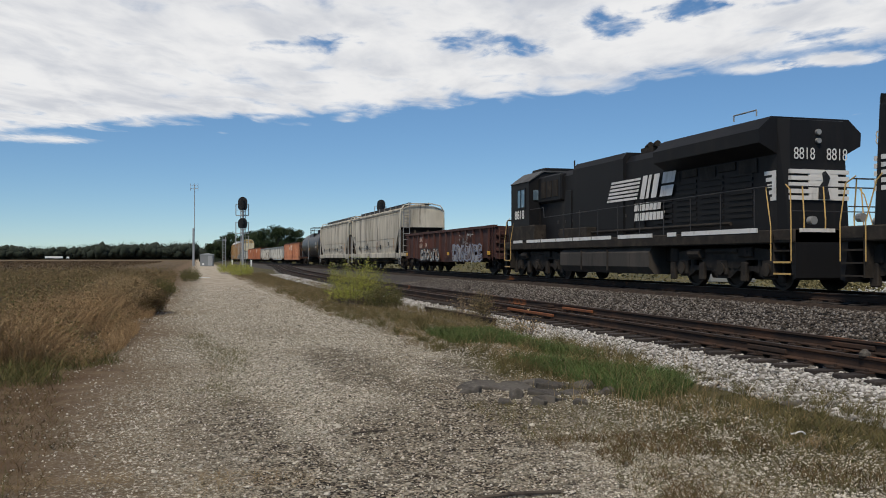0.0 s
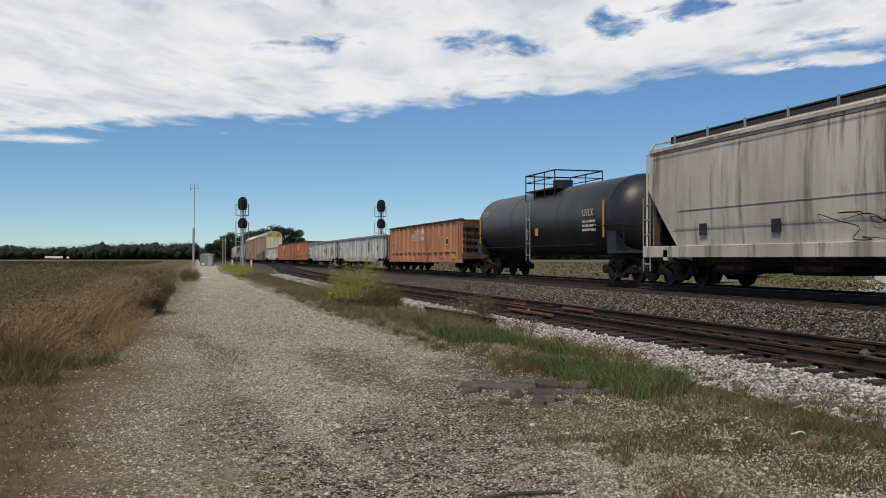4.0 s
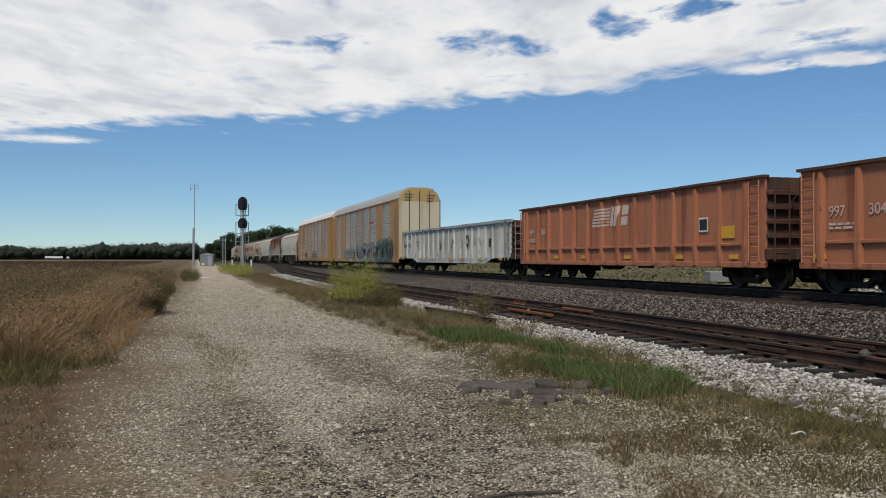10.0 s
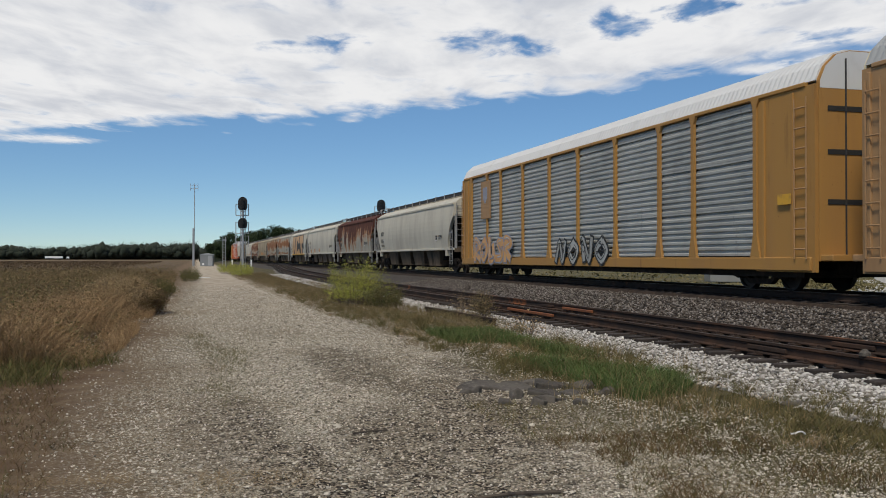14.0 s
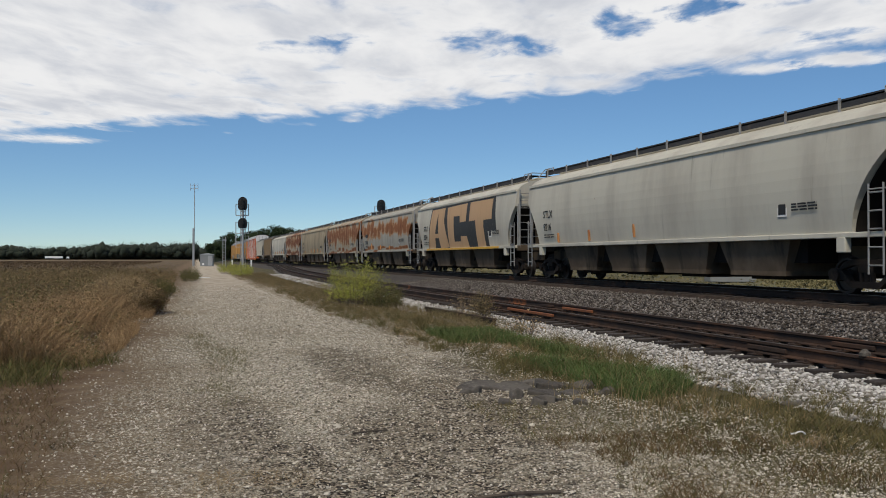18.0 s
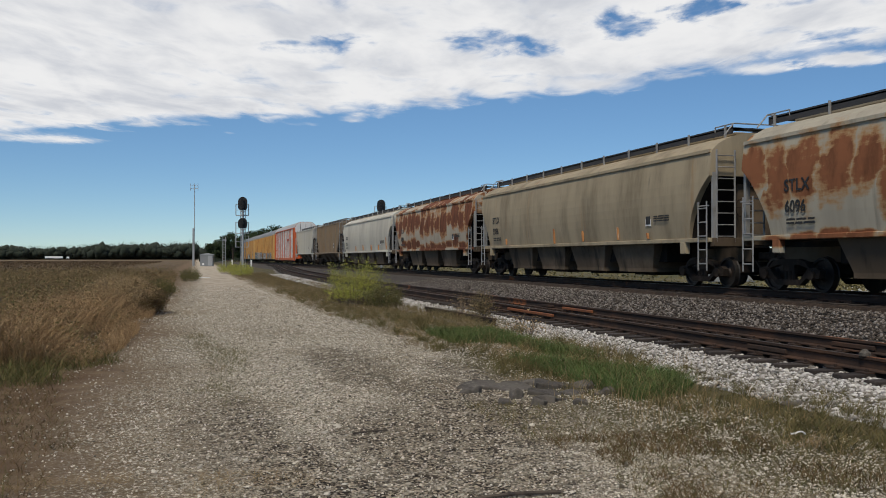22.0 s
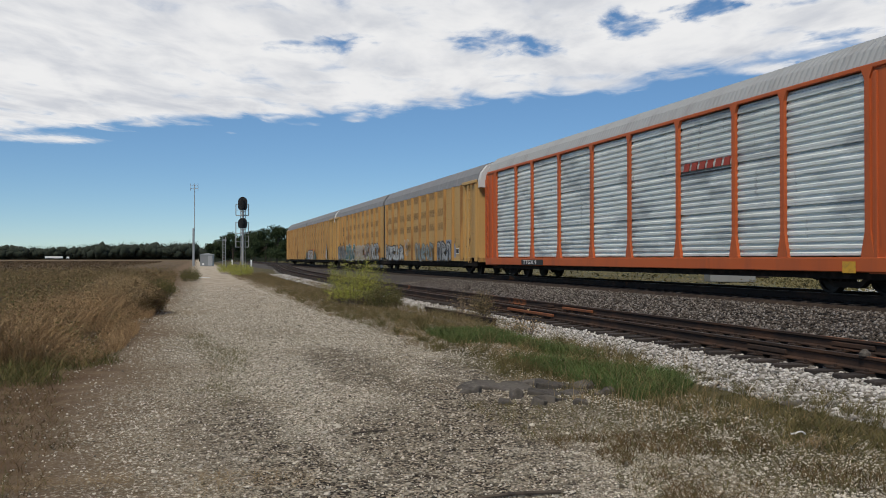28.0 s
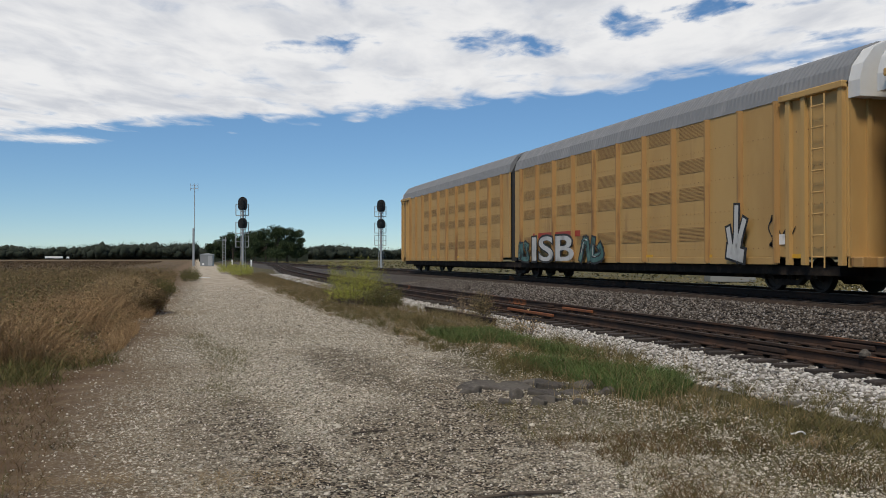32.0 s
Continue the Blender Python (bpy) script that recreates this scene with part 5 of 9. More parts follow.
    for sy in (-1, 1):
        yc = sy * (h - 3.35)
        tr = Shape()
        for sx in (-1, 1):
            x = sx * 1.12
            tr.prism_x([(-2.55, 0.62), (-2.45, 0.98), (-1.6, 1.08), (1.6, 1.08), (2.45, 0.98), (2.55, 0.62), (2.2, 0.60), (1.9, 0.78), (1.1, 0.78), (0.7, 0.55), (-0.7, 0.55), (-1.1, 0.78), (-1.9, 0.78), (-2.2, 0.60)], x - 0.10, x + 0.10)
            tr.prism_x([(-2.4, 0.62), (2.4, 0.62), (2.2, 0.30), (1.75, 0.30), (1.4, 0.48), (0.6, 0.48), (0.3, 0.28), (-0.3, 0.28), (-0.6, 0.48), (-1.4, 0.48), (-1.75, 0.30), (-2.2, 0.30)], x - 0.07, x + 0.07)
            for y in (-2.0, 0.0, 2.0):
                tr.box(x - 0.15, x + 0.15, y - 0.24, y + 0.24, 0.34, 0.78, 0.04)
                tr.disc_x(y, 0.53, 0.17, x - 0.2, x + 0.2, 12)
                tr.tube((x, y - 0.42, 0.45), (x, y - 0.42, 0.80), 0.1, 8)
                tr.tube((x, y + 0.42, 0.45), (x, y + 0.42, 0.80), 0.1, 8)
            tr.box(x - 0.18, x - 0.02, -1.4, -0.8, 0.85, 1.1, 0.03).tube((x - sx * -0.18, 0.9, 0.95), (x - sx * -0.18, 1.5, 0.95), 0.13, 10)
        for y in (-2.0, 0.0, 2.0):
            tr.tube((-0.8, y, 0.53), (0.8, y, 0.53), 0.1, 8)
        for y in (-1.0, 1.0):
            tr.box(-0.6, 0.6, y - 0.55, y + 0.55, 0.25, 0.95, 0.05)
        for sx in (-1, 1):
            x = sx * 1.22
            for y in (-2.55, -1.0, 1.0, 2.55):
                tr.box(x - 0.06, x + 0.06, y - 0.13, y + 0.13, 0.20, 0.72, 0.03)
            tr.tube((x, -0.75, 1.02), (x, 0.75, 1.02), 0.07, 8).box(x - 0.05, x + 0.05, -2.7, -2.3, 0.7, 1.12, 0.03).box(x - 0.05, x + 0.05, 2.3, 2.7, 0.7, 1.12, 0.03)
        t = part("truck", tr, M["loco_grey"], car, "grey-brown three-axle engine truck", pose(0, yc, 0))
        for y in (-2.0, 0.0, 2.0):
            for sx in (-1, 1):
                part("wheel", WHEEL_MESH, None, t, "", Matrix.Translation((sx * 0.755, y, 0.53)) @ Matrix.Rotation(0 if sx < 0 else math.pi, 4, "Z") @ Matrix.Diagonal((1, 1.26, 1.26, 1)))
        # pilot, steps, and the yellow grab rails at the corners
        yy = sy * h
        part("pilot", Shape().prism_x([(yy, 0.35), (yy - sy * 0.12, 0.3), (yy - sy * 0.25, 1.2), (yy, 1.5)], -1.45, 1.45), B, car)
        part("coupler", COUPLER_MESH, None, car, "", pose(0, sy * (length / 2 - 0.45), 0, 0, 0, 0 if sy < 0 else 180))
        for sx in (-1, 1):
            st = Shape()
            for k in range(4):
                st.box(sx * 1.50 - 0.02 if sx > 0 else -1.52, sx * 1.50 + 0.02 if sx > 0 else -1.10, min(yy - sy * 0.1, yy - sy * 0.75), max(yy - sy * 0.1, yy - sy * 0.75), 0.42 + k * 0.28, 0.46 + k * 0.28)
            st.box(sx * 1.2 - 0.3, sx * 1.2 + 0.3, yy - sy * 0.78 - 0.02, yy - sy * 0.78 + 0.02, 0.4, 1.4)
            part("step_well", st, G, car)
            for k, dy in enumerate((0.08, 0.85)):
                part("grab_rail", Shape().pipe([(sx * 1.52, yy - sy * dy, 0.75), (sx * 1.52, yy - sy * dy, 1.6), (sx * 1.46, yy - sy * (dy + 0.25 * (1 if k else 0.4)), 2.45), (sx * 1.40, yy - sy * (dy + 0.35), 2.6)], 0.016), M["sand_paint"], car, "yellow grab rail")
        edge = Shape()
        for k in range(2):
            edge.box(-1.525, -1.51, min(yy - sy * 0.1, yy - sy * 0.75), max(yy - sy * 0.1, yy - sy * 0.75), 0.42 + k * 0.28, 0.465 + k * 0.28)
        part("step_edge", edge, M["sand_paint"], car)
    # handrails along the walkway
    hr = Shape().pipe([(-1.46, -h + 0.9, 2.6), (-1.46, c0 - 1.6, 2.45), (-1.46, c0 - 1.55, 2.85), (-1.46, c0 - 0.1, 2.85)], 0.018)
    for i in range(9):
        hr.tube((-1.46, -h + 1.6 + i * 1.5, 1.5), (-1.46, -h + 1.6 + i * 1.5, 2.58), 0.014)
    part("handrail", hr, M["walkway"], car)
    for x in (-1.15, -0.55, 0.55, 1.15):
        part("grab_rail", Shape().pipe([(x, -h + 0.10, 1.05), (x, -h + 0.08, 1.75), (x + 0.12, -h + 0.30, 2.55)], 0.018), M["sand_paint"], car, "yellow grab rail")
    part("end_railing", Shape().pipe([(-1.4, -h + 0.32, 2.55), (1.4, -h + 0.32, 2.55)], 0.018).pipe([(-1.4, -h + 0.2, 1.95), (1.4, -h + 0.2, 1.95)], 0.014), M["walkway"], car)
    part("end_step_edge", Shape().box(-1.35, -0.35, -h - 0.012, -h, 1.44, 1.53).box(0.35, 1.35, -h - 0.012, -h, 1.44, 1.53), W, car, "white edge of the end platform")
    for x in (-0.95, 0.95):
        part("ditch_light", Shape().tube((x, -h - 0.02, 1.72), (x, -h + 0.14, 1.72), 0.10, 12), M["galv"], car)
    for i in range(6):
        part("hood_panel", Shape().box(-1.035, -1.0, -h + 2.1 + i * 0.95, -h + 2.9 + i * 0.95, 3.2 if i % 2 else 3.05, 3.42, 0.01), G, car)
    for i in range(10):
        part("latch", Shape().box(-1.035, -1.0, -h + 8.6 + i * 0.72, -h + 8.66 + i * 0.72, 2.2, 2.32), M["walkway"], car)
    part("cooling_pipe", Shape().pipe([(-1.2, c0 - 2.5, 1.75), (-1.2, -h + 3.0, 1.75)], 0.05, 8), G, car)
    nr = Shape().pipe([(-1.4, h - 0.1, 1.5), (-1.4, h - 0.1, 2.5), (1.4, h - 0.1, 2.5), (1.4, h - 0.1, 1.5)], 0.02).pipe([(-1.4, h - 0.1, 2.5), (-1.4, h - 1.6, 2.55)], 0.02)
    part("front_railing", nr, M["loco"], car)
    # white emblem of plain bars and blocks, stripes at the hood end, road number
    emblem(car, -1.075, 0.62, 2.74, 4.55, 0.74, W)
    for z, n, w in ((2.36, 7, 1.75), (2.04, 8, 1.95)):
        for i in range(n):
            part("name_bar", Shape().prism_x([(-1.35 - w * i / n, z), (-1.40 - w * i / n, z + 0.25), (-1.40 - w * (i + 0.78) / n, z + 0.25), (-1.35 - w * (i + 0.78) / n, z)], -1.07, -1.058), W, car, "worn white bar in a row")
    st = Shape()
    for i in range(5):
        st.box(-1.012, -1.0, -h + porch + 0.35, -h + porch + 0.82 - 0.06 * (4 - i), 2.28 + i * 0.165, 2.38 + i * 0.165)
    st.box(-1.010, -1.0, -h + porch + 0.35, -h + porch + 0.52, 2.28, 3.04)
    for i in range(5):
        st.box(1.0, 1.012, -h + porch + 0.35, -h + porch + 0.82 - 0.06 * (4 - i), 2.28 + i * 0.165, 2.38 + i * 0.165)
    part("hood_stripes", st, W, car, "five white stripes with an animal-shaped block")
    fs = Shape()
    for i in range(5):
        fs.box(-0.87, 0.87, -h + porch - 0.02, -h + porch + 0.05, 2.28 + i * 0.165, 2.385 + i * 0.165)
    fs.box(-0.30, 0.55, -h + porch - 0.015, -h + porch + 0.04, 2.28, 3.04)
    part("end_stripes", fs, W, car)
    part("animal_mark", Shape().prism_y([(-0.05, 2.30), (0.30, 2.30), (0.22, 2.62), (0.30, 2.85), (0.16, 3.02), (0.06, 2.96), (0.10, 2.76), (-0.04, 2.60)], -h + porch - 0.035, -h + porch - 0.02), M["black_paint"], car, "plain black animal-shaped mark")
    for x in (-0.72, 0.25):
        nb = lettering("8818", 0.33, W, car, 0, 3.30, 0, 1.0, 0.0, "road_number", fill=(0.62, 0.30))
        nb.matrix_basis = Matrix.Translation((x, -h + porch + 0.035, 0)) @ Matrix.Rotation(math.pi / 2, 4, "Z")
    lettering("8818", 0.50, W, car, c1 - 0.50, 2.49, -1.50, 1.0, 0.010, "road_number", fill=(1.12, 0.37))
    for z in (4.0, 3.78):
        part("headlight", Shape().tube((0.0, -h + porch - 0.01, z), (0.0, -h + porch + 0.17, z), 0.07, 12), M["galv"], car)
    return car


# ---- ground: one sheet to the horizon, finer near the camera ----
def axis_steps(edges):
    out = []
    for a, b, n in edges:
        out += [a + (b - a) * i / n for i in range(n)]
    return out + [edges[-1][1]]


def road_left(y):
    return np.interp(y, [0, 6.6, 12, 15.5, 27, 75, 150, 400], [-1.0, -1.25, -1.6, -1.0, -0.75, 0.3, 1.6, 4.0])


def road_right(y):
    return np.interp(y, [0, 5.2, 6.1, 6.8, 7.45, 8.2, 8.9, 9.8, 11, 16, 26, 40, 90, 150, 400], [4.9, 4.72, 4.6, 4.48, 4.35, 4.15, 3.95, 3.8, 3.65, 3.75, 3.55, 3.4, 3.7, 4.8, 7.0])


def land(x, y):
    """Height of the bare ground."""
    r = 0.012 * noise.noise((x * 0.9, y * 0.9, 0)) + 0.03 * noise.noise((x * 0.21, y * 0.13, 3)) if abs(x) < 40 and -10 < y < 120 else 0.0
    base = 0.0
    if x < -1.2:
        base = -0.02
    if x > 10.5:
        base = min(0.1, (x - 10.5) * 0.03)
    return base + r


gx = axis_steps([(-2500, -300, 5), (-300, -40, 8), (-40, -6, 17), (-6, 11, 48), (11, 60, 16), (60, 300, 8), (300, 2500, 5)])
gy = axis_steps([(-400, -20, 5), (-20, 2, 8), (2, 30, 70), (30, 120, 45), (120, 500, 10), (500, 4800, 8)])
me = bpy.data.meshes.new("ground")
nx = len(gx)
me.from_pydata([(x, y, land(x, y)) for y in gy for x in gx], [], [(j * nx + i, j * nx + i + 1, (j + 1) * nx + i + 1, (j + 1) * nx + i) for j in range(len(gy) - 1) for i in range(nx - 1)])
for p in me.polygons:
    p.use_smooth = True


# dark cinder patches in the gravel: centre and half sizes
CINDERS = ((3.3, 9.6, 0.75, 1.3), (3.75, 10.7, 0.55, 1.0), (2.6, 7.4, 0.6, 1.1), (2.95, 8.9, 0.95, 2.3), (0.3, 8.2, 0.55, 2.0), (1.55, 5.7, 0.7, 0.8), (1.95, 7.0, 0.85, 1.9), (0.75, 6.4, 0.45, 1.4), (0.95, 5.3, 0.9, 0.6), (2.2, 12.5, 0.6, 2.5), (3.6, 11.6, 0.5, 1.2))


def ground_material():
    m, n, l, p = shader("ground_cover")
    geo = n.new("ShaderNodeNewGeometry")
    pos = geo.outputs["Position"]
    xyz = n.new("ShaderNodeSeparateXYZ")
    l.new(pos, xyz.inputs[0])

    def maths(op, a, b=0.0, c=None):
        q = n.new("ShaderNodeMath")
        q.operation = op
        for i, v in enumerate((a, b) if c is None else (a, b, c)):
            if isinstance(v, (int, float)):
                q.inputs[i].default_value = v
            else:
                l.new(v, q.inputs[i])
        return q.outputs[0]

    def step(v, lo, hi):
        r = n.new("ShaderNodeMapRange")
        r.interpolation_type = "SMOOTHSTEP"
        r.inputs["From Min"].default_value, r.inputs["From Max"].default_value = lo, hi
        l.new(v, r.inputs[0])
        return r.outputs[0]

    wob = n.new("ShaderNodeTexNoise")
    wob.inputs["Scale"].default_value, wob.inputs["Detail"].default_value = 0.45, 6
    l.new(pos, wob.inputs["Vector"])
    w = maths("MULTIPLY_ADD", wob.outputs[0], 1.6, -0.8)
    # across the road: x less the road's slow drift to the right
    ax = maths("SUBTRACT", xyz.outputs[0], maths("MULTIPLY", maths("MAXIMUM", xyz.outputs[1], 0.0), 0.012))
    aw = maths("ADD", ax, w)
    # gravel: limestone grit with fines and dark cinders
    def pebbles(scale, lo, mid, hi):
        v = n.new("ShaderNodeTexVoronoi")
        v.inputs["Scale"].default_value = scale
        l.new(pos, v.inputs["Vector"])
        q = n.new("ShaderNodeRGBToBW")
        l.new(v.outputs["Color"], q.inputs[0])
        r = n.new("ShaderNodeValToRGB")
        r.color_ramp.elements[0].color, r.color_ramp.elements[1].color = (*lo, 1), (*hi, 1)
        r.color_ramp.elements[0].position, r.color_ramp.elements[1].position = 0.22, 0.78
        r.color_ramp.elements.new(0.5).color = (*mid, 1)
        l.new(q.outputs[0], r.inputs[0])
        return v, q.outputs[0], r.outputs[0]

    def shade(col, fac, value):
        """Multiplies a colour, as far as fac goes."""
        mx = n.new("ShaderNodeMix")
        mx.data_type, mx.blend_type = "RGBA", "MULTIPLY"
        l.new(fac, mx.inputs[0])
        l.new(col, mx.inputs[6])
        mx.inputs[7].default_value = (*value, 1)
        return mx.outputs[2]

    grit, bwv, fine = pebbles(80, (0.10, 0.084, 0.058), (0.41, 0.345, 0.245), (0.84, 0.76, 0.61))
    grit2, bw2, coarse = pebbles(38, (0.11, 0.092, 0.065), (0.43, 0.362, 0.26), (0.86, 0.78, 0.63))
    gravel = blend(n, l, noise_mask(n, l, pos, 6, 0.42, 0.58, 5), fine, coarse)
    gravel = shade(gravel, noise_mask(n, l, pos, 0.55, 0.44, 0.66, 6, (1, 0.55, 1)), (0.64, 0.59, 0.52))
    gravel = shade(gravel, noise_mask(n, l, pos, 4.5, 0.54, 0.72, 6), (0.50, 0.46, 0.40))
    far = step(xyz.outputs[1], 12, 45)
    gravel = blend(n, l, far, gravel, blend(n, l, noise_mask(n, l, pos, 1.3, 0.35, 0.75, 6, (1, 0.4, 1)), (0.55, 0.475, 0.365), (0.34, 0.28, 0.205)))
    cinder = maths("MULTIPLY", step(maths("ABSOLUTE", maths("SUBTRACT", aw, 2.4)), 1.3, 0.2), noise_mask(n, l, pos, 0.7, 0.42, 0.6, 5))
    cinder = maths("MULTIPLY", cinder, step(xyz.outputs[1], 16, 7))
    for cx, cy, rx, ry in CINDERS:
        ex = maths("DIVIDE", maths("SUBTRACT", xyz.outputs[0], cx), rx)
        ey = maths("DIVIDE", maths("SUBTRACT", xyz.outputs[1], cy), ry)
        rr = maths("ADD", maths("ADD", maths("MULTIPLY", ex, ex), maths("MULTIPLY", ey, ey)), w)
        cinder = maths("MAXIMUM", cinder, step(rr, 1.5, 0.3))
    coal, bw3, cinders = pebbles(50, (0.022, 0.017, 0.012), (0.070, 0.053, 0.034), (0.50, 0.42, 0.30))
    cinder = maths("MULTIPLY", cinder, maths("ADD", 0.35, maths("MULTIPLY", 0.65, noise_mask(n, l, pos, 5.0, 0.36, 0.56, 6))))
    gravel = blend(n, l, cinder, gravel, cinders)
    # bare earth under the weeds, dust on the left edge of the road
    earth = blend(n, l, noise_mask(n, l, pos, 3, 0.4, 0.7, 6), (0.15, 0.097, 0.055), (0.22, 0.155, 0.09))
    dust = blend(n, l, noise_mask(n, l, pos, 2.2, 0.35, 0.75, 6), (0.275, 0.208, 0.128), (0.165, 0.12, 0.072))
    dust = blend(n, l, noise_mask(n, l, pos, 26, 0.46, 0.56, 3), dust, fine)
    dust = shade(dust, noise_mask(n, l, pos, 9, 0.5, 0.66, 6), (0.6, 0.55, 0.48))
    left = step(aw, -0.2, -1.6)
    col = blend(n, l, step(aw, 0.6, -0.7), gravel, dust)
    col = blend(n, l, left, col, earth)
    verge = blend(n, l, noise_mask(n, l, pos, 2.0, 0.4, 0.7, 6), (0.085, 0.075, 0.035), (0.15, 0.12, 0.065))
    col = blend(n, l, step(aw, 3.3, 4.1), col, verge)
    # the field to the left and the grass beyond the main line
    field = blend(n, l, noise_mask(n, l, pos, 0.05, 0.4, 0.65, 8, (1, 0.3, 1)), (0.12, 0.082, 0.045), (0.155, 0.108, 0.06))
    field = blend(n, l, noise_mask(n, l, pos, 1.2, 0.45, 0.7, 8), field, (0.085, 0.062, 0.035))
    col = blend(n, l, step(ax, -2.2, -4.0), col, field)
    lawn = blend(n, l, noise_mask(n, l, pos, 0.09, 0.4, 0.65, 8), (0.10, 0.09, 0.04), (0.155, 0.13, 0.066))
    col = blend(n, l, step(xyz.outputs[0], 16.5, 18.5), col, lawn)
    l.new(col, p.inputs["Base Color"])
    p.inputs["Roughness"].default_value = 0.95
    p.inputs["Specular IOR Level"].default_value = 0.2
    bp = n.new("ShaderNodeBump")
    bp.inputs["Strength"].default_value, bp.inputs["Distance"].default_value = 0.9, 0.02
    l.new(grit.outputs["Distance"], bp.inputs["Height"])
    l.new(bp.outputs[0], p.inputs["Normal"])
    return m


GROUND = ground_material()
me.materials.append(GROUND)
tagged(new("ground", me), "flat gravel, dry earth and farmland reaching the horizon", "ground", kind="structure")

# the pale service road beyond the tracks, thicker than the grass it lies on
sr = Shape().loft([[(x, y, z) for x, z in ((a, 0.02), (b, 0.02), (b - 0.4, 0.13), (a + 0.4, 0.13))] for y, a, b in ((-60, 25.5, 60), (15, 25.5, 60), (28, 26, 60), (38, 27.5, 60), (44, 30, 60), (47, 34, 58))])
M["pale_road"] = surface("pale_crushed_stone", (0.44, 0.43, 0.385), [((0.32, 0.31, 0.26), 1.2, 0.45, 0.75, (1, 1, 1)), ((0.66, 0.64, 0.6), 9, 0.5, 0.7, (1, 1, 1))], 0.95, bump=0.3)
solid("road_beyond", sr, M["pale_road"], "pale crushed-stone service road beyond the railway", "road", kind="structure")


M["rough_lawn"] = surface("rough_lawn", (0.11, 0.105, 0.045), [((0.17, 0.145, 0.07), 0.8, 0.42, 0.65, (1, 1, 1)), ((0.07, 0.075, 0.03), 3, 0.5, 0.7, (1, 1, 1))], 1.0, bump=0.6, bump_scale=8)
isl = [(25.2, 29.6), (27.8, 33.6), (33.2, 41.0), (37.4, 46.6), (35.0, 49.6), (30.4, 46.4), (26.6, 40.6), (24.2, 34.0)]
solid("grass_island", Shape().loft([[(x, y, 0.05) for x, y in isl], [(x, y, 0.16) for x, y in isl], [(30.4 + (x - 30.4) * 0.9, 40 + (y - 40) * 0.94, 0.24) for x, y in isl]]), M["rough_lawn"], "rough grass island in the pale service road", "grass", kind="structure")

# ---- scattered stones and blades, gathered with numpy ----
def raw_mesh(name, verts, faces, material):
    """verts (n, 3), faces (m, 3)."""
    me = bpy.data.meshes.new(name)
    me.vertices.add(len(verts))
    me.vertices.foreach_set("co", verts.astype(np.float32).ravel())
    me.loops.add(faces.size)
    me.loops.foreach_set("vertex_index", faces.astype(np.int32).ravel())
    me.polygons.add(len(faces))
    me.polygons.foreach_set("loop_start", np.arange(0, faces.size, 3, dtype=np.int32))
    me.polygons.foreach_set("loop_total", np.full(len(faces), 3, dtype=np.int32))
    me.update(calc_edges=True)
    me.validate()
    me.materials.append(material)
    return me


PHI = (1 + 5 ** 0.5) / 2
ICO_V = np.array([(-1, PHI, 0), (1, PHI, 0), (-1, -PHI, 0), (1, -PHI, 0), (0, -1, PHI), (0, 1, PHI), (0, -1, -PHI), (0, 1, -PHI), (PHI, 0, -1), (PHI, 0, 1), (-PHI, 0, -1), (-PHI, 0, 1)]) / 1.9
ICO_F = np.array([(0, 11, 5), (0, 5, 1), (0, 1, 7), (0, 7, 10), (0, 10, 11), (1, 5, 9), (5, 11, 4), (11, 10, 2), (10, 7, 6), (7, 1, 8), (3, 9, 4), (3, 4, 2), (3, 2, 6), (3, 6, 8), (3, 8, 9), (4, 9, 5), (2, 4, 11), (6, 2, 10), (8, 6, 7), (9, 8, 1)])
OCT_V = np.array([(1, 0, 0), (-1, 0, 0), (0, 1, 0), (0, -1, 0), (0, 0, 1), (0, 0, -1)], float)
OCT_F = np.array([(0, 2, 4), (2, 1, 4), (1, 3, 4), (3, 0, 4), (2, 0, 5), (1, 2, 5), (3, 1, 5), (0, 3, 5)])
rng = np.random.default_rng(5)


def stones(name, pts, size, material, label, fine=True, flat=0.7):
    """Broken stones at pts (n, 3), size (n,)."""
    V, F = (ICO_V, ICO_F) if fine else (OCT_V, OCT_F)
    n = len(pts)
    v = V[None] * (1 + rng.uniform(-0.28, 0.28, (n, len(V), 1)))
    v = v * rng.uniform(0.65, 1.25, (n, 1, 3)) * np.array([1, 1, flat])
    a, t = rng.uniform(0, 6.28, n), rng.uniform(-0.5, 0.5, n)
    ca, sa, ct, st = np.cos(a), np.sin(a), np.cos(t), np.sin(t)
    x, y, z = v[..., 0], v[..., 1], v[..., 2]
    y, z = y * ct[:, None] - z * st[:, None], y * st[:, None] + z * ct[:, None]
    x, y = x * ca[:, None] - y * sa[:, None], x * sa[:, None] + y * ca[:, None]
    v = np.stack([x, y, z], -1) * size[:, None, None] + pts[:, None, :]
    f = F[None] + (np.arange(n) * len(V))[:, None, None]
    ob = new(name, raw_mesh(name, v.reshape(-1, 3), f.reshape(-1, 3), material))
    return tagged(ob, label, "gravel", kind="stuff")


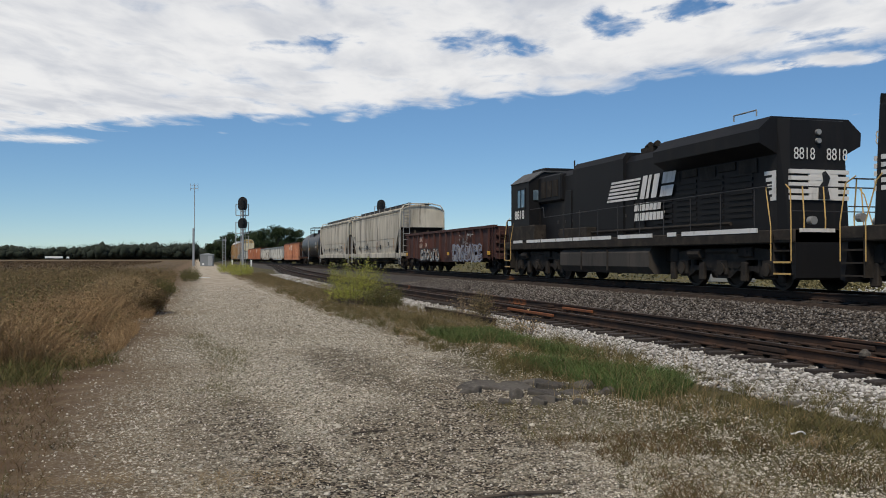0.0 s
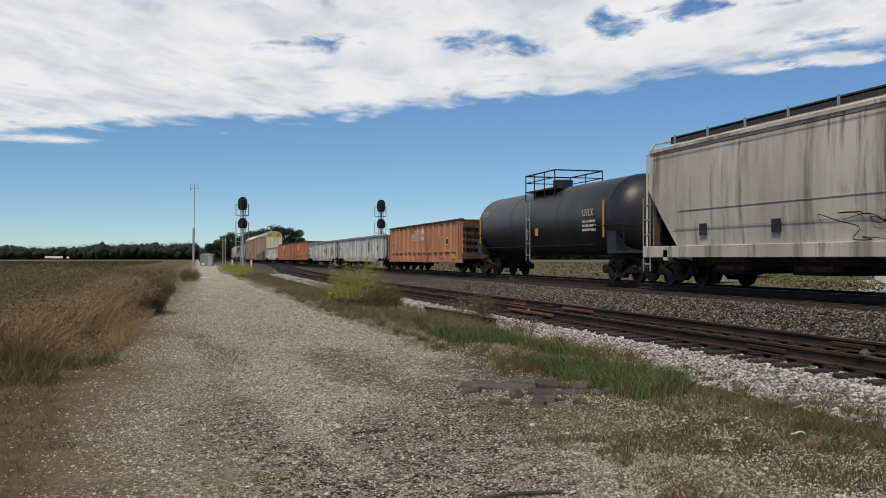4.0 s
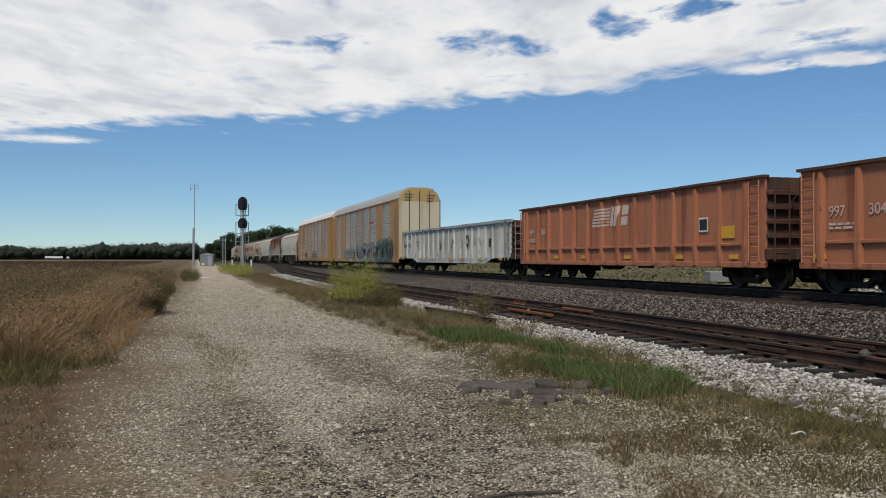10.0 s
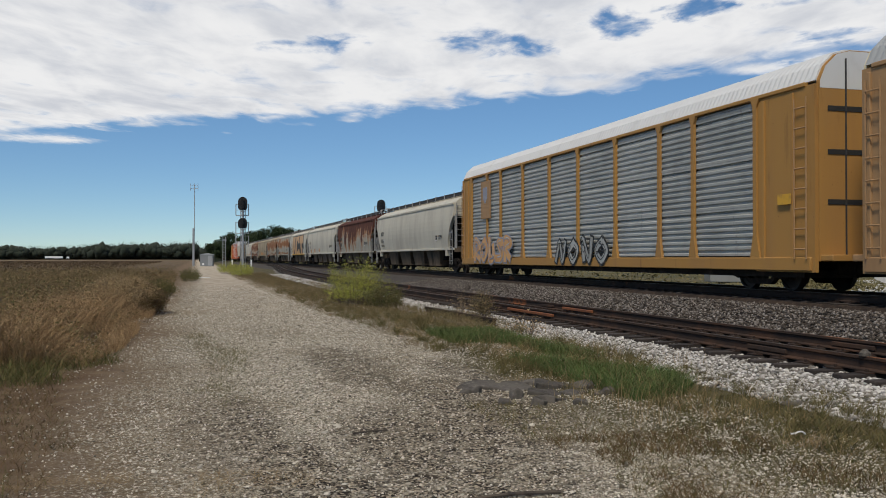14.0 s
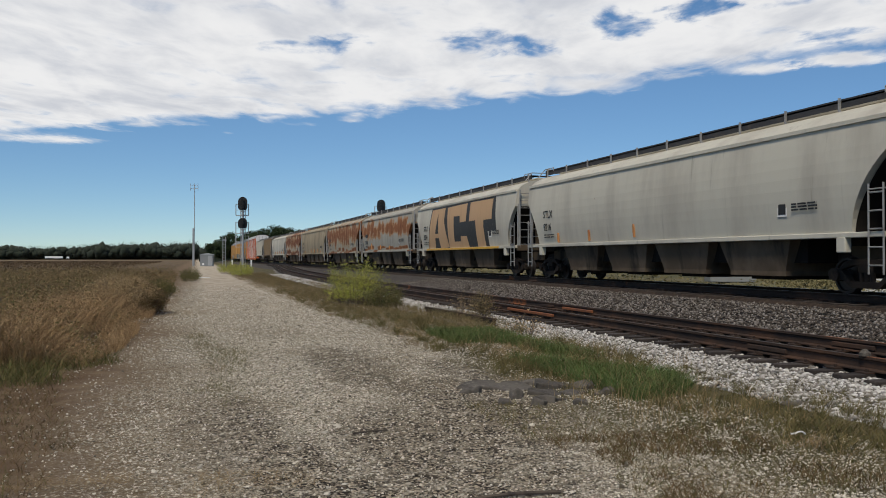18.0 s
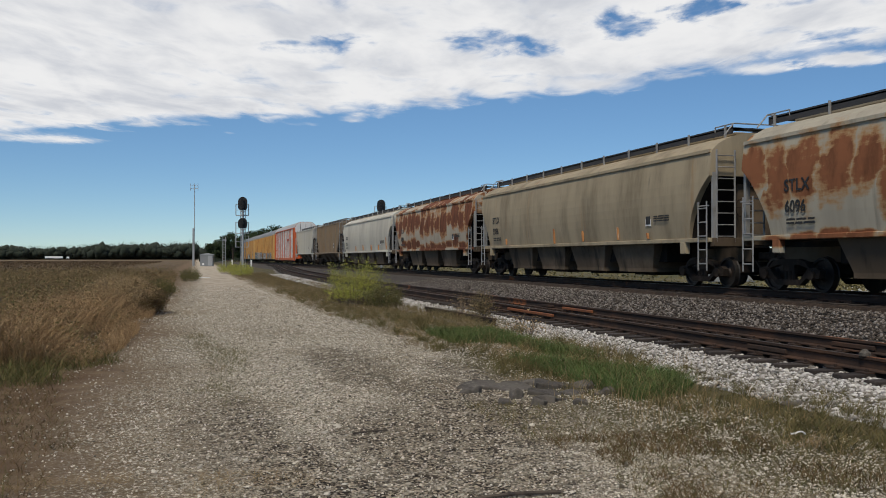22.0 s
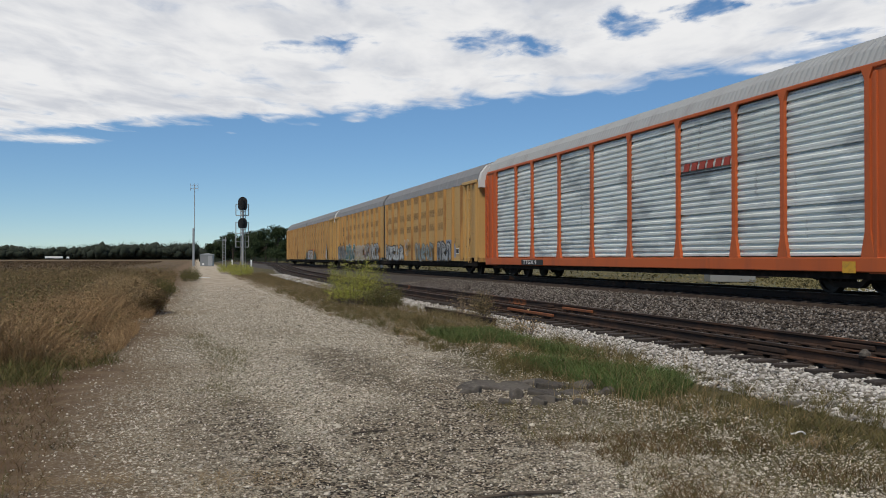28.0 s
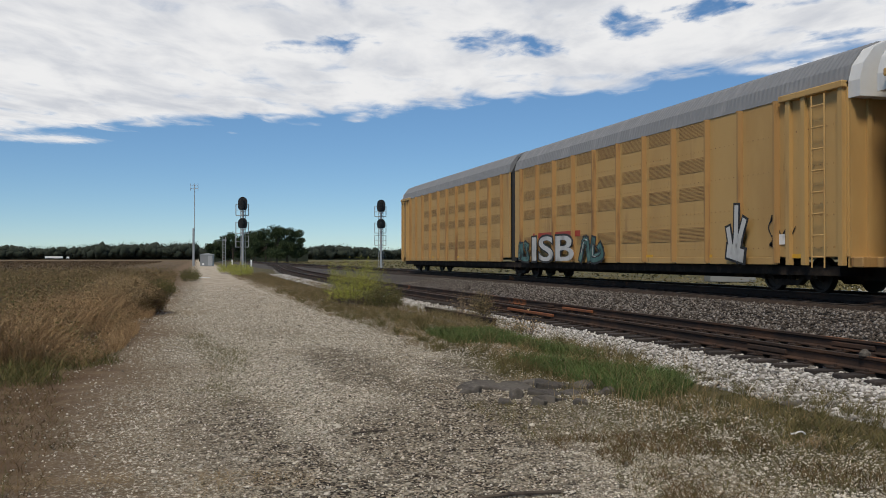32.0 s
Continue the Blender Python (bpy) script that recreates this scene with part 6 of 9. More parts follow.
def blades(name, base, height, width, lean, material, label, category="grass", bend=0.5):
    """Grass: each blade two quads and a tip, bending over."""
    n = len(base)
    a = rng.uniform(0, 6.28, n)
    dx, dy = np.cos(a), np.sin(a)
    b = rng.uniform(0, 6.28, n)
    wx, wy = np.cos(b) * width / 2, np.sin(b) * width / 2
    rows = []
    for k, (hf, of, wf) in enumerate(((0, 0, 1.0), (0.45, 0.25, 0.85), (0.8, 0.62, 0.5), (1.0, 1.0, 0.06))):
        cx, cy = base[:, 0] + dx * lean * height * of, base[:, 1] + dy * lean * height * of
        cz = base[:, 2] + height * (hf - bend * 0.15 * of * of)
        rows.append(np.stack([cx - wx * wf, cy - wy * wf, cz], -1))
        rows.append(np.stack([cx + wx * wf, cy + wy * wf, cz], -1))
    v = np.stack(rows, 1)
    F = np.array([(0, 1, 3), (0, 3, 2), (2, 3, 5), (2, 5, 4), (4, 5, 7), (4, 7, 6)])
    f = F[None] + (np.arange(n) * 8)[:, None, None]
    ob = new(name, raw_mesh(name, v.reshape(-1, 3), f.reshape(-1, 3), material))
    return tagged(ob, label, category, kind="stuff")


def leaves(name, pts, size, material, label, category, flatten=1.0, kind="stuff", parent=None):
    """Small leaf quads folded to two triangles, turned at random."""
    n = len(pts)
    u = rng.normal(size=(n, 3)) * np.array([1, 1, flatten])
    u /= np.linalg.norm(u, axis=1, keepdims=True)
    w = np.cross(u, rng.normal(size=(n, 3)))
    w /= np.linalg.norm(w, axis=1, keepdims=True)
    s = size[:, None]
    v = np.stack([pts - u * s, pts + w * s * 0.55 + np.array([0, 0, 0.1]) * s, pts + u * s, pts - w * s * 0.55], 1)
    f = np.array([(0, 1, 2), (0, 2, 3)])[None] + (np.arange(n) * 4)[:, None, None]
    ob = new(name, raw_mesh(name, v.reshape(-1, 3), f.reshape(-1, 3), material))
    if parent is not None:
        ob.parent = parent
        return ob
    return tagged(ob, label, category, kind=kind)


# ---- the two tracks ----
def side_centre(y):
    """The siding runs straight past the camera and closes on the main line past the signals."""
    k = min(max((y - 62) / 95, 0), 1)
    return SIDE_X + (MAIN_X - 1.3 - SIDE_X) * (k * k * (3 - 2 * k))


def side_level(y):
    k = min(max((y - 40) / 80, 0), 1)
    return SIDE_Z + (MAIN_Z - 0.05 - SIDE_Z) * k


def rail_rings(xf, zf, ys, head):
    prof = [(-0.036, 0), (-0.036, -0.032), (-0.009, -0.05), (-0.009, -0.14), (-0.07, -0.158), (-0.07, -0.172), (0.07, -0.172), (0.07, -0.158), (0.009, -0.14), (0.009, -0.05), (0.036, -0.032), (0.036, 0)]
    if head:
        prof = [(-0.032, 0.003), (0.032, 0.003), (0.032, 0.0), (-0.032, 0.0)]
    return [[(xf(y) + x, y, zf(y) + z) for x, z in prof] for y in ys]


TIE = Shape().box(-1.28, 1.28, -0.11, 0.11, -0.16, 0.0, 0.012).mesh("tie")
TIE.materials.append(M["tie"])
PLATE = Shape().box(-0.19, 0.19, -0.1, 0.1, 0.0, 0.016)
for sx in (-0.12, 0.12):
    PLATE.box(sx - 0.015, sx + 0.015, -0.05, -0.02, 0.016, 0.05)
PLATE = PLATE.mesh("tie_plate")
PLATE.materials.append(M["rail_side"])
rnd = random.Random(3)
for name, xf, zf, top, label in (("track_siding", side_centre, side_level, "rail_dull", "rusty siding track on dark timber ties in pale ballast"),
                                 ("track_main", lambda y: MAIN_X, lambda y: MAIN_Z, "rail_top", "main-line track on dark timber ties")):
    tr = thing(name, label, "railway track", kind="structure")
    far = 150 if name == "track_siding" else 1500
    ys = [-40 + 2.5 * i for i in range(77)] if name == "track_siding" else [-60, 150, 600, 1500]
    for s in (-1, 1):
        off = s * GAUGE / 2
        part("rail", Shape().loft(rail_rings(lambda y: xf(y) + off, zf, ys, False)), M["rail_side"], tr, "weathered steel rail")
        part("rail_head", Shape().loft(rail_rings(lambda y: xf(y) + off, zf, ys, True)), M[top], tr)
        if name == "track_siding":
            for y in (11.3, 23.2, 35.1):
                part("joint_bar", Shape().box(xf(y) + off - 0.045, xf(y) + off + 0.045, y - 0.45, y + 0.45, zf(y) - 0.13, zf(y) - 0.06, 0.01), M["rail_side"], tr)
    if name == "track_siding":
        for x, y0, y1 in ((xf(0) - GAUGE / 2, 19.1, 22.1), (xf(0) + GAUGE / 2, 20.2, 22.0)):
            part("rusty_guard", Shape().box(x - 0.11, x - 0.05, y0, y1, SIDE_Z - 0.13, SIDE_Z - 0.06, 0.012), M["bright_rust"], tr, "orange rusted steel bar along the rail")
    rest = Shape()
    y, count = -4.0, 0
    while y < far and y < 420:
        x, z = xf(y), zf(y) - 0.19
        if count < 150:
            part("tie", TIE, None, tr, "", pose(x + rnd.uniform(-0.06, 0.06), y, z + rnd.uniform(-0.012, 0.008), rnd.uniform(-1, 1), 0, rnd.uniform(-1.5, 1.5)))
            if y < 40:
                for s in (-1, 1):
                    part("tie_plate", PLATE, None, tr, "", pose(x + s * GAUGE / 2, y, z))
        else:
            rest.box(x - 1.28, x + 1.28, y - 0.11, y + 0.11, z - 0.16, z)
        count += 1
        y += 0.55 + rnd.uniform(-0.03, 0.03)
    tagged(part("far_ties", rest, M["tie"], tr), kind="stuff")

# ballast beds: long low banks, one under each track
def bank(name, outline, ys, material, label, follow=lambda y: 0.0, lift=lambda y: 0.0):
    rings = [[(x + follow(y) + 0.06 * noise.noise((x, y * 0.6, 1)), y, z + (lift(y) if z > 0.0 else 0) + 0.02 * noise.noise((x * 2, y * 1.3, 5))) for x, z in outline] for y in ys]
    return solid(name, Shape().loft(rings), material, label, "ballast", kind="structure")


M["ballast_pale"] = surface("pale_ballast", (0.20, 0.185, 0.16), [((0.10, 0.09, 0.075), 22, 0.45, 0.62, (1, 1, 1)), ((0.38, 0.36, 0.33), 30, 0.58, 0.72, (1, 1, 1))], 0.9, bump=1.0, bump_scale=28)
M["ballast_dark"] = surface("grey_ballast", (0.06, 0.05, 0.042), [((0.035, 0.029, 0.024), 16, 0.45, 0.6, (1, 1, 1)), ((0.14, 0.125, 0.11), 30, 0.6, 0.7, (1, 1, 1))], 0.9, bump=1.0, bump_scale=28)
bys = [-40 + 1.6 * i for i in range(110)] + [140, 150]
bank("ballast_siding", [(6.2, -0.08), (6.7, -0.04), (7.45, -0.02), (9.0, 0.02), (10.4, 0.02), (11.2, -0.02), (11.5, -0.2), (6.2, -0.2)], bys, M["ballast_pale"], "pale limestone ballast of the siding", lambda y: side_centre(y) - SIDE_X, lambda y: side_level(y) - SIDE_Z)
bank("ballast_main", [(10.2, -0.05), (10.9, 0.05), (12.9, 0.34), (13.5, 0.365), (14.1, 0.37), (15.3, 0.40), (16.5, 0.37), (17.2, 0.365), (17.8, 0.33), (19.6, 0.02), (20.0, -0.2), (10.2, -0.2)], bys + [200, 400, 1500], M["ballast_dark"], "dark grey ballast bank of the main line")

M["oily_fill"] = surface("oily_ballast", (0.035, 0.025, 0.019), [((0.06, 0.042, 0.03), 9, 0.45, 0.65, (1, 1, 1)), ((0.018, 0.014, 0.012), 4, 0.5, 0.7, (1, 1, 1))], 0.95, bump=0.8, bump_scale=24, spec=0.2)
bank("ballast_crib", [(13.80, 0.34), (13.92, 0.455), (15.3, 0.468), (16.7, 0.455), (16.8, 0.34)], bys + [200, 400, 1500], M["oily_fill"], "dark oily ballast between the main-line ties")

WHITE_STONE = scattered("limestone", [(0.08, 0.07, 0.058), (0.24, 0.222, 0.19), (0.42, 0.395, 0.35), (0.68, 0.65, 0.60), (0.14, 0.122, 0.10)])
DARK_STONE = scattered("trap_rock", [(0.028, 0.022, 0.018), (0.06, 0.049, 0.04), (0.10, 0.083, 0.068), (0.30, 0.27, 0.24), (0.045, 0.035, 0.027)])
ROAD_STONE = scattered("road_gravel", [(0.08, 0.067, 0.047), (0.28, 0.24, 0.175), (0.52, 0.46, 0.36), (0.82, 0.76, 0.64), (0.18, 0.15, 0.105)])


def level(x, y):
    """Height of the pale bed, or of the ground beside it."""
    return np.interp(x - SIDE_X, [-3.2, -2.72, -2.22, -1.47, 0.08, 1.48, 2.28], [0.02, 0.015, 0.0, 0.0, 0.035, 0.035, 0.0])


def spread(n, x0, x1, y0, y1, power=1.7):
    """More of them near the camera."""
    return rng.uniform(x0, x1, n), y0 + (y1 - y0) * rng.uniform(0, 1, n) ** power


x, y = spread(46000, 5.85, 8.12, 4.0, 30)
stones("ballast_stones", np.stack([x, y, level(x, y) + rng.uniform(-0.03, 0.014, len(x))], 1), rng.uniform(0.014, 0.034, len(x)), WHITE_STONE, "loose pale limestone ballast beside the siding")
x, y = spread(15000, 7.40, 8.12, 4.0, 32)
stones("tie_end_stones", np.stack([x, y, level(x, y) + rng.uniform(-0.025, 0.028, len(x))], 1), rng.uniform(0.016, 0.036, len(x)), WHITE_STONE, "pale ballast packed between the tie ends")
x, y = spread(9000, 7.6, 11.0, 4.0, 40)
stones("crib_stones", np.stack([x, y, level(x, y) + rng.uniform(-0.012, 0.02, len(x))], 1), rng.uniform(0.02, 0.04, len(x)), WHITE_STONE, "pale ballast between the ties", False)
x, y = spread(9000, 6.3, 8.0, 28, 75, 1.3)
stones("far_ballast", np.stack([x + np.array([side_centre(v) - SIDE_X for v in y]), y, level(x, y) + 0.02 + np.array([side_level(v) - SIDE_Z for v in y])], 1), rng.uniform(0.025, 0.05, len(x)), WHITE_STONE, "pale ballast further along the siding", False)
x, y = spread(26000, 10.5, 13.0, 6.0, 48, 1.35)
z = np.interp(x, [10.2, 10.9, 12.9, 13.5], [-0.02, 0.06, 0.35, 0.37])
stones("bank_stones", np.stack([x, y, z + rng.uniform(-0.01, 0.03, len(x))], 1), rng.uniform(0.022, 0.045, len(x)), DARK_STONE, "dark broken ballast on the bank", False)
x, y = spread(9000, 12.9, 13.95, 6.0, 48, 1.35)
stones("shoulder_stones", np.stack([x, y, np.full(len(x), 0.365) + rng.uniform(-0.02, 0.02, len(x))], 1), rng.uniform(0.022, 0.04, len(x)), DARK_STONE, "dark ballast on the shoulder of the main line", False)
# road gravel
x, y = spread(190000, -1.9, 5.4, 4.2, 50, 3.2)
dark = np.zeros(len(x))
for cx, cy, rx, ry in CINDERS:
    dark = np.maximum(dark, np.clip(1.4 - ((x - cx) / rx) ** 2 - ((y - cy) / ry) ** 2, 0, 1))
keep = rng.uniform(0, 1, len(x)) < (1 - 0.6 * dark) * np.clip((x + 0.9 + 0.5 * np.sin(y * 0.9)) / 1.6, 0.12, 1) * np.clip((52 - y) / 30, 0, 1)
x, y = x[keep], y[keep]
sz = rng.uniform(0.0045, 0.0112, len(x)) * (1 + 0.9 * (rng.uniform(0, 1, len(x)) > 0.98)) * (1 + y / 26)
stones("road_gravel", np.stack([x, y, np.array([land(a, b) for a, b in zip(x, y)]) + sz * 0.3], 1), sz, ROAD_STONE, "loose limestone gravel on the road", False, 0.6)


# ---- weeds and grass ----
BROWN = scattered("dry_weed", [(0.11, 0.07, 0.032), (0.19, 0.125, 0.058), (0.30, 0.205, 0.10), (0.14, 0.10, 0.042), (0.11, 0.11, 0.036)])
WEED = scattered("weed_leaf", [(0.125, 0.092, 0.044), (0.175, 0.12, 0.058), (0.25, 0.172, 0.088), (0.125, 0.108, 0.045), (0.20, 0.132, 0.064)])
GREEN = scattered("verge_grass", [(0.05, 0.065, 0.017), (0.095, 0.098, 0.028), (0.16, 0.125, 0.048), (0.075, 0.08, 0.022), (0.21, 0.15, 0.065)])
FRESH = scattered("fresh_grass", [(0.05, 0.093, 0.022), (0.078, 0.128, 0.032), (0.112, 0.142, 0.042), (0.14, 0.13, 0.055)])
MEADOW = scattered("meadow_grass", [(0.11, 0.10, 0.042), (0.155, 0.135, 0.06), (0.20, 0.165, 0.08)])
STRAW = scattered("straw", [(0.34, 0.25, 0.13), (0.26, 0.17, 0.08), (0.42, 0.32, 0.18)])
RUSSET = scattered("russet_stems", [(0.12, 0.07, 0.032), (0.17, 0.11, 0.05), (0.09, 0.06, 0.026), (0.11, 0.10, 0.035)])
GOLD = scattered("yellow_weed", [(0.25, 0.27, 0.045), (0.42, 0.40, 0.07), (0.19, 0.23, 0.045), (0.52, 0.47, 0.09)])


def ground_z(x, y):
    return np.array([land(a, b) for a, b in zip(x, y)])


def clumpy(n, x0, x1, y0, y1, power, seed, cells=1.0, keep=0.5):
    """Points in uneven patches."""
    x, y = spread(int(n / keep), x0, x1, y0, y1, power)
    k = np.array([noise.noise((a * cells, b * cells * 0.7, seed)) for a, b in zip(x, y)])
    q = k > np.quantile(k, 1 - keep)
    return x[q], y[q]


# the tall dry growth of the field beside the road, in clumps of uneven height
CROP = scattered("ripe_crop", [(0.075, 0.048, 0.026), (0.10, 0.066, 0.036), (0.125, 0.085, 0.046), (0.085, 0.058, 0.03)])
x, y = spread(56000, -26, -0.7, 12.6, 75, 1.9)
edge = road_left(y) - 0.25 - 0.5 * np.array([noise.noise((0.3, b * 0.35, 7)) for b in y])
q = (x < edge) & (y > 13.4 + 0.9 * np.array([noise.noise((a * 1.1, 2.0, 4)) for a in x]) - np.clip(-x - 3.0, 0, 3) * 0.9)
x, y, edge = x[q], y[q], edge[q]
lump = np.array([noise.noise((a * 0.9, b * 0.55, 11)) + 0.5 * noise.noise((a * 2.6, b * 1.7, 12)) for a, b in zip(x, y)])
up = np.clip((edge - x) / 1.1, 0.28, 1) * np.clip((y - 12.0) / 3.0, 0.35, 1) * np.clip(0.74 + 0.62 * lump, 0.30, 1.15)
gz = ground_z(x, y)
q = rng.uniform(0, 1, len(x)) < 0.55
blades("field_weeds", np.stack([x, y, gz], 1)[q], (rng.uniform(0.35, 0.98, len(x)) * up)[q], rng.uniform(0.003, 0.011, q.sum()), rng.uniform(0.15, 0.9, q.sum()), BROWN, "tall dry brown weeds at the edge of the field", "weeds")
q = np.repeat(np.arange(len(x)), 6)
z = gz[q] + rng.uniform(0.05, 0.92, len(q)) ** 0.8 * up[q]
leaves("weed_heads", np.stack([x[q], y[q], z], 1) + rng.normal(0, 0.09, (len(q), 3)), rng.uniform(0.006, 0.022, len(q)) * (1 + y[q] / 40), WEED, "dry leaves and seed heads of the field weeds", "weeds")
q = np.repeat(np.flatnonzero((lump > 0.12) & (y < 40)), 3)
z = gz[q] + rng.uniform(0.3, 1.0, len(q)) * up[q]
leaves("green_tangle", np.stack([x[q], y[q], z], 1) + rng.normal(0, 0.08, (len(q), 3)), rng.uniform(0.010, 0.028, len(q)), GREEN, "olive green leaves among the dry weeds", "weeds")
x, y = spread(70000, -120, -8, 30, 330, 1.6)
q = x < road_left(y) - 1.0
x, y = x[q], y[q]
leaves("field_crop", np.stack([x, y, rng.uniform(0.1, 0.5, len(x))], 1), rng.uniform(0.035, 0.09, len(x)) * (1 + y / 160), CROP, "ripe brown crop across the field", "crop", 0.6)
PINK = scattered("bleached_weed", [(0.33, 0.22, 0.11), (0.40, 0.28, 0.15), (0.27, 0.165, 0.08), (0.21, 0.13, 0.06)])
x, y = spread(60000, -5.0, -0.4, 13.4, 34, 1.3)
k = np.array([noise.noise((a * 0.7, b * 0.35, 21)) for a, b in zip(x, y)])
rim = road_left(y)
q = (x < rim) & (x > rim - 2.2) & (k > 0.0)
x, y, k, rim = x[q], y[q], k[q], rim[q]
blades("bleached_weeds", np.stack([x, y, ground_z(x, y)], 1), rng.uniform(0.3, 0.85, len(x)) * np.clip((rim - x) / 0.9, 0.3, 1), rng.uniform(0.003, 0.009, len(x)), rng.uniform(0.3, 1.3, len(x)), PINK, "bleached straw-coloured weeds at the road's edge", "weeds")
q = np.repeat(np.arange(len(x)), 2)
leaves("bleached_heads", np.stack([x[q], y[q], ground_z(x[q], y[q]) + rng.uniform(0.1, 0.75, len(q)) * np.clip((rim[q] - x[q]) / 0.9, 0.3, 1)], 1) + rng.normal(0, 0.06, (len(q), 3)), rng.uniform(0.006, 0.018, len(q)), PINK, "bleached dry leaves and seed heads", "weeds")
# green grass at the foot of the weeds, russet and straw nearer to the camera
x, y = spread(11000, -6.0, -0.85, 11.6, 14.8, 1.0)
k = np.array([noise.noise((a * 1.2, b * 1.0, 2)) for a, b in zip(x, y)])
q = (x < road_left(y) + 0.25 + 0.6 * k) & (k > -0.25)
x, y = x[q], y[q]
blades("edge_grass", np.stack([x, y, ground_z(x, y)], 1), rng.uniform(0.05, 0.26, len(x)), rng.uniform(0.004, 0.010, len(x)), rng.uniform(0.4, 1.7, len(x)), GREEN, "green grass along the foot of the weeds")
x, y = spread(5500, -2.6, -0.85, 6.0, 12.4, 1.0)
k = np.array([noise.noise((a * 1.5, b * 1.1, 8)) for a, b in zip(x, y)])
q = x < -1.15 + 0.5 * k - np.clip((y - 9) * 0.12, -0.2, 0.5)
x, y = x[q], y[q]
blades("russet_weeds", np.stack([x, y, ground_z(x, y)], 1), rng.uniform(0.02, 0.10, len(x)), rng.uniform(0.003, 0.007, len(x)), rng.uniform(0.7, 2.4, len(x)), RUSSET, "low russet weeds at the road's edge", "weeds")
x, y = clumpy(1000, -1.7, 1.0, 5.0, 6.5, 1.0, 9.2, 1.4, 0.35)
blades("dead_straw", np.stack([x, y, ground_z(x, y) + 0.012], 1), rng.uniform(0.02, 0.06, len(x)), rng.uniform(0.0025, 0.005, len(x)), rng.uniform(2, 7, len(x)), STRAW, "flattened dead straw on the road", "straw")
# thin grass on the crown of the road
tuft = rng.integers(0, 7, 2200)
x = np.array([0.30, 0.42, 0.50, 0.62, 0.22, 0.38, 0.75])[tuft] + rng.normal(0, 0.16, 2200)
y = np.array([16.3, 15.0, 13.8, 12.6, 17.6, 10.5, 14.4])[tuft] + rng.normal(0, 0.55, 2200)
blades("crown_grass", np.stack([x, y, ground_z(x, y)], 1), rng.uniform(0.012, 0.05, len(x)), rng.uniform(0.004, 0.009, len(x)), rng.uniform(0.6, 2.0, len(x)), GREEN, "thin grass on the crown of the road")
# the verge between the road and the siding
x, y = spread(110000, 3.0, 7.2, 4.2, 90, 2.1)
lo = road_right(y) + 0.25 * np.array([noise.noise((1.3, b * 0.8, 3)) for b in y])
hi = 6.2 + 0.3 * np.array([noise.noise((2.3, b * 0.6, 8)) for b in y]) + np.clip((y - 18) / 30, 0, 0.8)
q = (x > lo) & (x < hi)
x, y = x[q], y[q]
den = np.array([noise.noise((a * 0.9, b * 0.6, 1.5)) for a, b in zip(x, y)])
h = (0.03 + 0.17 * np.clip(den + 0.3, 0, 1)) * rng.uniform(0.5, 1.2, len(x)) * np.clip((x - lo[q]) / 0.8, 0.3, 1) * np.clip(0.6 + y / 25, 0.6, 1.6)
DRY = scattered("dry_verge_grass", [(0.12, 0.088, 0.04), (0.19, 0.135, 0.065), (0.27, 0.195, 0.10), (0.11, 0.10, 0.038), (0.16, 0.11, 0.055)])
OLIVE = scattered("olive_verge_grass", [(0.075, 0.08, 0.025), (0.125, 0.112, 0.038), (0.19, 0.14, 0.06), (0.095, 0.088, 0.03), (0.15, 0.108, 0.047)])
V, wid, arch = np.stack([x, y, ground_z(x, y)], 1), rng.uniform(0.003, 0.009, len(x)), rng.uniform(0.4, 2.0, len(x))
far_dry = y + 1.5 * den + rng.normal(0, 0.8, len(x)) > 13.5
blades("dry_verge_grass", V[far_dry], h[far_dry] * 1.15, wid[far_dry], arch[far_dry], DRY, "dry brown verge grass")
blades("verge_grass", V[~far_dry], h[~far_dry], wid[~far_dry], arch[~far_dry], OLIVE, "rough olive and brown verge grass")
x, y = clumpy(20000, 4.5, 5.85, 8.2, 17.0, 1.0, 1.5, 0.5, 0.62)
blades("fresh_grass", np.stack([x, y, ground_z(x, y)], 1), rng.uniform(0.08, 0.21, len(x)), rng.uniform(0.004, 0.01, len(x)), rng.uniform(0.3, 1.3, len(x)), FRESH, "fresh green grass in the verge")
x, y = clumpy(1500, 3.8, 7.0, 7, 45, 1.2, 5.5, 0.7, 0.35)
blades("dry_stems", np.stack([x, y, ground_z(x, y)], 1), rng.uniform(0.12, 0.36, len(x)), rng.uniform(0.002, 0.005, len(x)), rng.uniform(0.1, 0.5, len(x)), STRAW, "thin dry seed stems in the verge", "weeds")
x, y = clumpy(2600, 2.8, 4.6, 4.7, 6.9, 1.0, 3.5, 2.6, 0.5)
blades("russet_patch", np.stack([x, y, ground_z(x, y)], 1), rng.uniform(0.02, 0.09, len(x)), rng.uniform(0.004, 0.009, len(x)), rng.uniform(0.6, 1.8, len(x)), RUSSET, "low russet weeds among the gravel", "weeds")
x, y = clumpy(5200, 2.7, 5.0, 4.7, 8.8, 1.0, 3.5, 0.8, 0.75)
blades("sparse_grass", np.stack([x, y, ground_z(x, y)], 1), rng.uniform(0.015, 0.06, len(x)), rng.uniform(0.003, 0.008, len(x)), rng.uniform(0.6, 2.4, len(x)), OLIVE, "sparse low grass among the gravel")
